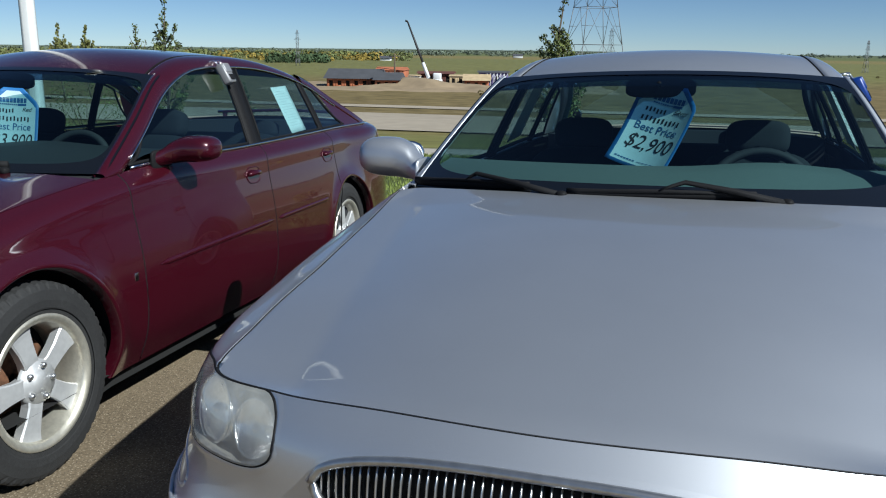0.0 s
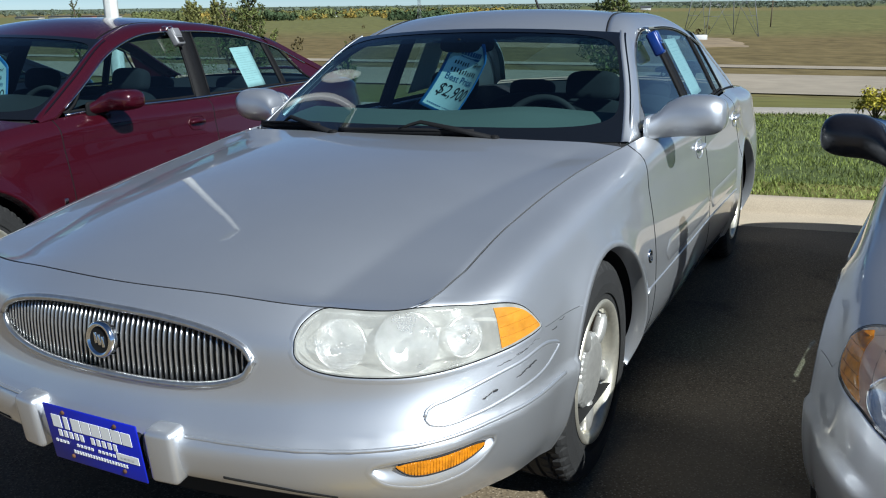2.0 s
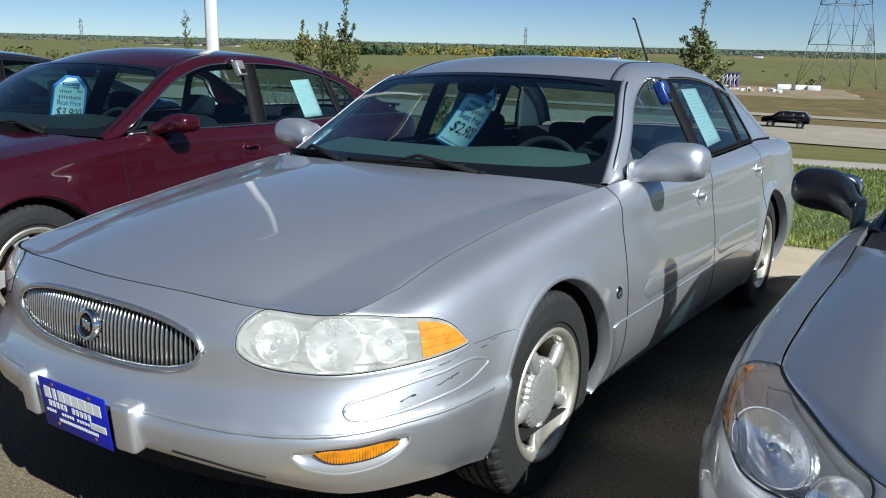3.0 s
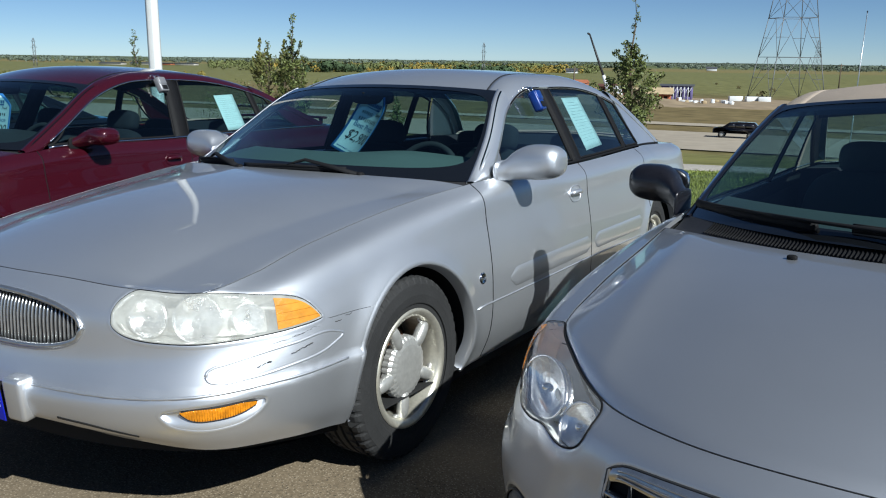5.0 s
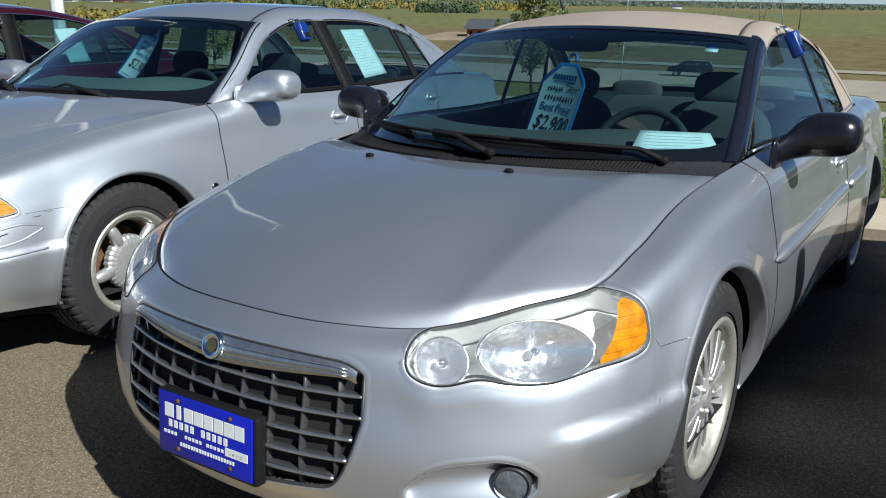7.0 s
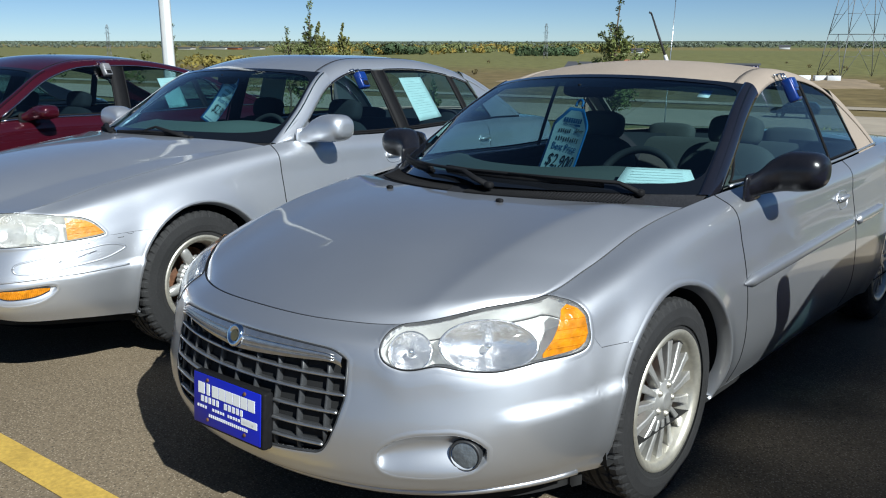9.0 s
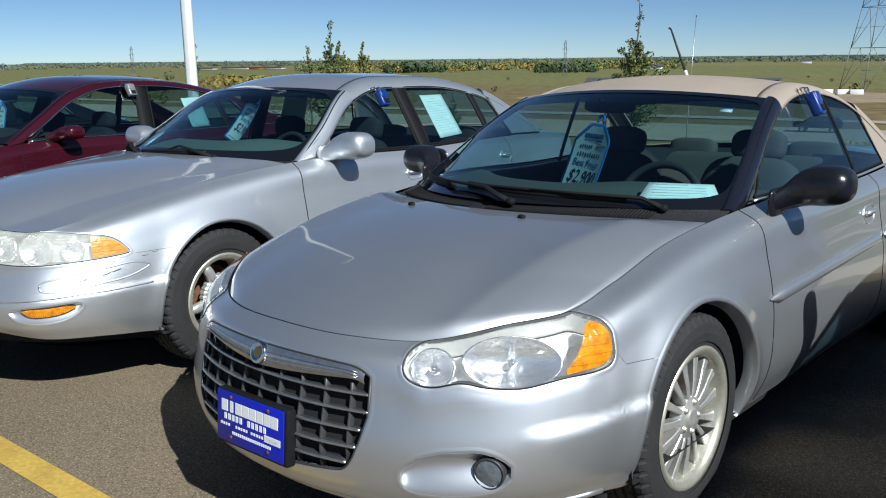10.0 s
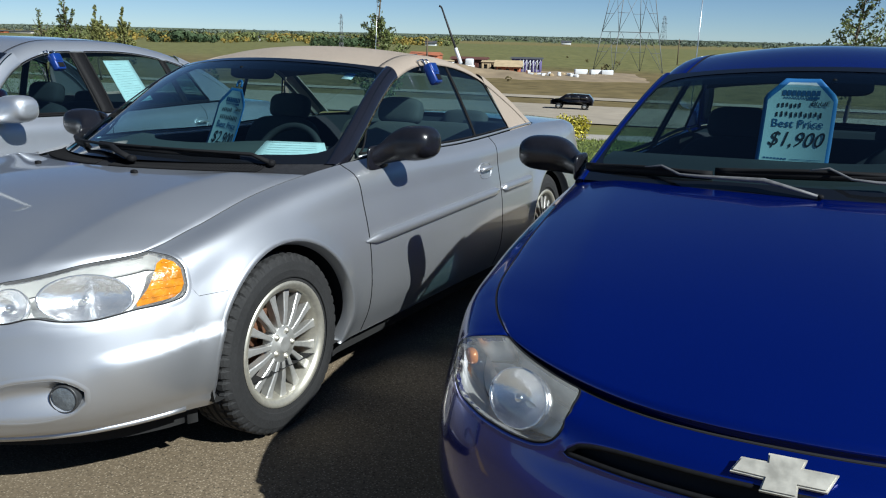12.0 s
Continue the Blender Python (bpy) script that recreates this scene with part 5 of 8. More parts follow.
def les_light(sh):
    return soft_band(sh, [(0.529, 0.676, 0.690), (0.531, 0.666, 0.704), (0.536, 0.658, 0.718), (0.550, 0.648, 0.736), (0.574, 0.636, 0.747), (0.60, 0.629, 0.80), (0.644, 0.623, 0.80), (0.758, 0.619, 0.80), (0.82, 0.619, 0.80), (0.84, 0.620, 0.754), (0.90, 0.621, 0.749), (0.949, 0.623, 0.745),
                 (1.076, 0.630, 0.731), (1.12, 0.634, 0.724), (1.147, 0.636, 0.715), (1.175, 0.638, 0.700), (1.20, 0.641, 0.675), (1.219, 0.644, 0.650)])


def les_grille(sh):
    w = 0.428
    return Band([(w * u, 0.648 - 0.076 * math.sqrt(max(0, 1 - abs(u) ** 4)), 0.648 + 0.079 * math.sqrt(max(0, 1 - abs(u) ** 2.5))) for u in np.linspace(-1, 1, 41)], False)


def les_marker(sh):
    return Band([(0.752, 0.432, 0.438), (0.772, 0.415, 0.443), (0.857, 0.407, 0.447), (0.93, 0.421, 0.452), (0.965, 0.437, 0.449)])


def les_fog(sh):
    """The scoop in which a marker lamp sits."""
    return Band([(0.700, 0.425, 0.432), (0.720, 0.404, 0.440), (0.775, 0.386, 0.448), (0.860, 0.383, 0.455), (0.930, 0.397, 0.459), (0.970, 0.420, 0.459), (0.990, 0.441, 0.453)])


def scoop(sh, band, depth, n=40, m=16, lean=0.0):
    """A smooth hollow in the skin, deepest under its upper edge and, with lean, towards the car's side."""
    a = band.a[0] + (band.a[-1] - band.a[0]) * (0.5 - 0.5 * np.cos(np.linspace(0, math.pi, n)))
    lo, hi = np.interp(a, band.a, band.lo), np.interp(a, band.a, band.hi)
    q = np.linspace(0, 1, m)[None]
    u = np.linspace(-1, 1, n)[:, None]
    zz = lo[:, None] + (hi - lo)[:, None] * q
    aa = np.repeat(a[:, None], m, 1)
    t = sh.t_of(aa, zz)
    d = depth * (1 + lean * u) * (1 - u ** 6) * np.sin(math.pi * np.clip(q, 0, 1) ** 1.6) ** 0.8
    P = sh.at(aa, t) - d[..., None] * sh.normal(aa, t)
    return P.reshape(-1, 3), grid_faces(n, m)


LES = dict(stations=LES_ST, wheelbase=2.85, R=0.338, arch_r=0.375, half=0.945, paint=SILVER, roof_paint=SILVER, pillar_paint=SILVER, pillar_r=0.021,
           aF=lambda sh: 0.832, folds=[([(0.0, 0.474), (0.22, 0.474), (0.6, 0.472), (0.95, 0.490), (1.74, 0.512)], 0.012, 0.009, 0.075)], bend=(0.64, 0.88, 0.3), ridge=-0.022, frit=(0.05, 0.10, 0.05, 7), cowl_side_y=0.50, cowl=(0.30, 0.990), hood_crown=0.058, seam_z=0.636,
           cuts=lambda sh: [les_light(sh), les_grille(sh), les_fog(sh)], doors=(0.54, 1.645, 2.60),
           house=dict(arch=[(0.60, 0.957), (0.835, 1.115), (1.135, 1.32), (1.36, 1.397), (1.75, 1.425), (2.25, 1.41), (2.66, 1.325), (2.95, 1.195), (3.20, 1.03)],
                      lean1=0.46, lean2=0.16, y_top=1.16, y_rear=2.62, bow=(0.31, 0.125), crown=0.028, inset=0.018, head=0.072,
                      panes=[(0.84, 0.88, 1.63, 1.60), (1.75, 1.72, 2.46, 2.40), (2.51, 2.45, 2.78, 2.62)], posts=[(1.70, 1.66, 0.10), (2.485, 2.425, 0.035)]),
           track=1.60, tyre_w=0.222, rim_r=0.205, style="bulge")
LES_POSE = parked(1.278, 1.787, 13.7)
les, sh, house, hood = build_car("sedan", LES_POSE, "silver full-size four-door sedan with hazed headlights and scraped bumper", LES)
lb = les_light(sh)
a0 = lb.a[0]
am = Band([r for r in np.c_[lb.a, lb.lo + 0.006, lb.hi - 0.009] if 1.045 < r[0] < 1.212], False)
for s in (1, -1):
    add_lamp(les, sh, lb, LENS_OLD, [(a0 + 0.095, 0.690, 0.054, 1), (a0 + 0.265, 0.688, 0.066, 1), (a0 + 0.445, 0.675, 0.044, 1)], am, AMBER_OLD, 0.07, s, "headlight", "wide headlight with yellowed, clouded lens and amber corner")
    fb = les_marker(sh)
    f = (lambda p: p) if s > 0 else flipped
    part("lamp_scoop", f(scoop(sh, les_fog(sh), 0.013)), SILVER, les)
    fl = part("marker_lamp", f(fb.patch(sh, -0.004)), AMBER, les, "amber marker lamp in the bumper")
    part("marker_rim", f(tube(thin_out([tuple(p) for p in fb.rim(sh, -0.005)], 0.005), 0.0024, 6, True)), RUBBER, fl)
    ribs = [tube(sh.on(np.full(4, v), np.linspace(np.interp(v, fb.a, fb.lo) + 0.002, np.interp(v, fb.a, fb.hi) - 0.002, 4), -0.0038), 0.0010, 4) for v in np.linspace(0.77, 0.945, 26)]
    part("lens_ribs", f(join(*ribs)), AMBER, fl)
gb = les_grille(sh)
gr = part("grille", gb.patch(sh, -0.045), BLACK, les, "black oval grille with thin chrome bars")
part("surround", tube(thin_out([tuple(p) for p in gb.rim(sh, 0.001)], 0.006), 0.0085, 10, True), DULLCHROME, gr, "dull chrome ring")
r0, r1 = gb.rim(sh, 0.0), gb.rim(sh, -0.045)
i0, i1 = np.linspace(0, len(r0) - 1, 120).astype(int), np.linspace(0, len(r1) - 1, 120).astype(int)
part("grille_wall", ([tuple(p) for p in r0[i0]] + [tuple(p) for p in r1[i1]], grid_faces(2, 120, True)), DULLCHROME, gr)
for k in np.linspace(gb.a[0] + 0.016, gb.a[-1] - 0.016, 52):
    lo, hi = np.interp(k, gb.a, gb.lo) + 0.004, np.interp(k, gb.a, gb.hi) - 0.004
    zz = np.linspace(lo, hi, 6)
    part("grille_bar", tube(sh.on(np.full(6, k), zz, -0.012), 0.0020, 6, False, 3.0, (0, -1, 0)), DULLCHROME, gr)
c = sh.on(0.0, 0.652, 0.0)
badge = part("badge", moved(lathe([(-0.02, 0.044), (0.006, 0.044), (0.010, 0.040), (0.010, 0.034), (0.004, 0.032), (0.004, 0.0001)], 40), facing(c, (0, -1, 0.12))), CHROME, gr, "round chrome badge with three small shields")
part("badge_face", moved(lathe([(0.005, 0.032), (0.0055, 0.0001)], 32), facing(c, (0, -1, 0.12))), BLACK, badge)
for k in (-0.012, 0.0, 0.012):
    part("shield", moved(solid_box(0.003, 0.009, 0.026, 0.001), facing(c, (0, -1, 0.12)) @ pose(0.006, k, -k * 0.3, 12)), CHROME, badge)
add_plate(les, sh.on(0.016, 0.424, 0.006), 7, 0, (0.29, 0.10, 0.02))
for s in (1, -1):
    V, F = solid_box(0.078, 0.06, 0.135, 0.014, 3)
    p = sh.on(0.218, 0.424, -0.012)
    part("bumper_guard", moved((V, F), pose(s * p[0], p[1], p[2], 6, 0, 6 * s)), SILVER, les)
A0 = sh.a_y(0, 0.3)
groove(les, sh, [(0.36, 0.388), (0.48, 0.378), (0.56, 0.364), (0.62, 0.352)], 0.006, CAVITY, -0.0035, "air_slot")
groove(les, sh, [(0.27, 0.4745), (0.45, 0.4735), (0.60, 0.473), (0.80, 0.482), (0.95, 0.491), (1.16, 0.4975), (1.30, 0.501)], 0.0046, SILVER, 0.0014, "bumper_step")
b0, b1 = 0.825, 1.30
bead = [(b0, 0.530), (b0 + 0.006, 0.518), (b0 + 0.028, 0.511), (b0 + 0.12, 0.514), (b0 + 0.25, 0.528), (b1 - 0.05, 0.556), (b1, 0.578), (b1 - 0.04, 0.594), (b0 + 0.28, 0.590), (b0 + 0.06, 0.558), (b0 + 0.018, 0.549), (b0 + 0.004, 0.541), (b0, 0.530)]
groove(les, sh, bead, 0.0060, SILVER, -0.0032, "bumper_bead")
for q0, q1, r, o in (((b0 + 0.16, 0.545), (b0 + 0.185, 0.549), 0.004, 0.004), ((b0 + 0.22, 0.600), (b0 + 0.31, 0.609), 0.0028, 0.0), ((b0 + 0.29, 0.612), (b0 + 0.37, 0.619), 0.0024, 0.0), ((b1 - 0.02, 0.622), (b1 + 0.04, 0.628), 0.003, 0.0), ((b0 + 0.27, 0.566), (b0 + 0.33, 0.574), 0.0025, 0.005)):
    rs = random.Random(int(q0[0] * 1000))
    ks = np.linspace(0, 1, 9)
    for k in range(3):
        sub = [(q0[0] + (q1[0] - q0[0]) * v + 0.01 * k - 0.01, q0[1] + (q1[1] - q0[1]) * v + rs.uniform(-0.0022, 0.0022) + 0.003 * (k - 1)) for v in ks[k * 2:k * 2 + 5]]
        groove(les, sh, sub, r * rs.uniform(0.22, 0.55), SCRAPE, o - 0.0008, "scrape", 1)
moulding(les, sh, sh.a_y(0.70), sh.a_y(1.64), 0.545, 0.560, 0.085, SILVER, 0.004)
moulding(les, sh, sh.a_y(1.69), sh.a_y(2.46), 0.561, 0.572, 0.085, SILVER, 0.004)
groove(les, sh, [(sh.a_y(0.40), 0.475), (sh.a_y(1.5), 0.485), (sh.a_y(2.45), 0.49)], 0.004, SILVER, 0.0, "body_line")
fbp = sh.on(sh.a_y(0.455), 0.592, 0.0)
for s in (1, -1):
    part("fender_badge", moved(lathe([(0, 0.024), (0.005, 0.022), (0.005, 0.017), (0.003, 0.016), (0.003, 0.0001)], 24), facing((s * fbp[0], fbp[1], fbp[2]), (s, 0, 0.1))), CHROME, les)
    add_door_handle(les, sh, sh.a_y(1.48), 0.832, SILVER, s)
    add_door_handle(les, sh, sh.a_y(2.53), 0.868, SILVER, s)
    add_mirror(les, 0.975, 0.845, 1.035, (0.135, 0.090, 0.074), SILVER, SILVER, s, (0.84, 0.80, 0.985))
    V = [tuple(house.side(np.array(y), np.array(z), 0.004)) for y, z in ((0.62, 0.965), (0.86, 0.965), (0.87, 1.11), (0.76, 1.06))]
    part("mirror_sail", thick(([Vector((s * v[0], v[1], v[2])) for v in V], [(0, 1, 2, 3)]), 0.006), SILVER, les)
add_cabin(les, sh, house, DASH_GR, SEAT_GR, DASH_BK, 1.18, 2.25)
add_wiper(les, house, (-0.275, -0.01), (-0.66, 0.075), ((-0.98, 0.03), (-0.42, 0.05)))
add_wiper(les, house, (0.50, -0.01), (0.16, 0.078), ((-0.26, 0.025), (0.40, 0.045)))
m = LES_POSE
hang_tag(m @ pose(0.0, 0.95, 1.15, -30, 12, -22), "$2,900", ("Silver",), 0.235, 0.34, 0.03)
lock_box(m @ pose(0.712, 1.42, 1.285, 0, -28, 4), LOCKBLUE, "blue key lock box hooked over the silver sedan's door window")
g = lambda y, z: m @ Vector(house.side(np.array(y), np.array(z), -0.013))
paper_sheet(g(1.90, 1.02), g(2.16, 1.04), g(2.10, 1.305), g(1.86, 1.30), "white window sheet taped inside the sedan's rear door glass")
g = lambda y, z: m @ Vector(house.side(np.array(y), np.array(z), -0.013) * np.array((-1, 1, 1)))
paper_sheet(g(2.16, 1.04), g(1.90, 1.02), g(1.86, 1.30), g(2.10, 1.305), "white window sheet taped inside the sedan's far rear door glass")


# ---- silver convertible ----
SEB_ST = [
    (0, -0.935, 0.20, 0.10, 0.36, 0.030, 0.52, 0.110, 0.668),
    (0.30, -0.897, 0.20, 0.10, 0.36, 0.030, 0.52, 0.110, 0.666),
    (0.53, -0.805, 0.20, 0.10, 0.37, 0.030, 0.52, 0.130, 0.668),
    (0.725, -0.65, 0.21, 0.09, 0.40, 0.030, 0.53, 0.150, 0.706),
    (0.850, -0.43, 0.22, 0.07, 0.45, 0.030, 0.58, 0.140, 0.732),
    (0.895, -0.20, 0.22, 0.06, 0.49, 0.030, 0.66, 0.160, 0.782),
    (0.912, 0.12, 0.22, 0.06, 0.53, 0.035, 0.72, 0.175, 0.850),
    (0.918, 0.52, 0.22, 0.06, 0.54, 0.035, 0.745, 0.150, 0.902),
    (0.920, 1.60, 0.22, 0.06, 0.54, 0.035, 0.775, 0.095, 0.918),
    (0.918, 2.69, 0.22, 0.06, 0.55, 0.040, 0.81, 0.12, 0.960),
    (0.825, 3.50, 0.24, 0.06, 0.55, 0.040, 0.82, 0.13, 0.95),
]
SEB_ST.append((0, 3.83, 0.26, 0.06, 0.55, 0.04, 0.82, 0.13, 0.94))


def seb_light(sh):
    return soft_band(sh, [(0.499, 0.618, 0.626), (0.5015, 0.608, 0.637), (0.506, 0.599, 0.646), (0.513, 0.591, 0.653), (0.525, 0.583, 0.660), (0.545, 0.576, 0.665), (0.58, 0.570, 0.80), (0.62, 0.577, 0.80), (0.666, 0.589, 0.80), (0.70, 0.580, 0.80), (0.738, 0.573, 0.80), (0.83, 0.568, 0.80), (0.90, 0.578, 0.80), (0.956, 0.587, 0.80),
                 (1.03, 0.590, 0.80), (1.06, 0.592, 0.728), (1.095, 0.597, 0.722), (1.110, 0.602, 0.717), (1.122, 0.612, 0.706), (1.129, 0.626, 0.694), (1.132, 0.644, 0.678)])


def seb_grille(sh):
    rows = []
    for u in np.linspace(-1, 1, 41):
        k = abs(u)
        lo = 0.305 + 0.03 * k * k + 0.15 * max(0, (k - 0.8) / 0.2) ** 2
        hi = 0.617 - 0.014 * k ** 3 - 0.02 * max(0, (k - 0.85) / 0.15) ** 2
        rows.append((0.408 * u, lo, hi))
    return Band(rows, False)


def seb_fog(sh):
    return Band([(0.503, 0.325, 0.345), (0.515, 0.305, 0.362), (0.545, 0.293, 0.385), (0.59, 0.289, 0.402), (0.66, 0.290, 0.411), (0.72, 0.298, 0.411), (0.765, 0.312, 0.395), (0.795, 0.340, 0.372)])


SEB = dict(stations=SEB_ST, wheelbase=2.69, R=0.325, arch_r=0.362, half=0.918, paint=SILVER_B, roof_paint=CANVAS, pillar_paint=GLOSSB, pillar_r=0.026, belt_trim=SILVER_B,
           aF=lambda sh: 1.05, folds=[([(0.80, 0.448), (1.04, 0.462), (1.2, 0.480), (1.74, 0.518)], 0.010, 0.014, 0.10), ([(0.46, 0.585), (0.50, 0.560), (0.58, 0.545), (0.67, 0.556), (0.75, 0.545), (0.86, 0.546), (0.98, 0.566), (1.10, 0.575)], 0.007, 0.030, 0.06), ([(0.0, 0.240), (0.8, 0.245), (1.5, 0.262)], 0.008, 0.012, 0.05)], bend=(0.56, 0.82, 0.3), ridge=0.020, axle=0.065, seal_r=0.0048, cowl_side_y=0.37, cowl=(0.045, 0.906), hood_crown=0.068, frit=(0.045, 0.07, 0.04, 12), seam_z=0.594,
           cuts=lambda sh: [seb_light(sh), seb_grille(sh), seb_fog(sh)], doors=(0.575, 1.905, None),
           house=dict(arch=[(0.575, 0.905), (0.815, 1.06), (1.05, 1.205), (1.215, 1.283), (1.43, 1.338), (1.72, 1.345), (2.02, 1.290), (2.33, 1.145), (2.63, 0.975)],
                      lean1=0.385, lean2=0.14, y_top=1.21, y_rear=2.13, bow=(0.445, 0.17), crown=0.042, inset=0.015,
                      panes=[(0.74, 0.84, 1.79, 1.74), (1.80, 1.75, 2.25, 2.11)], posts=[(1.795, 1.745, 0.005)]),
           track=1.57, tyre_w=0.208, rim_r=0.212, style="many")
SEB_POSE = parked(3.600, 1.110, 18.8)
seb, sh, house, hood = build_car("convertible", SEB_POSE, "silver two-door convertible with closed tan canvas top", SEB)
lb = seb_light(sh)
a0, L = lb.a[0], lb.a[-1] - lb.a[0]
am = Band([(0.962, 0.594, 0.604), (1.0, 0.597, 0.640), (1.03, 0.600, 0.680), (1.05, 0.602, 0.702), (1.08, 0.606, 0.712), (1.105, 0.618, 0.703), (1.119, 0.640, 0.684)], False)
for s in (1, -1):
    add_lamp(seb, sh, lb, LENS_CLR, [(a0 + 0.077, 0.622, 0.052, 1.08), (a0 + 0.312, 0.636, 0.066, 1.90)], am, AMBER, 0.07, s, "headlight", "two-lobed clear headlight with amber corner lens", LAMPBACK_L)
    f = (lambda p: p) if s > 0 else flipped
    fb = seb_fog(sh)
    fo = part("fog_lamp", f(scoop(sh, fb, 0.032, 48, 24, 0.45)), SILVER_B, seb, "recessed fog lamp in the bumper")
    p = sh.on(0.742, 0.351, -0.020)
    n = np.array([0.42, -1, 0])
    part("lamp_ring", f(moved(lathe([(-0.05, 0.043), (0.011, 0.043), (0.015, 0.041), (0.014, 0.038)], 32), facing(p, n))), GRILLEGREY, fo)
    part("lens", f(moved(lathe([(0.010, 0.036), (0.015, 0.018), (0.016, 0.0001)], 28), facing(p, n))), FOGGLASS, fo)
gb = seb_grille(sh)
gr = part("grille", gb.patch(sh, -0.075), CAVITY, seb, "black egg-crate grille with a chrome winged top bar")
r0, r1 = gb.rim(sh, 0.0), gb.rim(sh, -0.075)
i0, i1 = np.linspace(0, len(r0) - 1, 120).astype(int), np.linspace(0, len(r1) - 1, 120).astype(int)
part("grille_wall", ([tuple(p) for p in r0[i0]] + [tuple(p) for p in r1[i1]], grid_faces(2, 120, True)), BLACK, gr)
part("surround", tube(thin_out([tuple(p) for p in gb.rim(sh, -0.003)], 0.006), 0.0045, 8, True), GRILLEGREY, gr)
for z in (0.350, 0.397, 0.444, 0.491, 0.536):
    ok = [k for k in np.linspace(gb.a[0], gb.a[-1], 80) if np.interp(k, gb.a, gb.lo) < z - 0.004 and np.interp(k, gb.a, gb.hi) > z + 0.004]
    P = sh.on(np.array(ok), np.full(len(ok), z), -0.020)
    part("grille_bar", tube(P, 0.018, 8, False, 0.34, (0, 0.25, 1)), GRILLEGREY, gr)
    part("bar_edge", tube(sh.on(np.array(ok), np.full(len(ok), z), -0.002), 0.0046, 6), DULLCHROME, gr)
for k in np.linspace(-0.35, 0.35, 9):
    lo, hi = np.interp(k, gb.a, gb.lo), np.interp(k, gb.a, gb.hi) - 0.03
    part("grille_bar", tube(sh.on(np.full(6, k), np.linspace(lo, hi, 6), -0.019), 0.016, 8, False, 0.30, (1, 0, 0)), GRILLEGREY, gr)
wing = []
for g in (0, 0.25, 0.5, 0.75, 1.0):
    aa = np.linspace(-0.392, 0.392, 60)
    hi = np.interp(aa, gb.a, gb.hi) - 0.003
    wdt = 0.060 - 0.034 * (abs(aa) / 0.392) ** 1.3
    wing.append(sh.on(aa, hi - wdt * (1 - g), 0.002 + 0.006 * math.sin(math.pi * g)))
V = np.array(wing).transpose(1, 0, 2).reshape(-1, 3)
wg = part("winged_bar", ([tuple(p) for p in V], grid_faces(60, 5)), DULLCHROME, gr, "chrome winged bar")
for g in (0.25, 0.5, 0.75):
    aa = np.linspace(-0.37, 0.37, 40)
    hi = np.interp(aa, gb.a, gb.hi) - 0.003
    wdt = 0.060 - 0.034 * (abs(aa) / 0.392) ** 1.3
    part("wing_rib", tube(sh.on(aa, hi - wdt * (1 - g), 0.009), 0.0022, 5), DULLCHROME, wg)
c = sh.on(0.0, 0.588, 0.004)
badge = part("badge", moved(lathe([(-0.01, 0.033), (0.010, 0.033), (0.014, 0.029), (0.012, 0.022), (0.010, 0.020), (0.010, 0.0001)], 36), facing(c, (0, -1, 0.35))), CHROME, gr, "round chrome and gold badge")
part("badge_face", moved(lathe([(0.0105, 0.018), (0.012, 0.0001)], 8), facing(c, (0, -1, 0.35))), mat("old_gold", (0.22, 0.18, 0.09), 0.35, 0.8), badge)
add_plate(seb, sh.on(0.014, 0.388, 0.024), -4, 2, (0.325, 0.165, 0.035))
A0 = sh.a_y(0.065, 0.3)
groove(seb, sh, [(-(A0 - 0.45), 0.235), (-0.6, 0.215), (0.6, 0.215), (A0 - 0.45, 0.235)], 0.010, SILVER_B, 0.0, "bumper_lip", 1)
moulding(seb, sh, sh.a_y(0.545), sh.a_y(1.890), 0.612, 0.655, 0.045, SILVER_B, 0.020)
moulding(seb, sh, sh.a_y(1.920), sh.a_y(2.33), 0.656, 0.670, 0.045, SILVER_B, 0.020)
for s in (1, -1):
    add_door_handle(seb, sh, sh.a_y(1.74), 0.772, SILVER_B, s)
    add_mirror(seb, 0.950, 0.83, 0.985, (0.122, 0.088, 0.070), MIRRORB, MIRRORB, s, (0.835, 0.755, 0.925))
add_cabin(seb, sh, house, DASH_TN, SEAT_TN, DASH_BK, 1.30, 2.10, 0.27, True, 0.035)
add_wiper(seb, house, (0.16, -0.03), (-0.03, 0.045), ((-0.97, 0.085), (-0.34, 0.065)))
add_wiper(seb, house, (0.775, -0.03), (0.69, 0.025), ((-0.21, 0.080), (0.62, 0.05)))
for x in (-0.26, 0.26):
    p = hood_z(hood, x, -0.005)
    part("washer_nozzle", moved(superell(0.014, 0.010, 0.008, 0.7, 0.7, 8, 12), pose(x, p[1], p[2] + 0.004)), BLACK, seb)
W = np.array(house.screen(True, 28, 33)[0]).reshape(28, 33, 3)
H = np.array(hood[0][:44 * 81]).reshape(44, 81, 3)[-1]
slats = []
for k in np.linspace(-0.80, 0.80, 110):
    if abs(k + 0.02) < 0.05 or abs(k - 0.80) < 0.03:
        continue
    a = Vector([np.interp(k, np.linspace(-1, 1, 81), H[:, c]) for c in range(3)])
    b = Vector([np.interp(k, np.linspace(-1, 1, 33), W[2][:, c]) for c in range(3)])
    slats.append(tube([a.lerp(b, q) + Vector((0, 0, -0.006 - 0.016 * math.sin(math.pi * q))) for q in (0.28, 0.5, 0.72)], 0.0032, 4))
vent = part("cowl_vent", join(*slats), BLACK, seb, "black slatted air vent below the windscreen")
vent["kind"] = "stuff"
add_antenna(seb, -0.735, 3.27, 0.945, 1.82, 0.02)
m = SEB_POSE
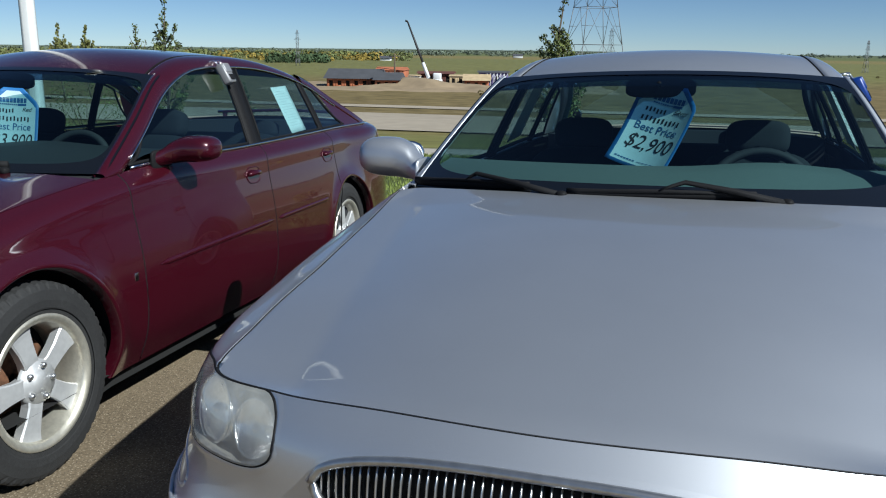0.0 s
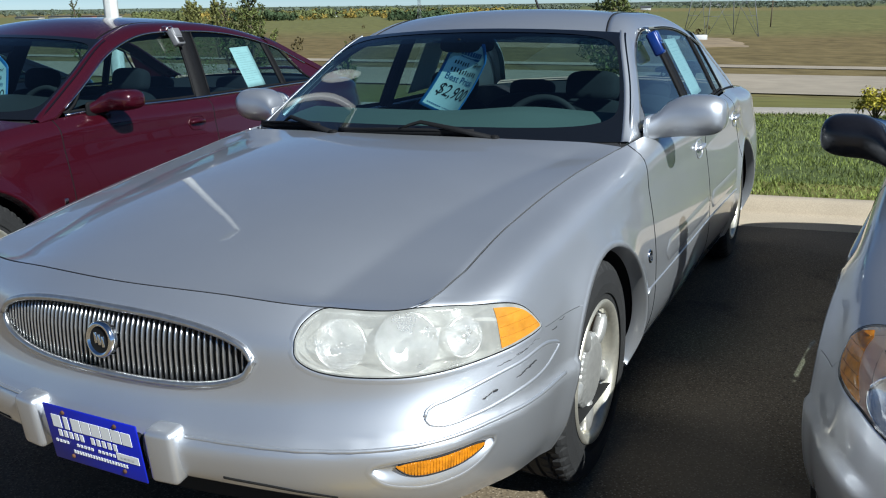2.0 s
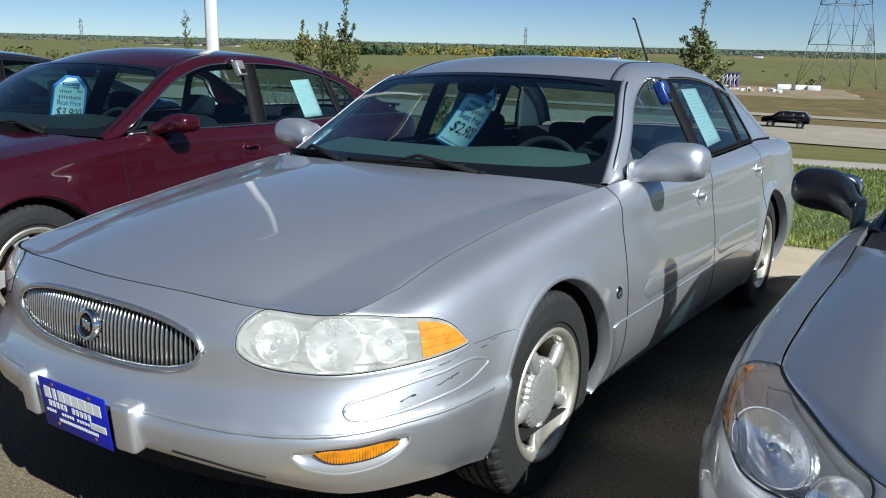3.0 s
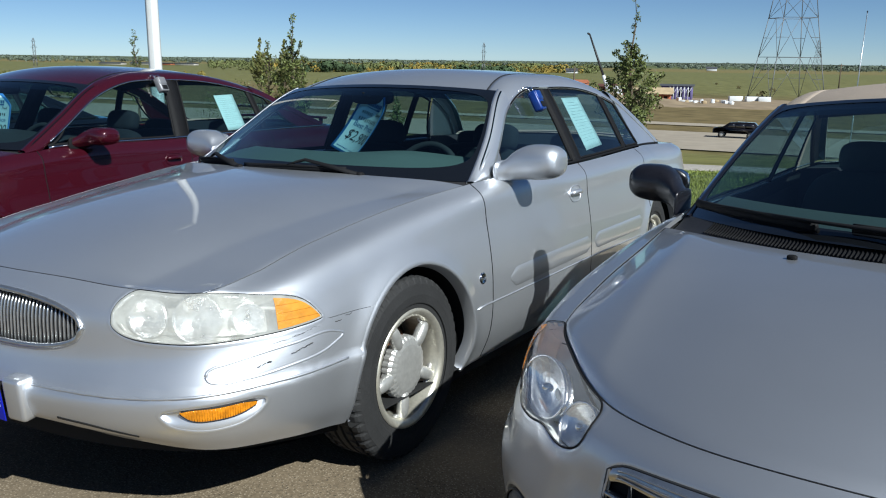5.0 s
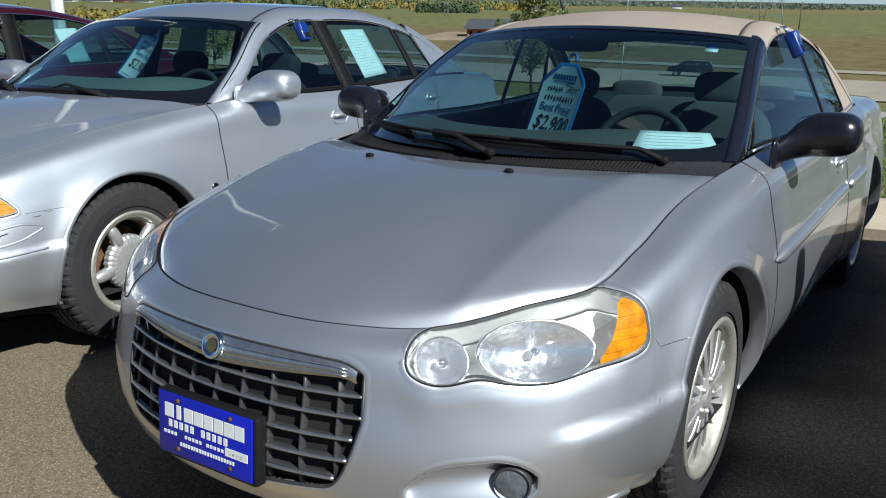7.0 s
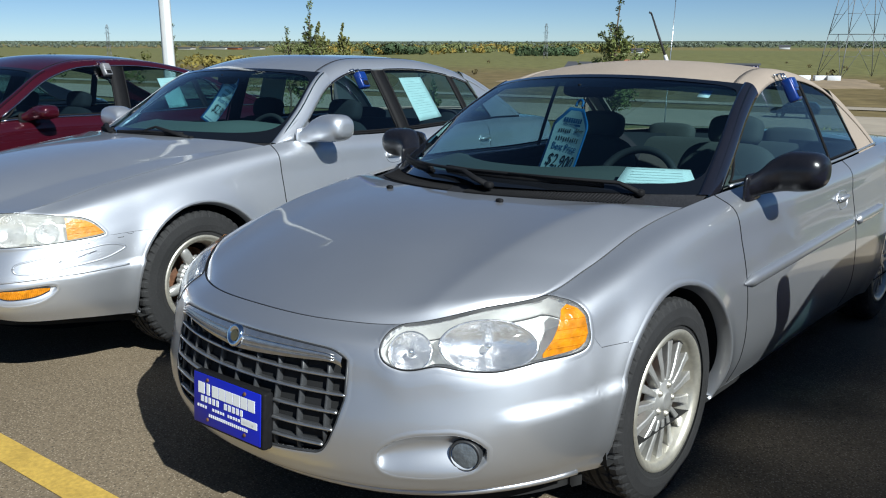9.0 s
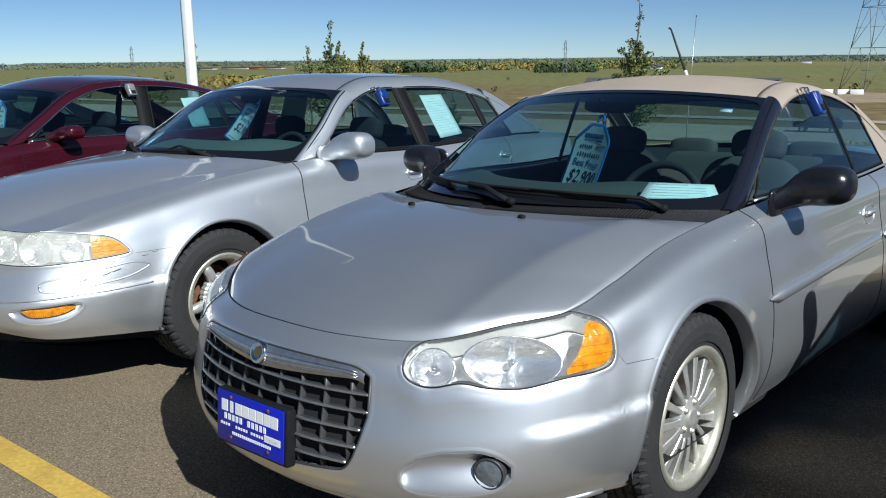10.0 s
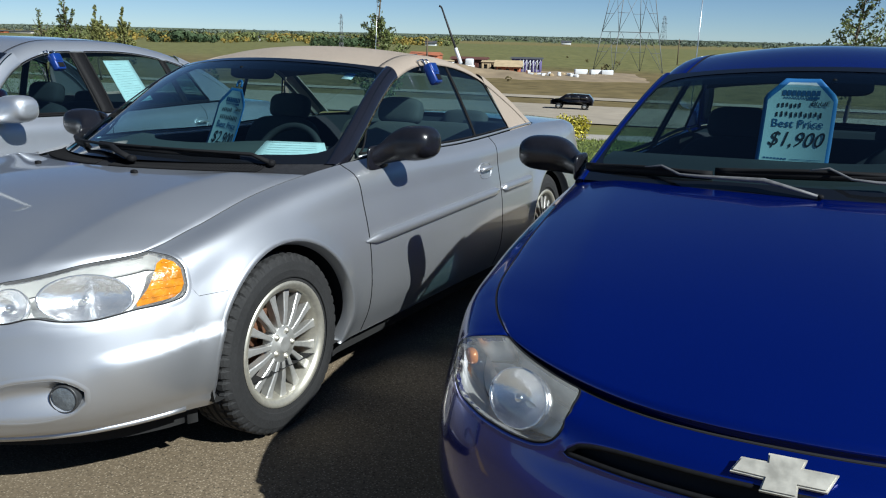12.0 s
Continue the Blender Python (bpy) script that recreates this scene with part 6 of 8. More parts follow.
hang_tag(m @ pose(0.025, 0.775, 1.022, -20, 3, -20), "$2,900", ("Silver",), 0.235, 0.34, 0.01)
lock_box(m @ pose(0.705, 1.49, 1.258, 0, -27, 4), LOCKBLUE, "blue key lock box hooked over the convertible's door window")
W = np.array(house.screen(True, 28, 33)[0]).reshape(28, 33, 3)
q = [Vector(W[i][j]) + Vector((0, 0.03, -0.02)) for i, j in ((2, 26), (2, 31), (6, 30), (6, 26))]
paper_sheet(*[m @ v for v in q], "white inspection notice lying on the convertible's dashboard", 6)
q = [Vector(W[i][j]) + Vector((0, 0.012, -0.006)) for i, j in ((22, 28), (22, 29), (24, 29), (24, 28))]
st = part("window_sticker", thick(([m @ v for v in q], [(0, 1, 2, 3)]), 0.001), WHITE, None)
tagged(st, "small white sticker in the convertible's windscreen corner", "sticker")


# ---- blue compact car ----
CAV_ST = [
    (0, -0.985, 0.22, 0.10, 0.44, 0.030, 0.56, 0.120, 0.668),
    (0.30, -0.950, 0.22, 0.10, 0.44, 0.030, 0.56, 0.120, 0.672),
    (0.54, -0.850, 0.22, 0.09, 0.45, 0.030, 0.57, 0.130, 0.690),
    (0.72, -0.70, 0.22, 0.08, 0.46, 0.030, 0.59, 0.140, 0.715),
    (0.815, -0.48, 0.22, 0.07, 0.49, 0.028, 0.63, 0.120, 0.745),
    (0.845, -0.20, 0.22, 0.06, 0.52, 0.030, 0.69, 0.110, 0.800),
    (0.855, 0.15, 0.22, 0.06, 0.54, 0.035, 0.75, 0.105, 0.868),
    (0.858, 0.55, 0.22, 0.06, 0.55, 0.035, 0.79, 0.090, 0.925),
    (0.858, 1.60, 0.22, 0.06, 0.55, 0.035, 0.81, 0.090, 0.94),
    (0.850, 2.60, 0.22, 0.06, 0.56, 0.040, 0.83, 0.11, 0.965),
    (0.760, 3.30, 0.24, 0.06, 0.56, 0.040, 0.83, 0.13, 0.965),
]
CAV_ST.append((0, 3.55, 0.26, 0.06, 0.56, 0.04, 0.83, 0.13, 0.965))


def cav_light(sh):
    return soft_band(sh, [(0.420, 0.628, 0.655), (0.432, 0.606, 0.672), (0.450, 0.594, 0.80), (0.48, 0.584, 0.80), (0.55, 0.578, 0.80), (0.65, 0.578, 0.80), (0.735, 0.585, 0.80), (0.76, 0.588, 0.712), (0.82, 0.600, 0.700), (0.86, 0.612, 0.688), (0.885, 0.628, 0.668), (0.895, 0.645, 0.655)])


def cav_slot(sh):
    return Band([(0.40 * u, 0.590, 0.590 + 0.034 * math.sqrt(max(0, 1 - abs(u) ** 6)) + 0.001) for u in np.linspace(-1, 1, 31)], False)


CAV = dict(stations=CAV_ST, wheelbase=2.644, R=0.315, arch_r=0.35, half=0.858, paint=BLUE, roof_paint=BLUE, pillar_paint=BLUE, pillar_r=0.021,
           aF=lambda sh: 0.748, cowl_side_y=0.45, cowl=(0.26, 0.955), hood_crown=0.040, seam_z=0.648, hood_gap=0.032,
           cuts=lambda sh: [cav_light(sh), cav_slot(sh)], doors=(0.60, 1.80, None),
           house=dict(arch=[(0.46, 0.925), (0.74, 1.09), (1.02, 1.255), (1.22, 1.33), (1.6, 1.36), (2.05, 1.33), (2.42, 1.23), (2.80, 1.06), (3.0, 0.97)],
                      lean1=0.44, lean2=0.14, y_top=1.06, y_rear=2.42, bow=(0.24, 0.10), crown=0.04,
                      panes=[(0.72, 0.78, 1.70, 1.68), (1.76, 1.74, 2.5, 2.38)], posts=[(1.73, 1.71, 0.05)]),
           track=1.46, tyre_w=0.195, rim_r=0.20, style="five")
CAV_POSE = parked(6.041, 0.402, 17.0)
cav, sh, house, hood = build_car("compact_car", CAV_POSE, "dark metallic blue compact car with unpainted mirrors", CAV)
lb = cav_light(sh)
a0, L = lb.a[0], lb.a[-1] - lb.a[0]
for s in (1, -1):
    lp = add_lamp(cav, sh, lb, LENS_CAV, [(a0 + 0.17, 0.640, 0.058, 1.35)], None, None, 0.07, s, "headlight", "teardrop headlight with clouded lens")
    p = sh.on(a0 + 0.85 * L, 0.662, -0.02)
    f = (lambda q: q) if s > 0 else flipped
    part("amber_reflector", f(moved(superell(0.012, 0.022, 0.016, 0.6, 0.6, 8, 12), facing(p, (0.8, -0.6, 0)))), AMBER_PALE, lp)
    add_mirror(cav, 0.945, 0.69, 0.985, (0.105, 0.08, 0.064), MIRRORB, MIRRORB, s, (0.80, 0.64, 0.95))
    add_door_handle(cav, sh, sh.a_y(1.60), 0.80, BLUE, s)
sb = cav_slot(sh)
sl = part("grille_slot", sb.patch(sh, -0.05), CAVITY, cav, "narrow dark slot below the nose")
part("slot_wall", (lambda a, b: ([tuple(p) for p in a] + [tuple(p) for p in b], grid_faces(2, 100, True)))(sb.rim(sh, 0.0)[np.linspace(0, len(sb.rim(sh, 0.0)) - 1, 100).astype(int)],
     sb.rim(sh, -0.05)[np.linspace(0, len(sb.rim(sh, -0.05)) - 1, 100).astype(int)]), BLACK, sl)
part("slot_seal", tube(thin_out([tuple(p) for p in sb.rim(sh, 0.0)], 0.006), 0.005, 6, True), BLACK, sl)
c = sh.on(-0.003, 0.644, 0.004)
V, F = [], []
O = [(-0.088, -0.010), (-0.072, 0.018), (-0.028, 0.018), (-0.028, 0.033), (0.036, 0.033), (0.031, 0.018), (0.088, 0.018), (0.072, -0.014), (0.026, -0.014), (0.026, -0.033), (-0.036, -0.033), (-0.031, -0.012)]
bm = bmesh.new()
fc = bm.faces.new([bm.verts.new((x, 0, z)) for x, z in O])
ex = bmesh.ops.extrude_face_region(bm, geom=[fc])
bmesh.ops.translate(bm, verts=[v for v in ex["geom"] if isinstance(v, bmesh.types.BMVert)], vec=(0, -0.010, 0))
bmesh.ops.bevel(bm, geom=[e for e in bm.edges if all(v.co.y < -0.005 for v in e.verts)], offset=0.003, segments=2, affect="EDGES")
bmesh.ops.transform(bm, matrix=pose(c[0], c[1], c[2], -46) @ Matrix.Diagonal((0.93, 1, 1.02, 1)), verts=bm.verts)
bmesh.ops.recalc_face_normals(bm, faces=bm.faces)
part("badge", bm, mat("worn_chrome_badge", (0.58, 0.55, 0.47), 0.38, 0.4, 0, 35, 0.3), cav, "worn chrome badge with peeling gold")
add_cabin(cav, sh, house, DASH_BK, SEAT_BK, DASH_BK, 1.15, 2.0, 0.28)
add_wiper(cav, house, (0.0, 0.0), (-0.20, 0.045), ((-0.99, 0.095), (-0.41, 0.095)), 0.014, WIPERARM, ((-0.46, 0.046), (-0.53, 0.05), (-0.62, 0.10)))
add_wiper(cav, house, (0.64, 0.0), (0.44, 0.07), ((-0.40, 0.12), (0.28, 0.155)), 0.014, WIPERARM, ((0.18, 0.08), (0.10, 0.09), (0.02, 0.15)))
add_antenna(cav, -0.735, 2.62, 0.955, 1.80, 0.02)
m = CAV_POSE
hang_tag(m @ pose(-0.10, 0.80, 1.125, -14, 0, -8), "$1,900", ("BLUE",), 0.235, 0.30, 0.012, 0.3, False)


# ---- maroon sedan ----
IMP_ST = [
    (0, -1.00, 0.20, 0.10, 0.45, 0.030, 0.58, 0.10, 0.74),
    (0.35, -0.975, 0.20, 0.10, 0.45, 0.030, 0.58, 0.10, 0.745),
    (0.62, -0.90, 0.20, 0.09, 0.46, 0.030, 0.60, 0.10, 0.755),
    (0.80, -0.74, 0.21, 0.08, 0.48, 0.030, 0.62, 0.11, 0.78),
    (0.890, -0.50, 0.22, 0.07, 0.50, 0.028, 0.66, 0.12, 0.82),
    (0.920, -0.20, 0.22, 0.06, 0.54, 0.030, 0.72, 0.13, 0.87),
    (0.928, 0.15, 0.22, 0.06, 0.57, 0.035, 0.79, 0.12, 0.925),
    (0.930, 0.60, 0.22, 0.06, 0.58, 0.035, 0.83, 0.095, 0.975),
    (0.930, 1.60, 0.22, 0.06, 0.58, 0.035, 0.86, 0.085, 0.995),
    (0.930, 2.80, 0.22, 0.06, 0.59, 0.040, 0.88, 0.11, 1.02),
    (0.850, 3.70, 0.24, 0.06, 0.60, 0.040, 0.90, 0.13, 1.03),
]
IMP_ST.append((0, 4.0, 0.26, 0.06, 0.60, 0.04, 0.90, 0.13, 1.03))


def imp_light(sh):
    a0, e = sh.a_x(0.50, 0.66), sh.a_y(-0.56, 0.6)
    L = e - a0
    return soft_band(sh, [(a0, 0.62, 0.70), (a0 + 0.02, 0.605, 0.735), (a0 + 0.4 * L, 0.60, 0.765), (a0 + 0.8 * L, 0.62, 0.79), (e - 0.02, 0.65, 0.79), (e, 0.70, 0.75)])


IMP = dict(stations=IMP_ST, wheelbase=2.807, R=0.338, arch_r=0.375, half=0.93, paint=MAROON, roof_paint=MAROON, pillar_paint=MAROON, pillar_r=0.026,
           aF=lambda sh: sh.a_x(0.70, 0.75), cowl_side_y=0.45, cowl=(0.28, 0.995), hood_crown=0.03, seam_z=0.655,
           cuts=lambda sh: [imp_light(sh)], doors=(0.56, 1.72, 2.62), belt_trim=CHROME,
           house=dict(arch=[(0.50, 0.975), (0.80, 1.16), (1.10, 1.335), (1.34, 1.415), (1.75, 1.448), (2.25, 1.425), (2.70, 1.33), (3.05, 1.19), (3.40, 1.05)],
                      lean1=0.40, lean2=0.16, y_top=1.12, y_rear=2.62, bow=(0.22, 0.10), crown=0.04, head=0.058,
                      panes=[(0.64, 0.79, 1.625, 1.71), (1.765, 1.84, 2.57, 2.53), (2.625, 2.585, 3.02, 2.72)], posts=[(1.695, 1.775, 0.13), (2.597, 2.557, 0.045)]),
           track=1.60, tyre_w=0.225, rim_r=0.215, style="five")
IMP_POSE = parked(-1.444, 2.285, 9.7)
imp, sh, house, hood = build_car("sedan", IMP_POSE, "dark maroon four-door sedan with chrome window trim and alloy wheels", IMP)
lb = imp_light(sh)
for s in (1, -1):
    add_lamp(imp, sh, lb, LENS_CLR, [(lb.a[0] + 0.10, 0.67, 0.06, 1), (lb.a[0] + 0.25, 0.69, 0.06, 1)], None, None, 0.07, s)
    add_mirror(imp, 0.95, 0.90, 1.045, (0.125, 0.082, 0.054), MAROON, BLACK, s, (0.845, 0.84, 1.005))
    for y, z in ((1.55, 0.864), (2.50, 0.885)):
        add_door_handle(imp, sh, sh.a_y(y), z, MAROON, s)
    p = sh.on(sh.a_y(0.50), 0.585, 0.0)
    part("fender_badge", moved(solid_box(0.003, 0.022, 0.032, 0.001), pose(s * (p[0] + 0.001), p[1], p[2])), CHROME, imp)
    yy = np.linspace(0.66, 2.98, 50)
    e = house.side(yy, house.za(yy) - 0.056, 0.004)
    f = (lambda q: q) if s > 0 else flipped
    part("window_trim", f(tube(e, 0.0045, 6)), CHROME, imp)
moulding(imp, sh, sh.a_y(0.66), sh.a_y(1.69), 0.60, 0.615, 0.022, MAROON, 0.006)
moulding(imp, sh, sh.a_y(1.75), sh.a_y(2.42), 0.616, 0.630, 0.022, MAROON, 0.006)
yy = np.linspace(-0.55, 0.55, 20)
part("tail_spoiler", tube([(x, 3.86 - 0.10 * abs(x), 1.10 - 0.03 * abs(x)) for x in yy], 0.03, 8, False, 0.4), MAROON, imp)
for s in (-0.5, 0.5):
    part("spoiler_foot", tube([(s, 3.80, 1.02), (s, 3.81, 1.09)], 0.02, 8), MAROON, imp)
add_cabin(imp, sh, house, DASH_BK, SEAT_BK, DASH_BK, 1.15, 2.15, 0.32)
add_wiper(imp, house, (-0.06, -0.02), (-0.3, 0.06), ((-0.75, 0.05), (-0.05, 0.05)))
add_wiper(imp, house, (0.62, -0.02), (0.35, 0.07), ((-0.10, 0.06), (0.60, 0.05)))
m = IMP_POSE
hang_tag(m @ pose(0.20, 0.76, 1.135, -14, 4, 26), "$3,900", ("Red",), 0.21, 0.32, 0.02, 0.25, False)
lock_box(m @ pose(0.722, 1.64, 1.355, 0, -28, 4), LOCKGREY, "grey key lock box hooked over the maroon sedan's door window")
g = lambda y, z: m @ Vector(house.side(np.array(y), np.array(z), -0.013))
paper_sheet(g(2.18, 1.03), g(2.39, 1.04), g(2.37, 1.295), g(2.16, 1.285), "white window sheet taped inside the maroon sedan's rear glass")
g = lambda y, z: m @ Vector(house.side(np.array(y), np.array(z), -0.013) * np.array((-1, 1, 1)))
paper_sheet(g(1.52, 1.08), g(1.33, 1.07), g(1.26, 1.245), g(1.44, 1.275), "white window sheet taped inside the maroon sedan's far front glass")


# ---- black sedan at the end of the row ----
DARK = dict(IMP, paint=GLOSSB, roof_paint=GLOSSB, pillar_paint=GLOSSB, belt_trim=BLACK)
BLACK_POSE = parked(-4.17, 2.74, 8.5)
dark, sh, house, hood = build_car("sedan", BLACK_POSE, "black four-door sedan beside the maroon one", DARK)
lb = imp_light(sh)
for s in (1, -1):
    add_lamp(dark, sh, lb, LENS_CLR, [(lb.a[0] + 0.10, 0.67, 0.06, 1), (lb.a[0] + 0.25, 0.69, 0.06, 1)], None, None, 0.07, s)
    add_mirror(dark, 0.96, 0.90, 1.035, (0.135, 0.09, 0.060), GLOSSB, BLACK, s, (0.83, 0.84, 1.0))
add_cabin(dark, sh, house, DASH_BK, SEAT_BK, DASH_BK, 1.15, 2.15, 0.32)


# ---- ground ----
KERB = (Vector((3.088, 5.22)), Vector((0.9885, -0.151)))     # a point and the line's direction


def beyond(x, y):
    """Metres past the lot's edge."""
    d = KERB[1]
    return (Vector((x, y)) - KERB[0]).dot(Vector((-d.y, d.x)))


def land(x, y):
    """Height of the land past the kerb."""
    b = beyond(x, y)
    base = lot(x, y) + 0.11
    if b < 8.5:
        return base
    e = lot(x, y) - 0.0386 * (8.5 - b) + 0.11
    return float(np.interp(b, (8.5, 70, 100, 400, 1200, 4500), (e, -6.6, -7.0, -8.0, -9.0, -14.0)))


def asphalt_material():
    """Worn asphalt: pale stones in dark binder, dusty patches and oil stains."""
    m = mat("asphalt", (0.160, 0.126, 0.084), 0.92, 0, 0, 90, 0.26, 0, 0, 0.22, 0.6)
    nt = m.node_tree
    b = nt.nodes["Principled BSDF"]
    col = b.inputs["Base Color"].links[0].from_socket
    tc = nt.nodes.new("ShaderNodeTexCoord")

    def layer(tex, scale, lo, hi, out, color, src, amount=1.0):
        t = nt.nodes.new(tex)
        t.inputs["Scale"].default_value = scale
        nt.links.new(tc.outputs["Object"], t.inputs["Vector"])
        mr = nt.nodes.new("ShaderNodeMapRange")
        mr.inputs["From Min"].default_value, mr.inputs["From Max"].default_value = lo, hi
        mr.inputs["To Max"].default_value = amount
        nt.links.new(t.outputs[out], mr.inputs["Value"])
        mx = nt.nodes.new("ShaderNodeMix")
        mx.data_type = "RGBA"
        nt.links.new(mr.outputs[0], mx.inputs[0])
        nt.links.new(src, mx.inputs[6])
        mx.inputs[7].default_value = (*color, 1)
        return t, mx.outputs[2]
    v, col = layer("ShaderNodeTexVoronoi", 100, 0.36, 0.12, "Distance", (0.40, 0.335, 0.245), col, 0.85)
    v.inputs["Randomness"].default_value = 1.0
    w, col = layer("ShaderNodeTexVoronoi", 62, 0.26, 0.10, "Distance", (0.03, 0.027, 0.024), col, 0.8)
    n, col = layer("ShaderNodeTexNoise", 1.7, 0.60, 0.74, "Fac", (0.045, 0.040, 0.034), col, 0.7)
    n.inputs["Detail"].default_value = 6
    n, col = layer("ShaderNodeTexNoise", 0.9, 0.52, 0.66, "Fac", (0.23, 0.185, 0.13), col, 0.5)
    nt.links.new(col, b.inputs["Base Color"])
    bp = nt.nodes.new("ShaderNodeBump")
    bp.inputs["Strength"].default_value, bp.inputs["Distance"].default_value = 0.6, 0.0018
    nt.links.new(v.outputs["Distance"], bp.inputs["Height"])
    bp.invert = True
    nt.links.new(bp.outputs[0], b.inputs["Normal"])
    b.inputs["Specular IOR Level"].default_value = 0.15
    return m


ASPHALT = asphalt_material()
CONCRETE = mat("kerb_concrete", (0.42, 0.35, 0.26), 0.9, 0, 0, 120, 0.12, 0.3, 200, 0.12, 1.5)
GRASS = mat("grass_soil", (0.075, 0.100, 0.022), 0.95, 0, 0, 14, 0.35, 0.4, 60, 0.3, 1.2)
BLADE = mat("grass_blade", (0.150, 0.186, 0.036), 0.7, 0, 0, 6, 0.3, 0, 0, 0.35, 0.8, 0.5)
YELLOW = mat("line_paint", (0.50, 0.33, 0.06), 0.8, 0, 0, 60, 0.18, 0.3, 300, 0.15, 6)
GRAVEL = mat("gravel", (0.34, 0.31, 0.27), 0.95, 0, 0, 30, 0.35, 0.5, 40)
ROADM = mat("road_surface", (0.30, 0.255, 0.195), 0.95, 0, 0, 0.5, 0.1, 0, 0, 0.1, 0.03)


def edge_xy(u, b):
    d = KERB[1]
    p = KERB[0] + d * u + Vector((-d.y, d.x)) * b
    return p.x, p.y


def strip(name, u0, u1, bs, zf, material, label, category, nu=60, kind="structure"):
    V = []
    for b in bs:
        for k in range(nu + 1):
            x, y = edge_xy(u0 + (u1 - u0) * k / nu, b)
            V.append((x, y, zf(x, y, b)))
    ob = new(name, mesh_of(name, V, grid_faces(len(bs), nu + 1, flip=True)))
    ob.data.materials.append(material)
    return tagged(ob, label, category, kind=kind)


strip("pavement", -60, 60, (-60, -20, -8, -4, -2, -1, 0.0), lambda x, y, b: lot(x, y), ASPHALT, "dark grey worn asphalt of the car lot", "car lot", 120)
strip("kerb", -60, 60, (0.0, 0.02, 0.42, 0.44, 0.47, 0.50, 0.60, 0.62), lambda x, y, b: lot(x, y) + float(np.interp(b, (0, 0.02, 0.42, 0.44, 0.47, 0.50, 0.60, 0.62), (-0.02, 0.004, 0.006, 0.03, 0.10, 0.118, 0.12, 0.10))), CONCRETE, "tan concrete kerb and gutter", "kerb", 240)


def field_material():
    """Grass near by, dry and green fields further off, in bands that run across."""
    m = bpy.data.materials.new("fields")
    m.use_nodes = True
    nt = m.node_tree
    b = nt.nodes["Principled BSDF"]
    b.inputs["Roughness"].default_value = 0.95
    b.inputs["Specular IOR Level"].default_value = 0.1
    tc = nt.nodes.new("ShaderNodeTexCoord")
    sep = nt.nodes.new("ShaderNodeSeparateXYZ")
    nt.links.new(tc.outputs["Object"], sep.inputs[0])
    wob = nt.nodes.new("ShaderNodeTexNoise")
    wob.inputs["Scale"].default_value = 0.006
    nt.links.new(tc.outputs["Object"], wob.inputs["Vector"])
    lg = nt.nodes.new("ShaderNodeMath")
    lg.operation = "MULTIPLY_ADD"
    nt.links.new(wob.outputs["Fac"], lg.inputs[0])
    lg.inputs[1].default_value = 120
    nt.links.new(sep.outputs["Y"], lg.inputs[2])
    mr = nt.nodes.new("ShaderNodeMapRange")
    mr.inputs["From Min"].default_value, mr.inputs["From Max"].default_value = 0, 2400
    nt.links.new(lg.outputs[0], mr.inputs["Value"])
    rp = nt.nodes.new("ShaderNodeValToRGB")
    cr = rp.color_ramp
    stops = ((0.0, (0.150, 0.155, 0.045)), (0.045, (0.150, 0.140, 0.050)), (0.066, (0.145, 0.112, 0.052)), (0.11, (0.145, 0.112, 0.052)), (0.135, (0.142, 0.138, 0.054)), (0.34, (0.135, 0.138, 0.056)),
             (0.37, (0.175, 0.145, 0.06)), (0.48, (0.165, 0.145, 0.065)), (0.52, (0.105, 0.122, 0.050)), (1.0, (0.10, 0.118, 0.068)))
    cr.elements[0].position, cr.elements[0].color = stops[0][0], (*stops[0][1], 1)
    cr.elements[1].position, cr.elements[1].color = stops[-1][0], (*stops[-1][1], 1)
    for p, c in stops[1:-1]:
        e = cr.elements.new(p)
        e.color = (*c, 1)
    nt.links.new(mr.outputs[0], rp.inputs[0])
    n = nt.nodes.new("ShaderNodeTexNoise")
    n.inputs["Scale"].default_value, n.inputs["Detail"].default_value = 0.35, 8
    nt.links.new(tc.outputs["Object"], n.inputs["Vector"])
    m2 = nt.nodes.new("ShaderNodeMapRange")
    m2.inputs["From Min"].default_value, m2.inputs["From Max"].default_value = 0.3, 0.7
    m2.inputs["To Min"].default_value, m2.inputs["To Max"].default_value = 0.7, 1.3
    nt.links.new(n.outputs["Fac"], m2.inputs["Value"])
    mix = nt.nodes.new("ShaderNodeMix")
    mix.data_type, mix.blend_type = "RGBA", "MULTIPLY"
    mix.inputs[0].default_value = 1
    nt.links.new(rp.outputs[0], mix.inputs[6])
    nt.links.new(m2.outputs[0], mix.inputs[7])
    nt.links.new(mix.outputs[2], b.inputs["Base Color"])
    return m


FIELD = field_material()
bs = [0.61, 1.5, 3, 5, 7, 8.5, 12, 20, 35, 50, 70, 85, 100, 140, 200, 300, 450, 700, 1100, 1700, 2600, 4500]
V = []
for b in bs:
    sp = 60 + b * 1.6
    for k in range(61):
        x, y = edge_xy(-sp + 2 * sp * k / 60, b)
        V.append((x, y, land(x, y) + (0 if b < 300 else 2.0 * noise.noise((x * 0.003, y * 0.003, 0)))))
g = new("ground", mesh_of("ground", V, grid_faces(len(bs), 61, flip=True)))
g.data.materials.append(FIELD)
tagged(g, "grassy bank and open fields reaching the horizon", "ground", kind="structure")
strip("lawn", -60, 60, (0.615, 1.5, 3, 5, 7.2, 7.66), lambda x, y, b: land(x, y) + (0.006 if 0.7 < b < 7.6 else -0.02), GRASS, "short mown green lawn behind the kerb", "lawn", 120)
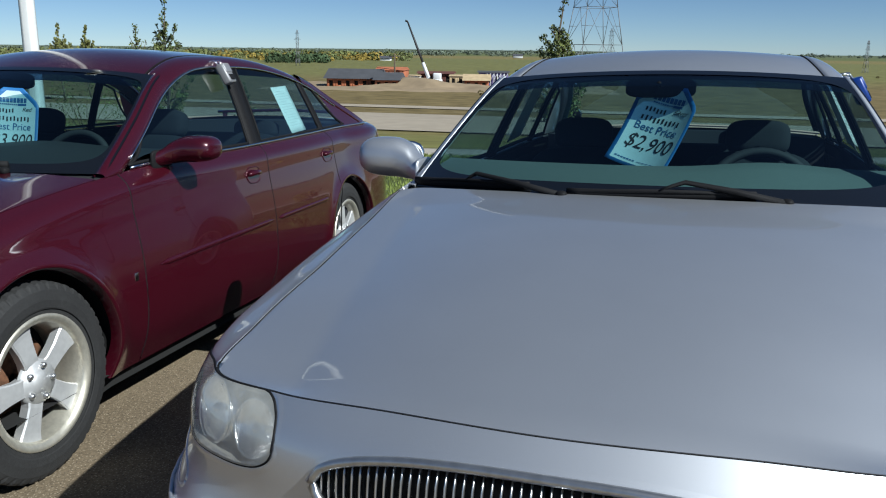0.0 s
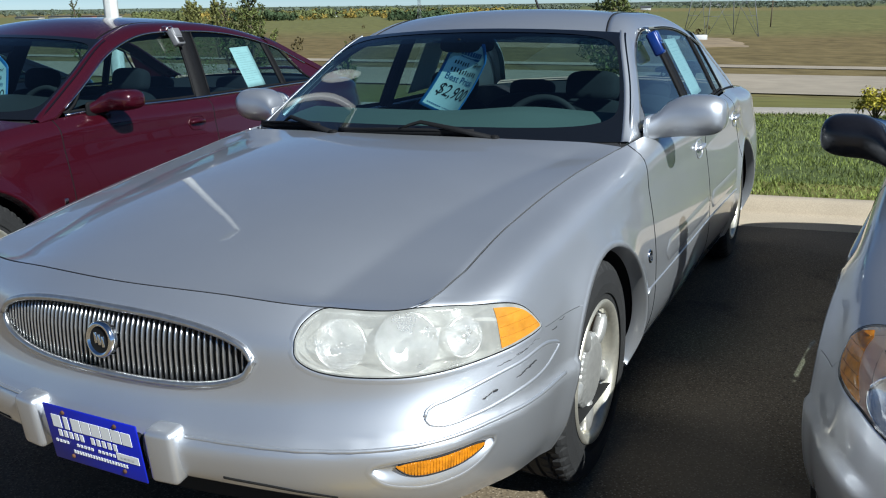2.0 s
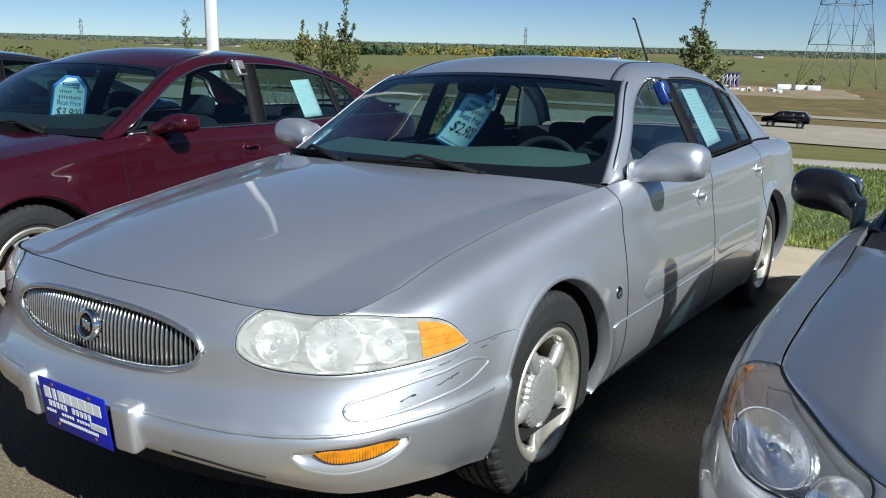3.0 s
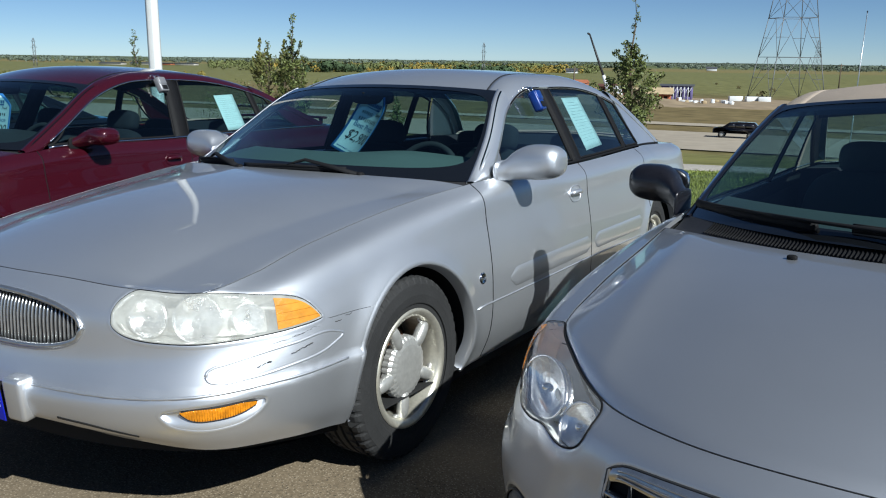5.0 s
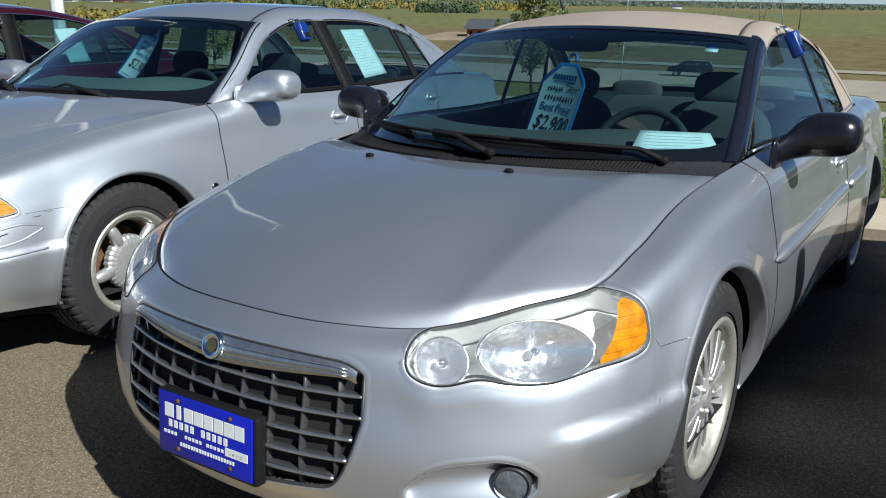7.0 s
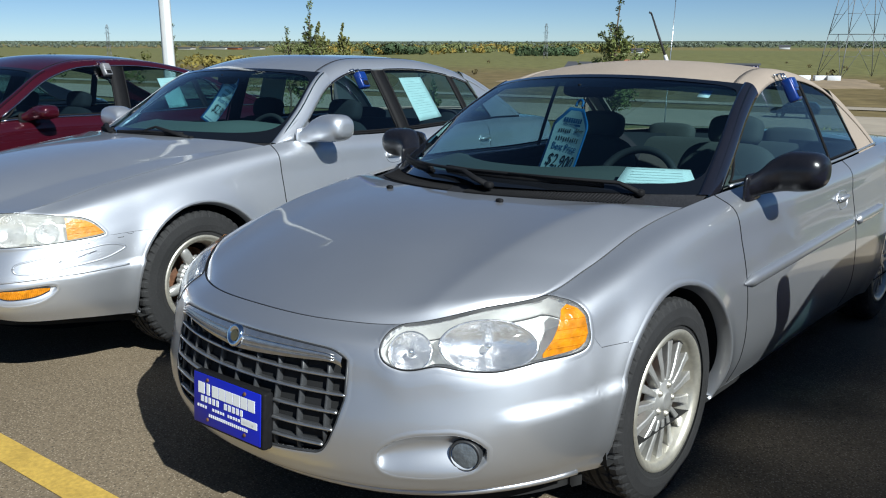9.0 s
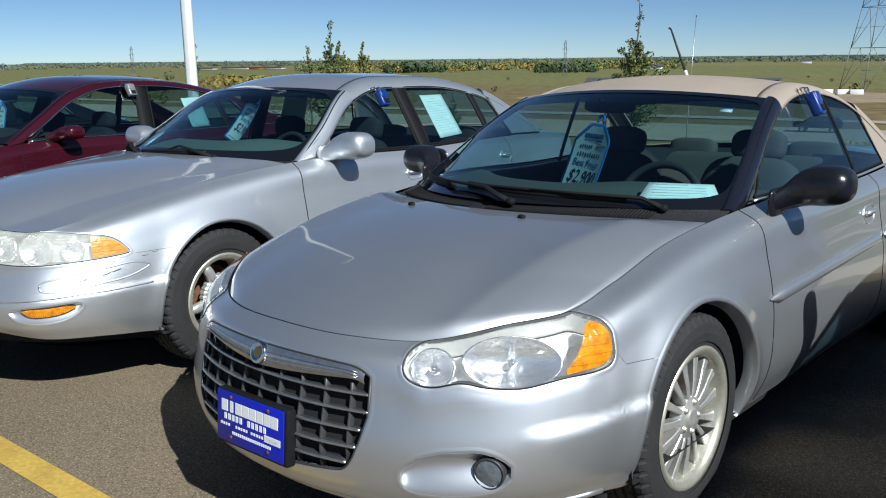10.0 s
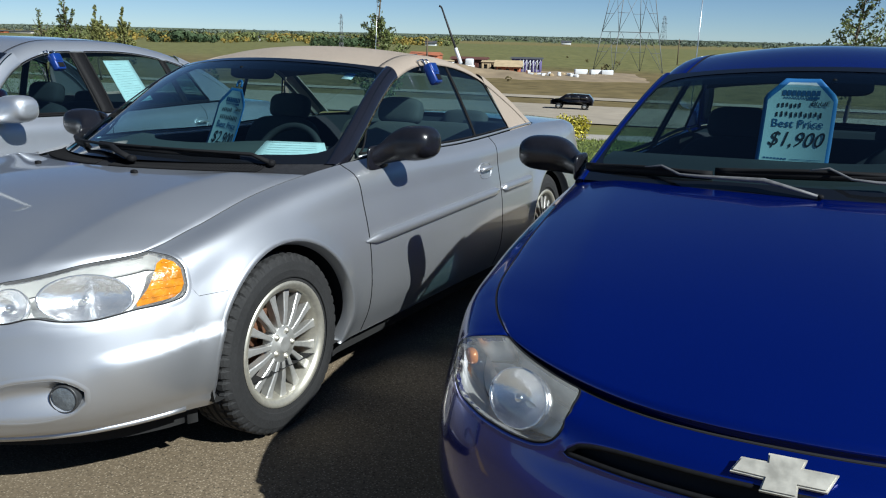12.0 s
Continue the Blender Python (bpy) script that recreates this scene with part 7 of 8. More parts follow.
strip("road", -500, 500, (72, 76, 80, 88, 92, 96), lambda x, y, b: land(x, y) + 0.12, ROADM, "pale tan two-lane road below the bank", "road", 80)
strip("service_road", -500, 500, (107, 108, 111, 112), lambda x, y, b: land(x, y) + 0.10, ROADM, "narrow pale track beyond the road", "track", 80)
strip("pavement_edge", -30, 30, (7.6, 7.8, 8.9, 9.1), lambda x, y, b: land(x, y) + (0.03 if 7.7 < b < 9 else -0.01), GRAVEL, "pale gravel strip along the grass", "gravel strip", 60)


def yellow_line():
    V = []
    a, b = Vector((1.95, 0.415)), Vector((2.80, 0.180))
    d = (b - a).normalized()
    nrm = Vector((-d.y, d.x))
    for k in range(30):
        q = a - d * 0.4 + d * 2.0 * k / 29
        for s in (-0.055, 0.055):
            p = q + nrm * s
            V.append((p.x, p.y, lot(p.x, p.y) + 0.004))
    ob = new("road_marking", mesh_of("road_marking", V, grid_faces(30, 2, flip=True)))
    ob.data.materials.append(YELLOW)
    return tagged(ob, "worn yellow parking line on asphalt", "road marking", kind="structure")


yellow_line()


def grass_blades():
    rng = np.random.default_rng(3)
    n = 120000
    d = KERB[1]
    u, b = rng.uniform(-7, 9, n), 0.63 + 7.0 * rng.random(n) ** 1.15
    x, y = KERB[0].x + d.x * u - d.y * b, KERB[0].y + d.y * u + d.x * b
    z = lot(x, y) + 0.11
    tuft = 0.6 + 0.8 * (0.5 + 0.25 * np.sin(x * 5.1 + 1.7 * y) + 0.25 * np.sin(y * 6.3 - 2.2 * x))
    h = (0.018 + 0.034 * rng.random(n)) * tuft
    q, w = rng.uniform(0, 6.283, n), 0.0028 + 0.003 * rng.random(n) + 0.0007 * b
    lean = rng.normal(0, 0.018, (2, n))
    P = np.zeros((n, 3, 3))
    P[:, 0] = np.c_[x - np.cos(q) * w, y - np.sin(q) * w, z]
    P[:, 1] = np.c_[x + np.cos(q) * w, y + np.sin(q) * w, z]
    P[:, 2] = np.c_[x + lean[0], y + lean[1], z + h]
    me = bpy.data.meshes.new("grass")
    me.vertices.add(3 * n)
    me.vertices.foreach_set("co", P.ravel())
    me.loops.add(3 * n)
    me.loops.foreach_set("vertex_index", np.arange(3 * n))
    me.polygons.add(n)
    me.polygons.foreach_set("loop_start", np.arange(n) * 3)
    me.update(calc_edges=True)
    ob = new("grass", me)
    ob.data.materials.append(BLADE)
    tagged(ob, "short mown green grass on the bank", "grass", kind="stuff")


grass_blades()


# ---- far things ----
BARK = mat("bark", (0.10, 0.075, 0.05), 0.9, 0, 0, 40, 0.3, 0.4, 60)
LEAF = mat("leaf", (0.105, 0.125, 0.030), 0.6, 0, 0, 3, 0.25, 0, 0, 0.3, 0.6, 0.5)
LEAF_O = mat("olive_leaf", (0.17, 0.175, 0.050), 0.6, 0, 0, 3, 0.25, 0, 0, 0.25, 0.5, 0.4)
LEAF_Y = mat("yellow_leaf", (0.42, 0.36, 0.03), 0.6, 0, 0, 3, 0.25, 0, 0, 0.3, 0.6, 0.5)
STEEL = mat("galvanised_steel", (0.16, 0.165, 0.17), 0.6, 0.4)
POLE_W = mat("white_pole_paint", (0.75, 0.75, 0.74), 0.4, 0, 0.3, 8, 0.04)
ORANGE = mat("orange_sheathing", (0.36, 0.12, 0.055), 0.8, 0, 0, 0.6, 0.15)
ROOFG = mat("dark_roof", (0.06, 0.062, 0.07), 0.8, 0, 0, 0.6, 0.12)
PURPLE = mat("purple_sheathing", (0.13, 0.11, 0.26), 0.8, 0, 0, 0.6, 0.15)
LUMBER = mat("raw_lumber", (0.42, 0.32, 0.19), 0.85, 0, 0, 1.0, 0.15)
PALEW = mat("white_sheet_metal", (0.66, 0.67, 0.68), 0.5, 0, 0, 1.0, 0.06)
CREAM = mat("cream_metal_siding", (0.50, 0.47, 0.42), 0.6, 0, 0, 1.0, 0.08)
DIRT = mat("bare_dirt", (0.24, 0.18, 0.11), 0.95, 0, 0, 0.3, 0.2)
DARKRED = mat("dark_red_sheathing", (0.10, 0.035, 0.025), 0.85, 0, 0, 0.8, 0.2)
CRANE_B = mat("crane_black", (0.02, 0.02, 0.022), 0.6)


def away(x0, y0, az, d):
    q = radians(az)
    x, y = x0 + d * math.sin(q), y0 + d * math.cos(q)
    return x, y, land(x, y)


def leaf_cloud(rng, centres, radii, n, size):
    """Many small two-sided leaves about the given centres."""
    V, F = [], []
    w = np.array([r ** 2 for r in radii])
    pick = rng.choice(len(centres), n, p=w / w.sum())
    for k in pick:
        d = rng.normal(0, 1, 3)
        d *= rng.random() ** 0.4 / np.linalg.norm(d)
        p = np.array(centres[k]) + d * radii[k] * np.array([1, 1, 1.1])
        u = rng.normal(0, 1, 3)
        u /= np.linalg.norm(u)
        v = np.cross(u, rng.normal(0, 1, 3))
        v /= np.linalg.norm(v)
        s = size * rng.uniform(0.6, 1.3)
        i = len(V)
        V += [p - u * s, p + v * s * 0.45, p + u * s, p - v * s * 0.45]
        F.append((i, i + 1, i + 2, i + 3))
    return V, F


def young_tree(x, y, height, width, seed, label, leaves=3200, leaf_m=None, lift=0.30, column=0.0, leaf=0.034, group="young trees along the bank", top=0.88):
    """A slim young tree: trunk, rising limbs, a loose crown of small leaves and a bare-tipped leader. column: 1 for upright limbs."""
    rng = np.random.default_rng(seed)
    z = land(x, y)
    tree = empty_thing("tree", Matrix.Translation((x, y, z)), label, "tree", group)
    k0 = height / 3.0
    trunk = [(0.03 * k0 * math.sin(k * 1.3 + seed), 0.03 * k0 * math.cos(k * 1.7), height * k / 11 - 0.05) for k in range(12)]
    pieces = [tube(trunk, [0.045 * k0 * (1 - 0.083 * k) for k in range(12)], 8)]
    cs, rs = [], []
    for k in range(30):
        g = k / 29
        f = lift + (top - lift) * g
        q = k * 2.4 + seed
        b = Vector(trunk[0]).lerp(Vector(trunk[11]), f)
        i = min(10, int(f * 11))
        b.x, b.y = trunk[i][0], trunk[i][1]
        reach = width * ((1 - column) * (min(1.0, 0.80 + 2 * g) - 0.86 * g) + column * (0.85 - 0.6 * g ** 2)) * rng.uniform(0.55, 1.1)
        rise = reach * (rng.uniform(0.5, 1.0) + 1.6 * column * rng.random())
        tip = b + Vector((math.cos(q) * reach, math.sin(q) * reach, rise))
        midp = b.lerp(tip, 0.5) + Vector((math.cos(q) * 0.12 * reach, math.sin(q) * 0.12 * reach, -0.08 * reach))
        pieces.append(tube([b, midp, tip], [0.014 * k0, 0.009 * k0, 0.003 * k0], 5))
        for w in (0.35, 0.6, 0.85, 1.0):
            p = b.lerp(midp, w * 2) if w < 0.5 else midp.lerp(tip, w * 2 - 1)
            cs.append(tuple(p))
            rs.append(rng.uniform(0.10, 0.24) * width * (0.75 if w == 1.0 else 1.0) * (1 - 0.6 * g))
    for k in range(9):
        f = top + (0.99 - top) * k / 8
        i = min(11, int(f * 11))
        cs.append((trunk[i][0] + rng.normal(0, 0.03) * k0, trunk[i][1] + rng.normal(0, 0.03) * k0, height * f))
        rs.append(rng.uniform(0.03, 0.075) * k0)
    part("trunk", join(*pieces), BARK, tree)
    V, F = leaf_cloud(rng, cs, rs, leaves, leaf)
    part("crown", (V, F, False), leaf_m or LEAF, tree)
    return tree


def shrub(x, y, r, seed, leaf_m, label):
    rng = np.random.default_rng(seed)
    z = land(x, y)
    ob = empty_thing("shrub", Matrix.Translation((x, y, z)), label, "shrub", "shrubs along the gravel")
    pieces, cs, rs = [], [], []
    for k in range(12):
        q = k * 2.4
        tip = Vector((math.cos(q) * r * rng.uniform(0.3, 0.9), math.sin(q) * r * rng.uniform(0.3, 0.9), r * rng.uniform(0.5, 1.15)))
        pieces.append(tube([(0, 0, -0.02), tip * 0.5 + Vector((0, 0, 0.05)), tip], [0.012, 0.008, 0.003], 5))
        cs.append(tuple(tip))
        rs.append(r * 0.34)
    part("stems", join(*pieces), BARK, ob)
    V, F = leaf_cloud(rng, cs, rs, 1300, 0.028)
    part("crown", (V, F, False), leaf_m, ob)


young_tree(-6.2, 16.7, 3.05, 0.62, 1, "young tree with upright limbs and dark green leaves on the bank", 4600, None, 0.2, 0.75, 0.034, "young trees along the bank", 0.76)
young_tree(-6.75, 16.55, 2.45, 0.34, 4, "slender young leader tree on the bank", 700, None, 0.35, 0.9)
young_tree(1.76, 14.5, 3.05, 0.86, 2, "slim young tree with loose green leaves beside the gravel strip", 5200, None, 0.16, 0.15, 0.034, "young trees along the bank", 0.70)
young_tree(9.9, 12.4, 2.9, 0.7, 3, "slim young tree with loose green leaves on the bank", 2600)
young_tree(-12.0, 18.6, 3.0, 0.30, 6, "thin young tree with few leaves on the bank", 600, None, 0.3, 0.6)
young_tree(-10.5, 35.0, 2.3, 0.65, 5, "small dense dark green tree in the field", 3000, None, 0.06, 0, 0.045)
for az, d, h, w, sd in ((-29.7, 140, 11.2, 2.1, 7), (-28.2, 146, 11.2, 2.1, 8)):
    x, y, z = away(3.1, -1.07, az, d)
    young_tree(x, y, h, w, sd, "leafy olive green tree below the bank", 6500, LEAF_O, 0.3, 0.9, 0.17, "leafy trees below the bank", 0.76)
shrub(5.5, 11.95, 0.32, 13, LEAF_Y, "small yellow-green shrub beside the gravel strip")
shrub(9.2, 11.1, 0.32, 15, LEAF_Y, "small yellow-green shrub beside the gravel strip")
shrub(-9.39, 19.18, 1.2, 16, LEAF, "bushy green shrub on the bank")


def light_pole():
    x, y = -5.54, 10.67
    z = land(x, y)
    ob = empty_thing("street_lamp", Matrix.Translation((x, y, z)), "tall white square lamp pole beside the car lot", "street lamp")
    V, F = [], []
    for h, r in ((0, 0.085), (0.3, 0.085), (9.0, 0.06)):
        for q in range(16):
            a = 2 * math.pi * q / 16
            s = 1 / max(abs(math.cos(a)), abs(math.sin(a))) ** 0.75
            V.append((r * s * math.cos(a), r * s * math.sin(a), h))
    part("pole", (V, grid_faces(3, 16, True, True)), POLE_W, ob)
    part("base", moved(solid_box(0.5, 0.5, 0.35, 0.03), Matrix.Translation((0, 0, 0.10))), CONCRETE, ob)
    part("lamp_head", moved(solid_box(0.32, 0.7, 0.14, 0.03), Matrix.Translation((0, -0.45, 9.0))), POLE_W, ob)


light_pole()


def beam(a, b, r):
    return tube([a, b], r, 4)


def pylon(x, y, half, height, label, r=0.16, turn=0.5, near=False):
    z = land(x, y)
    ob = empty_thing("pylon", Matrix.Translation((x, y, z - 0.2)) @ Matrix.Rotation(turn, 4, "Z"), label, "pylon", "power line pylons")
    levels = ((0.0, half), (0.22, half * 0.80), (0.42, half * 0.62), (0.58, half * 0.50), (0.72, half * 0.60), (0.86, half * 0.48), (1.0, half * 0.30))
    corner = ((1, 1), (-1, 1), (-1, -1), (1, -1))
    P = [[Vector((cx * w, cy * w * (1 if k < 4 else 0.5), h * height)) for cx, cy in corner] for k, (h, w) in enumerate(levels)]
    legs, braces = [], []
    for k in range(len(P) - 1):
        for c in range(4):
            d = (c + 1) % 4
            legs.append(beam(P[k][c], P[k + 1][c], r))
            a, b = P[k][c], P[k][d]
            m0 = (P[k + 1][c] + P[k + 1][d]) * 0.5
            if k < 2:
                braces += [beam(a, m0, r * 0.6), beam(b, m0, r * 0.6), beam(a.lerp(P[k + 1][c], 0.5), a.lerp(m0, 0.5), r * 0.5), beam(b.lerp(P[k + 1][d], 0.5), b.lerp(m0, 0.5), r * 0.5)]
            else:
                braces += [beam(a, P[k + 1][d], r * 0.55), beam(b, P[k + 1][c], r * 0.55)]
            braces.append(beam(P[k + 1][c], P[k + 1][d], r * 0.6))
    if near:
        for piece in legs:
            part("leg", piece, STEEL, ob)
        for piece in braces:
            part("brace", piece, STEEL, ob)
    else:
        lattice = part("lattice", join(*legs, *braces), STEEL, ob)
        lattice["kind"] = "stuff"
    for h, w in ((0.74, half * 1.5), (0.90, half * 1.1)):
        for s in (-1, 1):
            a, b = Vector((0, 0, h * height + 1.2)), Vector((s * w, 0, h * height))
            part("arm", join(beam(a, b, r * 0.7), beam(Vector((0, 0, h * height)), b, r * 0.7)), STEEL, ob)
    return ob


x, y, z = away(3.1, -1.07, 4.75, 222)
pylon(x, y, 6.7, 46, "grey steel lattice pylon in the field", 0.10, 0.35, True)
x, y, z = away(5.4, -1.7, 6.3, 1500)
pylon(x, y, 5.0, 46, "far grey steel lattice pylon", 0.18)
for az, d, h in ((-14.75, 400, 16.5), (-43.3, 420, 15.5), (21.6, 400, 14.5)):
    x, y, z = away(3, -1, az, d)
    pylon(x, y, 0.95, h, "slim grey steel lattice pylon in the far fields", 0.055)


def utility_pole(az, d, h):
    x, y, z = away(3, -1, az, d)
    ob = empty_thing("utility_pole", Matrix.Translation((x, y, z - 0.3)), "weathered wooden utility pole", "utility pole", "utility poles")
    part("post", tube([(0, 0, 0), (0, 0, h)], [0.22, 0.15], 8), BARK, ob)
    part("crossarm", tube([(-1.2, 0, h - 0.6), (1.2, 0, h - 0.6)], 0.09, 6), BARK, ob)


for az, d, h in ((-8.6, 186, 7.5), (7.8, 300, 9)):
    utility_pole(az, d, h)

# ---- building site ----
def house_block(name, x0, y0, x1, depth, h, wall_m, roof_m, label, pitch=1.2, openings=4, over=0.6):
    """A low building: walls with openings in front, a pitched roof."""
    z = min(land(x0, y0), land(x1, y0)) - 0.2
    w = x1 - x0
    b = empty_thing(name, Matrix.Translation((x0, y0, z)), label, "building", "houses on the building site")
    t = 0.25
    bw = w / openings
    walls = []
    for k in range(openings):
        a, c = k * bw, (k + 1) * bw
        for p, s in (((a + bw * 0.14, t / 2, h / 2), (bw * 0.28, t, h)), ((c - bw * 0.14, t / 2, h / 2), (bw * 0.28, t, h)),
                     (((a + c) / 2, t / 2, h * 0.90), (bw * 0.44, t, h * 0.20)), (((a + c) / 2, t / 2, h * 0.14), (bw * 0.44, t, h * 0.28 if k % 2 else 0.05))):
            walls.append(moved(solid_box(*s, 0.02, 1), Matrix.Translation(p)))
    for p, s in (((t / 2, depth / 2 + t, h / 2), (t, depth, h)), ((w - t / 2, depth / 2 + t, h / 2), (t, depth, h)), ((w / 2, depth, h / 2), (w - 2 * t, t, h))):
        walls.append(moved(solid_box(*s, 0.02, 1), Matrix.Translation(p)))
    part("wall", join(*walls), wall_m, b)
    V = [(-over, -over, h), (w + over, -over, h), (w + over, depth + over, h), (-over, depth + over, h), (-over, depth / 2, h + pitch), (w + over, depth / 2, h + pitch)]
    part("roof", (V, [(0, 1, 5, 4), (2, 3, 4, 5), (0, 4, 3), (1, 2, 5), (3, 2, 1, 0)], False), roof_m, b)
    for k in range(openings):
        c = (k + 0.5) * bw
        part("window", moved(solid_box(bw * 0.42, 0.05, h * 0.5, 0.01, 1), Matrix.Translation((c, t, h * 0.54))), CAVITY, b)
    return b


def site(az, d):
    """A place on the building site by its bearing and distance."""
    return away(3.1, -1.07, az, d)


def site_house(az0, az1, d, depth, h, wall_m, roof_m, label, pitch, openings, over):
    x0, y0, _ = site(az0, d)
    x1, _, _ = site(az1, d)
    return house_block("house", x0, y0, x1, depth, h, wall_m, roof_m, label, pitch, openings, over)


site_house(-13.2, -9.7, 186, 11, 2.0, ORANGE, ROOFG, "long low house with orange sheathing and dark roof, under construction", 2.0, 6, 0.7)
site_house(-10.0, -8.4, 178, 9, 2.0, ORANGE, ROOFG, "orange sheathed gabled house under construction", 1.5, 3, 0.5)
site_house(-9.9, -7.9, 196, 8, 3.6, ORANGE, ORANGE, "taller orange sheathed house shell under construction", 0.7, 3, 0.2)
site_house(-7.7, -7.0, 192, 6, 2.4, PALEW, LUMBER, "pale unfinished house shell under construction", 0.3, 2, 0.2)
site_house(-7.0, -4.7, 198, 8, 2.9, DARKRED, DARKRED, "open shed with a dark flat roof on the building site", 0.5, 4, 0.5)
site_house(-4.9, -3.9, 190, 6, 2.6, LUMBER, LUMBER, "raw timber house frame under construction", 0.3, 2, 0.2)
site_house(-3.9, -2.3, 184, 7, 1.9, ORANGE, LUMBER, "small orange sheathed house with raw timber roof", 1.3, 3, 0.5)
hb = site_house(-2.9, -0.9, 198, 7, 3.3, PURPLE, ROOFG, "purple sheathed house shell with white posts, under construction", 0.35, 4, 0.4)
for k in range(6):
    part("post", moved(solid_box(0.16, 0.16, 3.1, 0.02, 1), Matrix.Translation((2.0 + 0.8 * k, -0.5, 1.55))), PALEW, hb)
    part("brace", moved(solid_box(0.10, 0.12, 1.7, 0.02, 1), Matrix.Translation((2.4 + 0.8 * k, -0.5, 2.4)) @ Matrix.Rotation(0.5, 4, "Y")), PALEW, hb)
V = []
for k in range(91):
    xx = -52 + 76 * k / 90
    for q in range(21):
        yy = 162 + 2.4 * q
        edge = min(1.0, q / 2, (20 - q) / 2, k / 4, (90 - k) / 4)
        heap = 2.3 * math.exp(-((xx + 19) / 8) ** 2 - ((yy - 176) / 4) ** 2) + 1.0 * math.exp(-((xx + 6) / 6) ** 2 - ((yy - 174) / 3) ** 2)
        V.append((xx, yy + 1.5 * math.sin(k * 0.4), land(xx, yy) - 0.15 + 0.27 * edge + edge * (heap + 0.5 * max(0, noise.noise((xx * 0.25, yy * 0.25, 3))))))
ob = new("ground_patch", mesh_of("ground_patch", V, grid_faces(91, 21)))
ob.data.materials.append(DIRT)
tagged(ob, "bare tan earth and heaps of the building site", "bare earth", kind="structure")
rng = np.random.default_rng(8)
for k in range(22):
    far = k >= 19
    x, y, z = site(-1.6 + 0.17 * k + rng.uniform(-0.3, 0.3) if not far else (1.8, 2.75, 3.55)[k - 19], 184 + rng.uniform(-6, 5) if not far else 196)
    w = rng.uniform(0.4, 1.3) if not far else (2.9, 2.4, 2.6)[k - 19]
    h = rng.uniform(0.25, 0.9) if not far else 1.05
    cr = part("site_container", moved(solid_box(w, 1.2, h, 0.04), Matrix.Translation((0, 0, h / 2 + 0.15))), (PALEW, LUMBER, PALEW)[k % 3] if not far else PALEW, None)
    cr.matrix_basis = Matrix.Translation((x, y, z)) @ Matrix.Rotation(rng.uniform(-0.6, 0.6), 4, "Z") @ Matrix.Rotation(0 if far else rng.uniform(-0.25, 0.25), 4, "Y")
    tagged(cr, "pale box of building material beside the site", "container", "boxes on the building site")


def crane():
    x, y, z = site(-6.45, 190)
    ob = empty_thing("crane", Matrix.Translation((x, y, z)), "mobile crane with long raised black boom on the building site", "crane")
    part("chassis", moved(solid_box(7, 2.4, 1.2, 0.2), Matrix.Translation((0, 0, 1.1))), PALEW, ob)
    part("cab", moved(solid_box(1.8, 2.2, 1.5, 0.25), Matrix.Translation((2.4, 0, 2.3))), PALEW, ob)
    for k in (-2.4, 0, 2.4):
        part("wheel", moved(lathe([(-1.2, 0.02), (-1.2, 0.55), (1.2, 0.55), (1.2, 0.02)], 16), Matrix.Translation((k, 0, 0.5)) @ Matrix.Rotation(math.pi / 2, 4, "Z")), RUBBER, ob)
    a, b = Vector((0.5, 0, 1.8)), Vector((-4.6, 2, 14.2))
    part("boom", tube([a, a.lerp(b, 0.28)], [0.42, 0.40], 6), PALEW, ob)
    part("boom_extension", tube([a.lerp(b, 0.26), a.lerp(b, 0.62), b], [0.28, 0.24, 0.18], 6), CRANE_B, ob)
    part("hook_block", tube([b, b + Vector((-0.5, 0, 0.2))], 0.25, 6), CRANE_B, ob)


crane()


# ---- far trees and buildings ----
def wood(name, az0, az1, d0, d1, n, seed, color, label, h=(5, 11), clump=0.0):
    """A far wood: many ragged clumps of leaf sheets in one mesh."""
    m = mat(name + "_leaf", color, 0.9, 0, 0, 0.05, 0.22, 0, 0, 0.25, 0.012, 0.16, 0.1)
    rng = np.random.default_rng(seed)
    V, F = [], []
    done = 0
    while done < n:
        az = rng.uniform(az0, az1)
        d = 1 / rng.uniform(1 / d1, 1 / d0)
        lush = noise.noise((az * 0.45, d * 0.009, seed)) + 0.5 * noise.noise((az * 1.7, d * 0.03, seed + 5))
        if lush + clump < rng.uniform(-0.3, 0.3):
            continue
        done += 1
        x, y, z = away(3, -1, az, d)
        hh = rng.uniform(*h) * (1 + 0.55 * lush)
        w = hh * rng.uniform(0.45, 0.8)
        for q in range(34):
            p = rng.normal(0, 1, 3)
            p /= np.linalg.norm(p)
            n_ = p
            p = p * rng.uniform(0.72, 1.0)
            c = np.array([x + p[0] * w, y + p[1] * w, z + hh * 0.50 + p[2] * hh * 0.5])
            u = np.cross(n_, rng.normal(0, 1, 3))
            u /= np.linalg.norm(u)
            v = np.cross(n_, u)
            s = hh * rng.uniform(0.10, 0.19)
            i = len(V)
            V += [c + u * s, c + v * s, c - u * s, c - v * s]
            F.append((i, i + 1, i + 2, i + 3))
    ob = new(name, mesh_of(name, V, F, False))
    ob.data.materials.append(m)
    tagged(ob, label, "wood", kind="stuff")


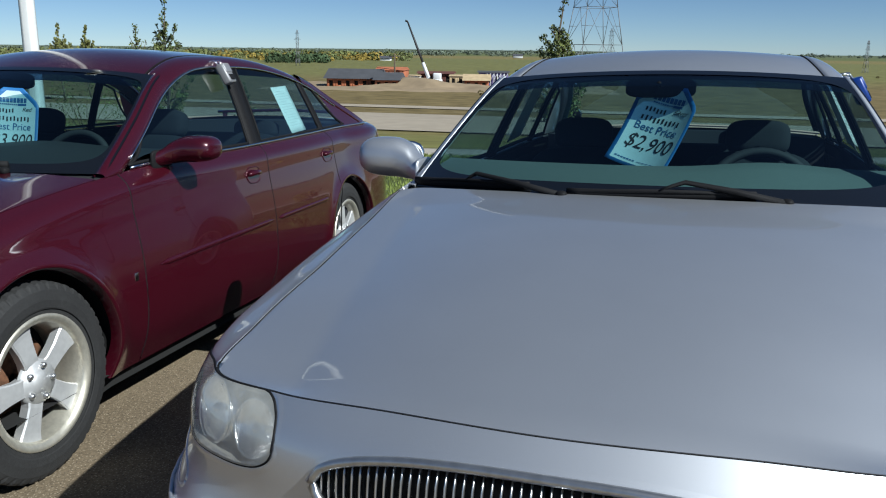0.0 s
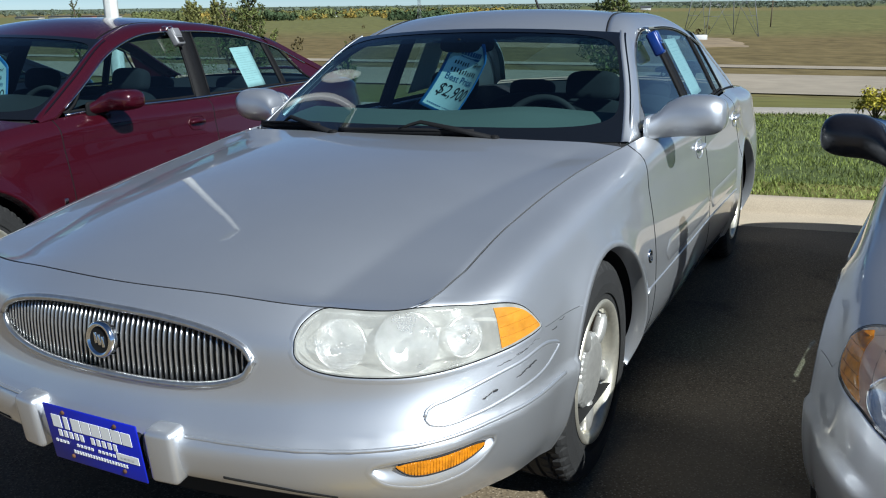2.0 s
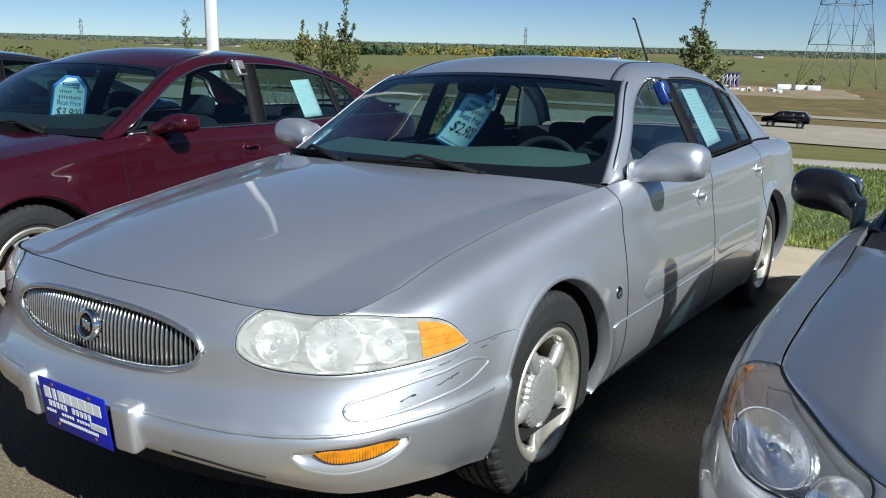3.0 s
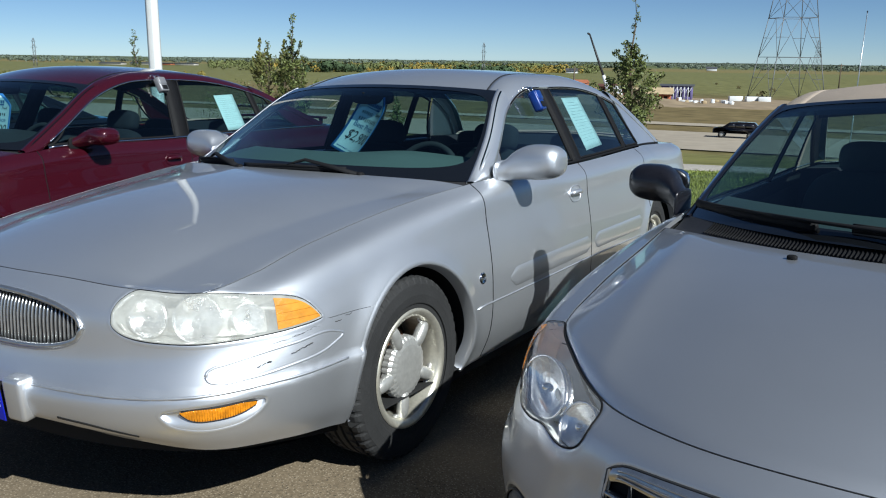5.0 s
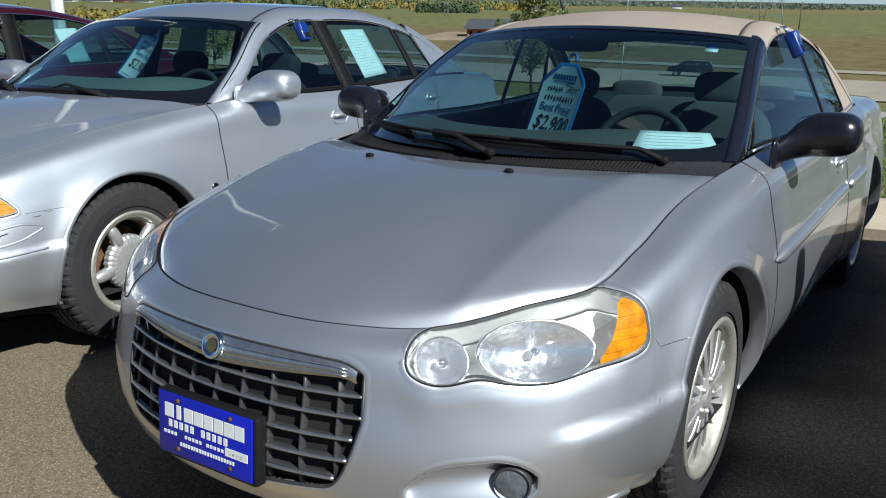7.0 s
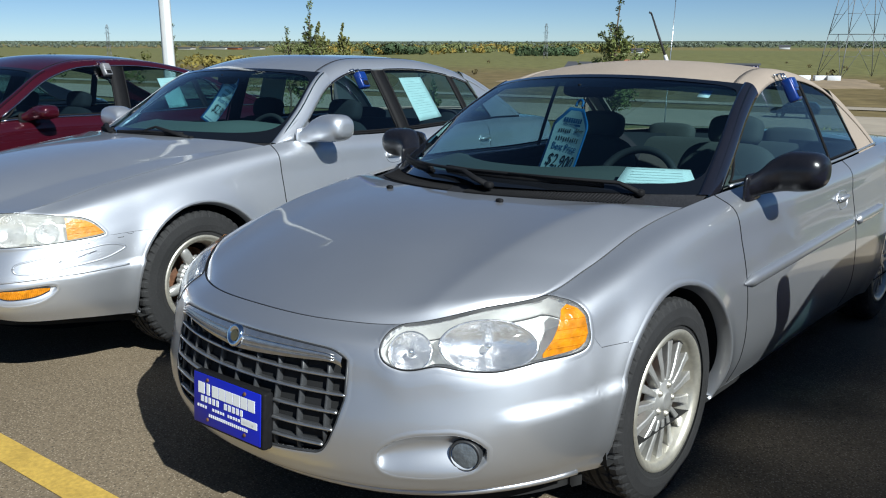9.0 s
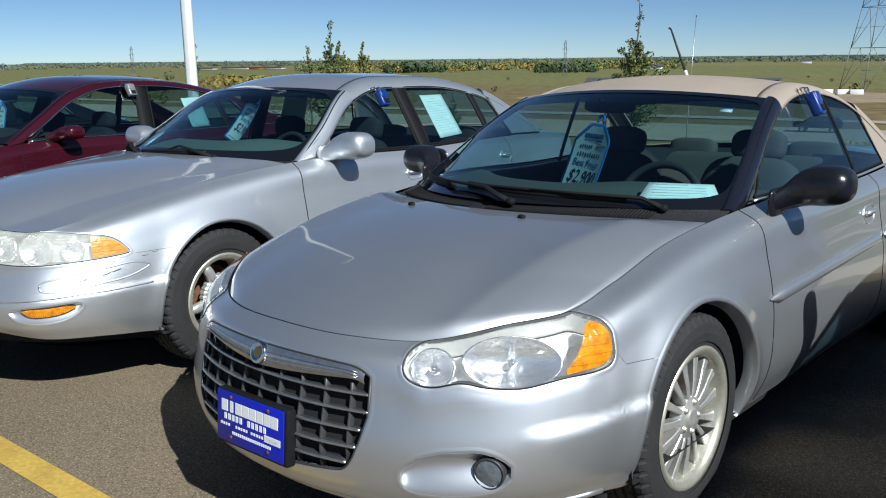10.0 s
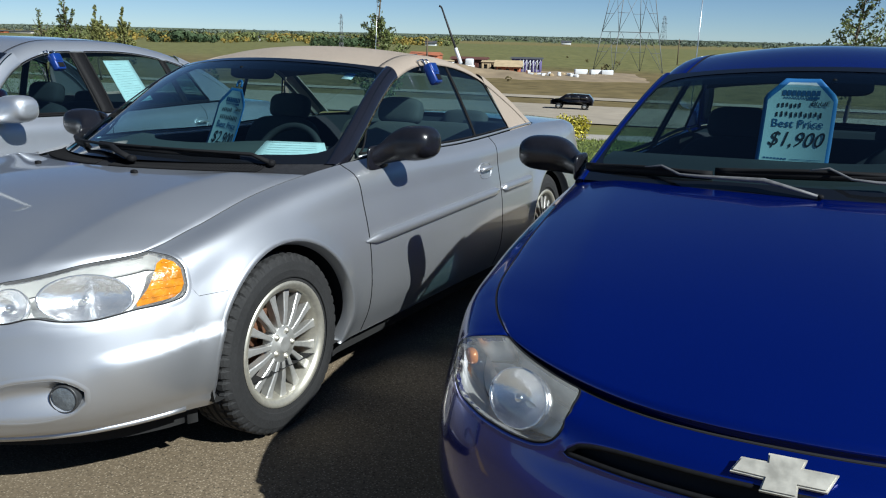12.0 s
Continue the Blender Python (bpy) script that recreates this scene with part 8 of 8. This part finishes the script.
# aerial haze is mixed into the pale leaf colours of far_wood and east_wood
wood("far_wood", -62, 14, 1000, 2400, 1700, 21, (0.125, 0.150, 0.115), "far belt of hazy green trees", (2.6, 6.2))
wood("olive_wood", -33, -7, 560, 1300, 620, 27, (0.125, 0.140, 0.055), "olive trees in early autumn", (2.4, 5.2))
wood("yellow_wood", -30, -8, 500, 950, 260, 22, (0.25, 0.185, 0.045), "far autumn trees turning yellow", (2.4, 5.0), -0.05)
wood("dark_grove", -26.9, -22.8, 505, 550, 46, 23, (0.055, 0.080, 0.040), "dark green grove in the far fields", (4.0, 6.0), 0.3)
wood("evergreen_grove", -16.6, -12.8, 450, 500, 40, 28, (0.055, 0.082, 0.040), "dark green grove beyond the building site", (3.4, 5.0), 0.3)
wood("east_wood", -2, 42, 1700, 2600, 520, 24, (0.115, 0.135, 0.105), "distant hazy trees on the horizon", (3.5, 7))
wood("west_wood", -75, -41, 160, 420, 110, 25, (0.10, 0.105, 0.035), "low olive bushes in the field", (1.6, 3.6))
wood("autumn_bush", -39, -33, 240, 360, 44, 29, (0.20, 0.165, 0.045), "yellowing bushes in the field", (1.8, 3.4))
wood("field_bush", -30, 35, 150, 420, 18, 26, (0.085, 0.070, 0.032), "scattered brown bushes in the field", (0.8, 1.7))
V = []
for k in range(121):
    az = -80 + 150 * k / 120
    x, y, _ = away(3, -1, az, 4200)
    t = 6 + 16 * noise.noise((az * 0.06, 1.5, 0)) + 5 * noise.noise((az * 0.35, 4.5, 0))
    V += [(x, y, -60), (x, y, max(-18, 0.30 * t - 13))]
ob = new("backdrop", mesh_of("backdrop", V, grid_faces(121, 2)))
# the hills' haze is part of this base colour
ob.data.materials.append(mat("hazed_far_hills", (0.095, 0.115, 0.085), 1.0, 0, 0, 0.004, 0.15))
tagged(ob, "low hazy hills on the horizon", "hills", kind="structure")
rng = np.random.default_rng(31)
for az, d, w, h, mt in ((-38.9, 820, 24, 1.6, CREAM), (-36.9, 830, 30, 1.8, CREAM), (-35.6, 820, 12, 1.6, ORANGE), (-34.4, 810, 20, 1.7, CREAM), (-14.5, 820, 7, 2.4, PALEW), (-13.0, 830, 9, 2.6, PALEW), (-20.5, 640, 6, 2.2, PALEW),
                        (4.5, 1400, 16, 3, PALEW), (24.5, 420, 12, 1.3, PALEW), (-8.8, 560, 7, 2.2, PALEW), (0.2, 900, 10, 2.6, PALEW)):
    x, y, z = away(3, -1, az, d)
    ob = empty_thing("farm_building", Matrix.Translation((x, y, z)), "far low pale farm building", "building", "far buildings")
    part("wall", moved(solid_box(w, 8, h, 0.1, 1), Matrix.Translation((0, 0, h / 2))), mt, ob)
    k = 1.6 if mt is PALEW else 0.6
    part("roof", ([(-w / 2 - 0.5, -4.6, h), (w / 2 + 0.5, -4.6, h), (w / 2 + 0.5, 4.6, h), (-w / 2 - 0.5, 4.6, h), (-w / 2 - 0.5, 0, h + k), (w / 2 + 0.5, 0, h + k)],
                  [(0, 1, 5, 4), (2, 3, 4, 5), (0, 4, 3), (1, 2, 5)], False), ROOFG, ob)


# ---- vehicles on the road ----
def far_car(x, y, turn, paint_m, label, L=4.8, H=1.72, van=True):
    z = land(x, y) + 0.12
    ob = empty_thing("van" if van else "sport_utility_vehicle", Matrix.Translation((x, y, z)) @ Matrix.Rotation(turn, 4, "Z"), label, "car", "cars on the road")
    prof = [(-0.5, 0.30), (-0.5, 0.55), (-0.46, 0.62), (-0.30, 0.68), (-0.16, 0.96), (0.0, 1.0), (0.38, 0.99), (0.47, 0.72), (0.5, 0.60), (0.5, 0.30)]
    V = []
    for yy, k in ((-0.90, 0.96), (-0.93, 1), (0.93, 1), (0.90, 0.96)):
        for u, v in prof:
            V.append((u * L * k, yy * (1 if v < 0.7 else 0.86), v * H * (1 if k == 1 else 0.985)))
    n = len(prof)
    F = grid_faces(4, n, True)
    F += [tuple(range(n)), tuple(range(3 * n, 4 * n))[::-1]]
    part("body", (V, F), paint_m, ob)
    for s in (-1, 1):
        for u0, u1 in ((-0.17, -0.02), (0.0, 0.20), (0.22, 0.40)):
            q = [(u0 * L, s * 0.90, 0.70 * H), (u1 * L, s * 0.90, 0.70 * H), (min(u1, 0.38) * L, s * 0.815, 0.93 * H), (max(u0, -0.145) * L, s * 0.815, 0.93 * H)]
            part("window", thick(([Vector(p) for p in q], [(0, 1, 2, 3)]), 0.01), GLOSSB, ob)
        for u in (-0.31, 0.31):
            w = new("wheel")
            w.parent = ob
            w.matrix_basis = Matrix.Translation((u * L, s * 0.82, 0.34)) @ Matrix.Rotation(math.pi / 2 * s, 4, "Z")
            part("tyre", lathe([(-0.1, 0.20), (-0.1, 0.32), (-0.07, 0.34), (0.07, 0.34), (0.1, 0.32), (0.1, 0.20)], 24), RUBBER, w)
            part("rim", lathe([(0.06, 0.21), (0.09, 0.2), (0.07, 0.02)], 20), ALLOY, w)
    part("headlight", moved(solid_box(0.1, 1.5, 0.14, 0.03), Matrix.Translation((-0.485 * L, 0, 0.55 * H))), LENS_CLR, ob)


rd = KERB[1].angle_signed(Vector((1, 0)))
x, y, z = away(5.365, -1.728, 0.7, 97)
far_car(x, y, rd, GLOSSB, "black minivan on the road below the bank")
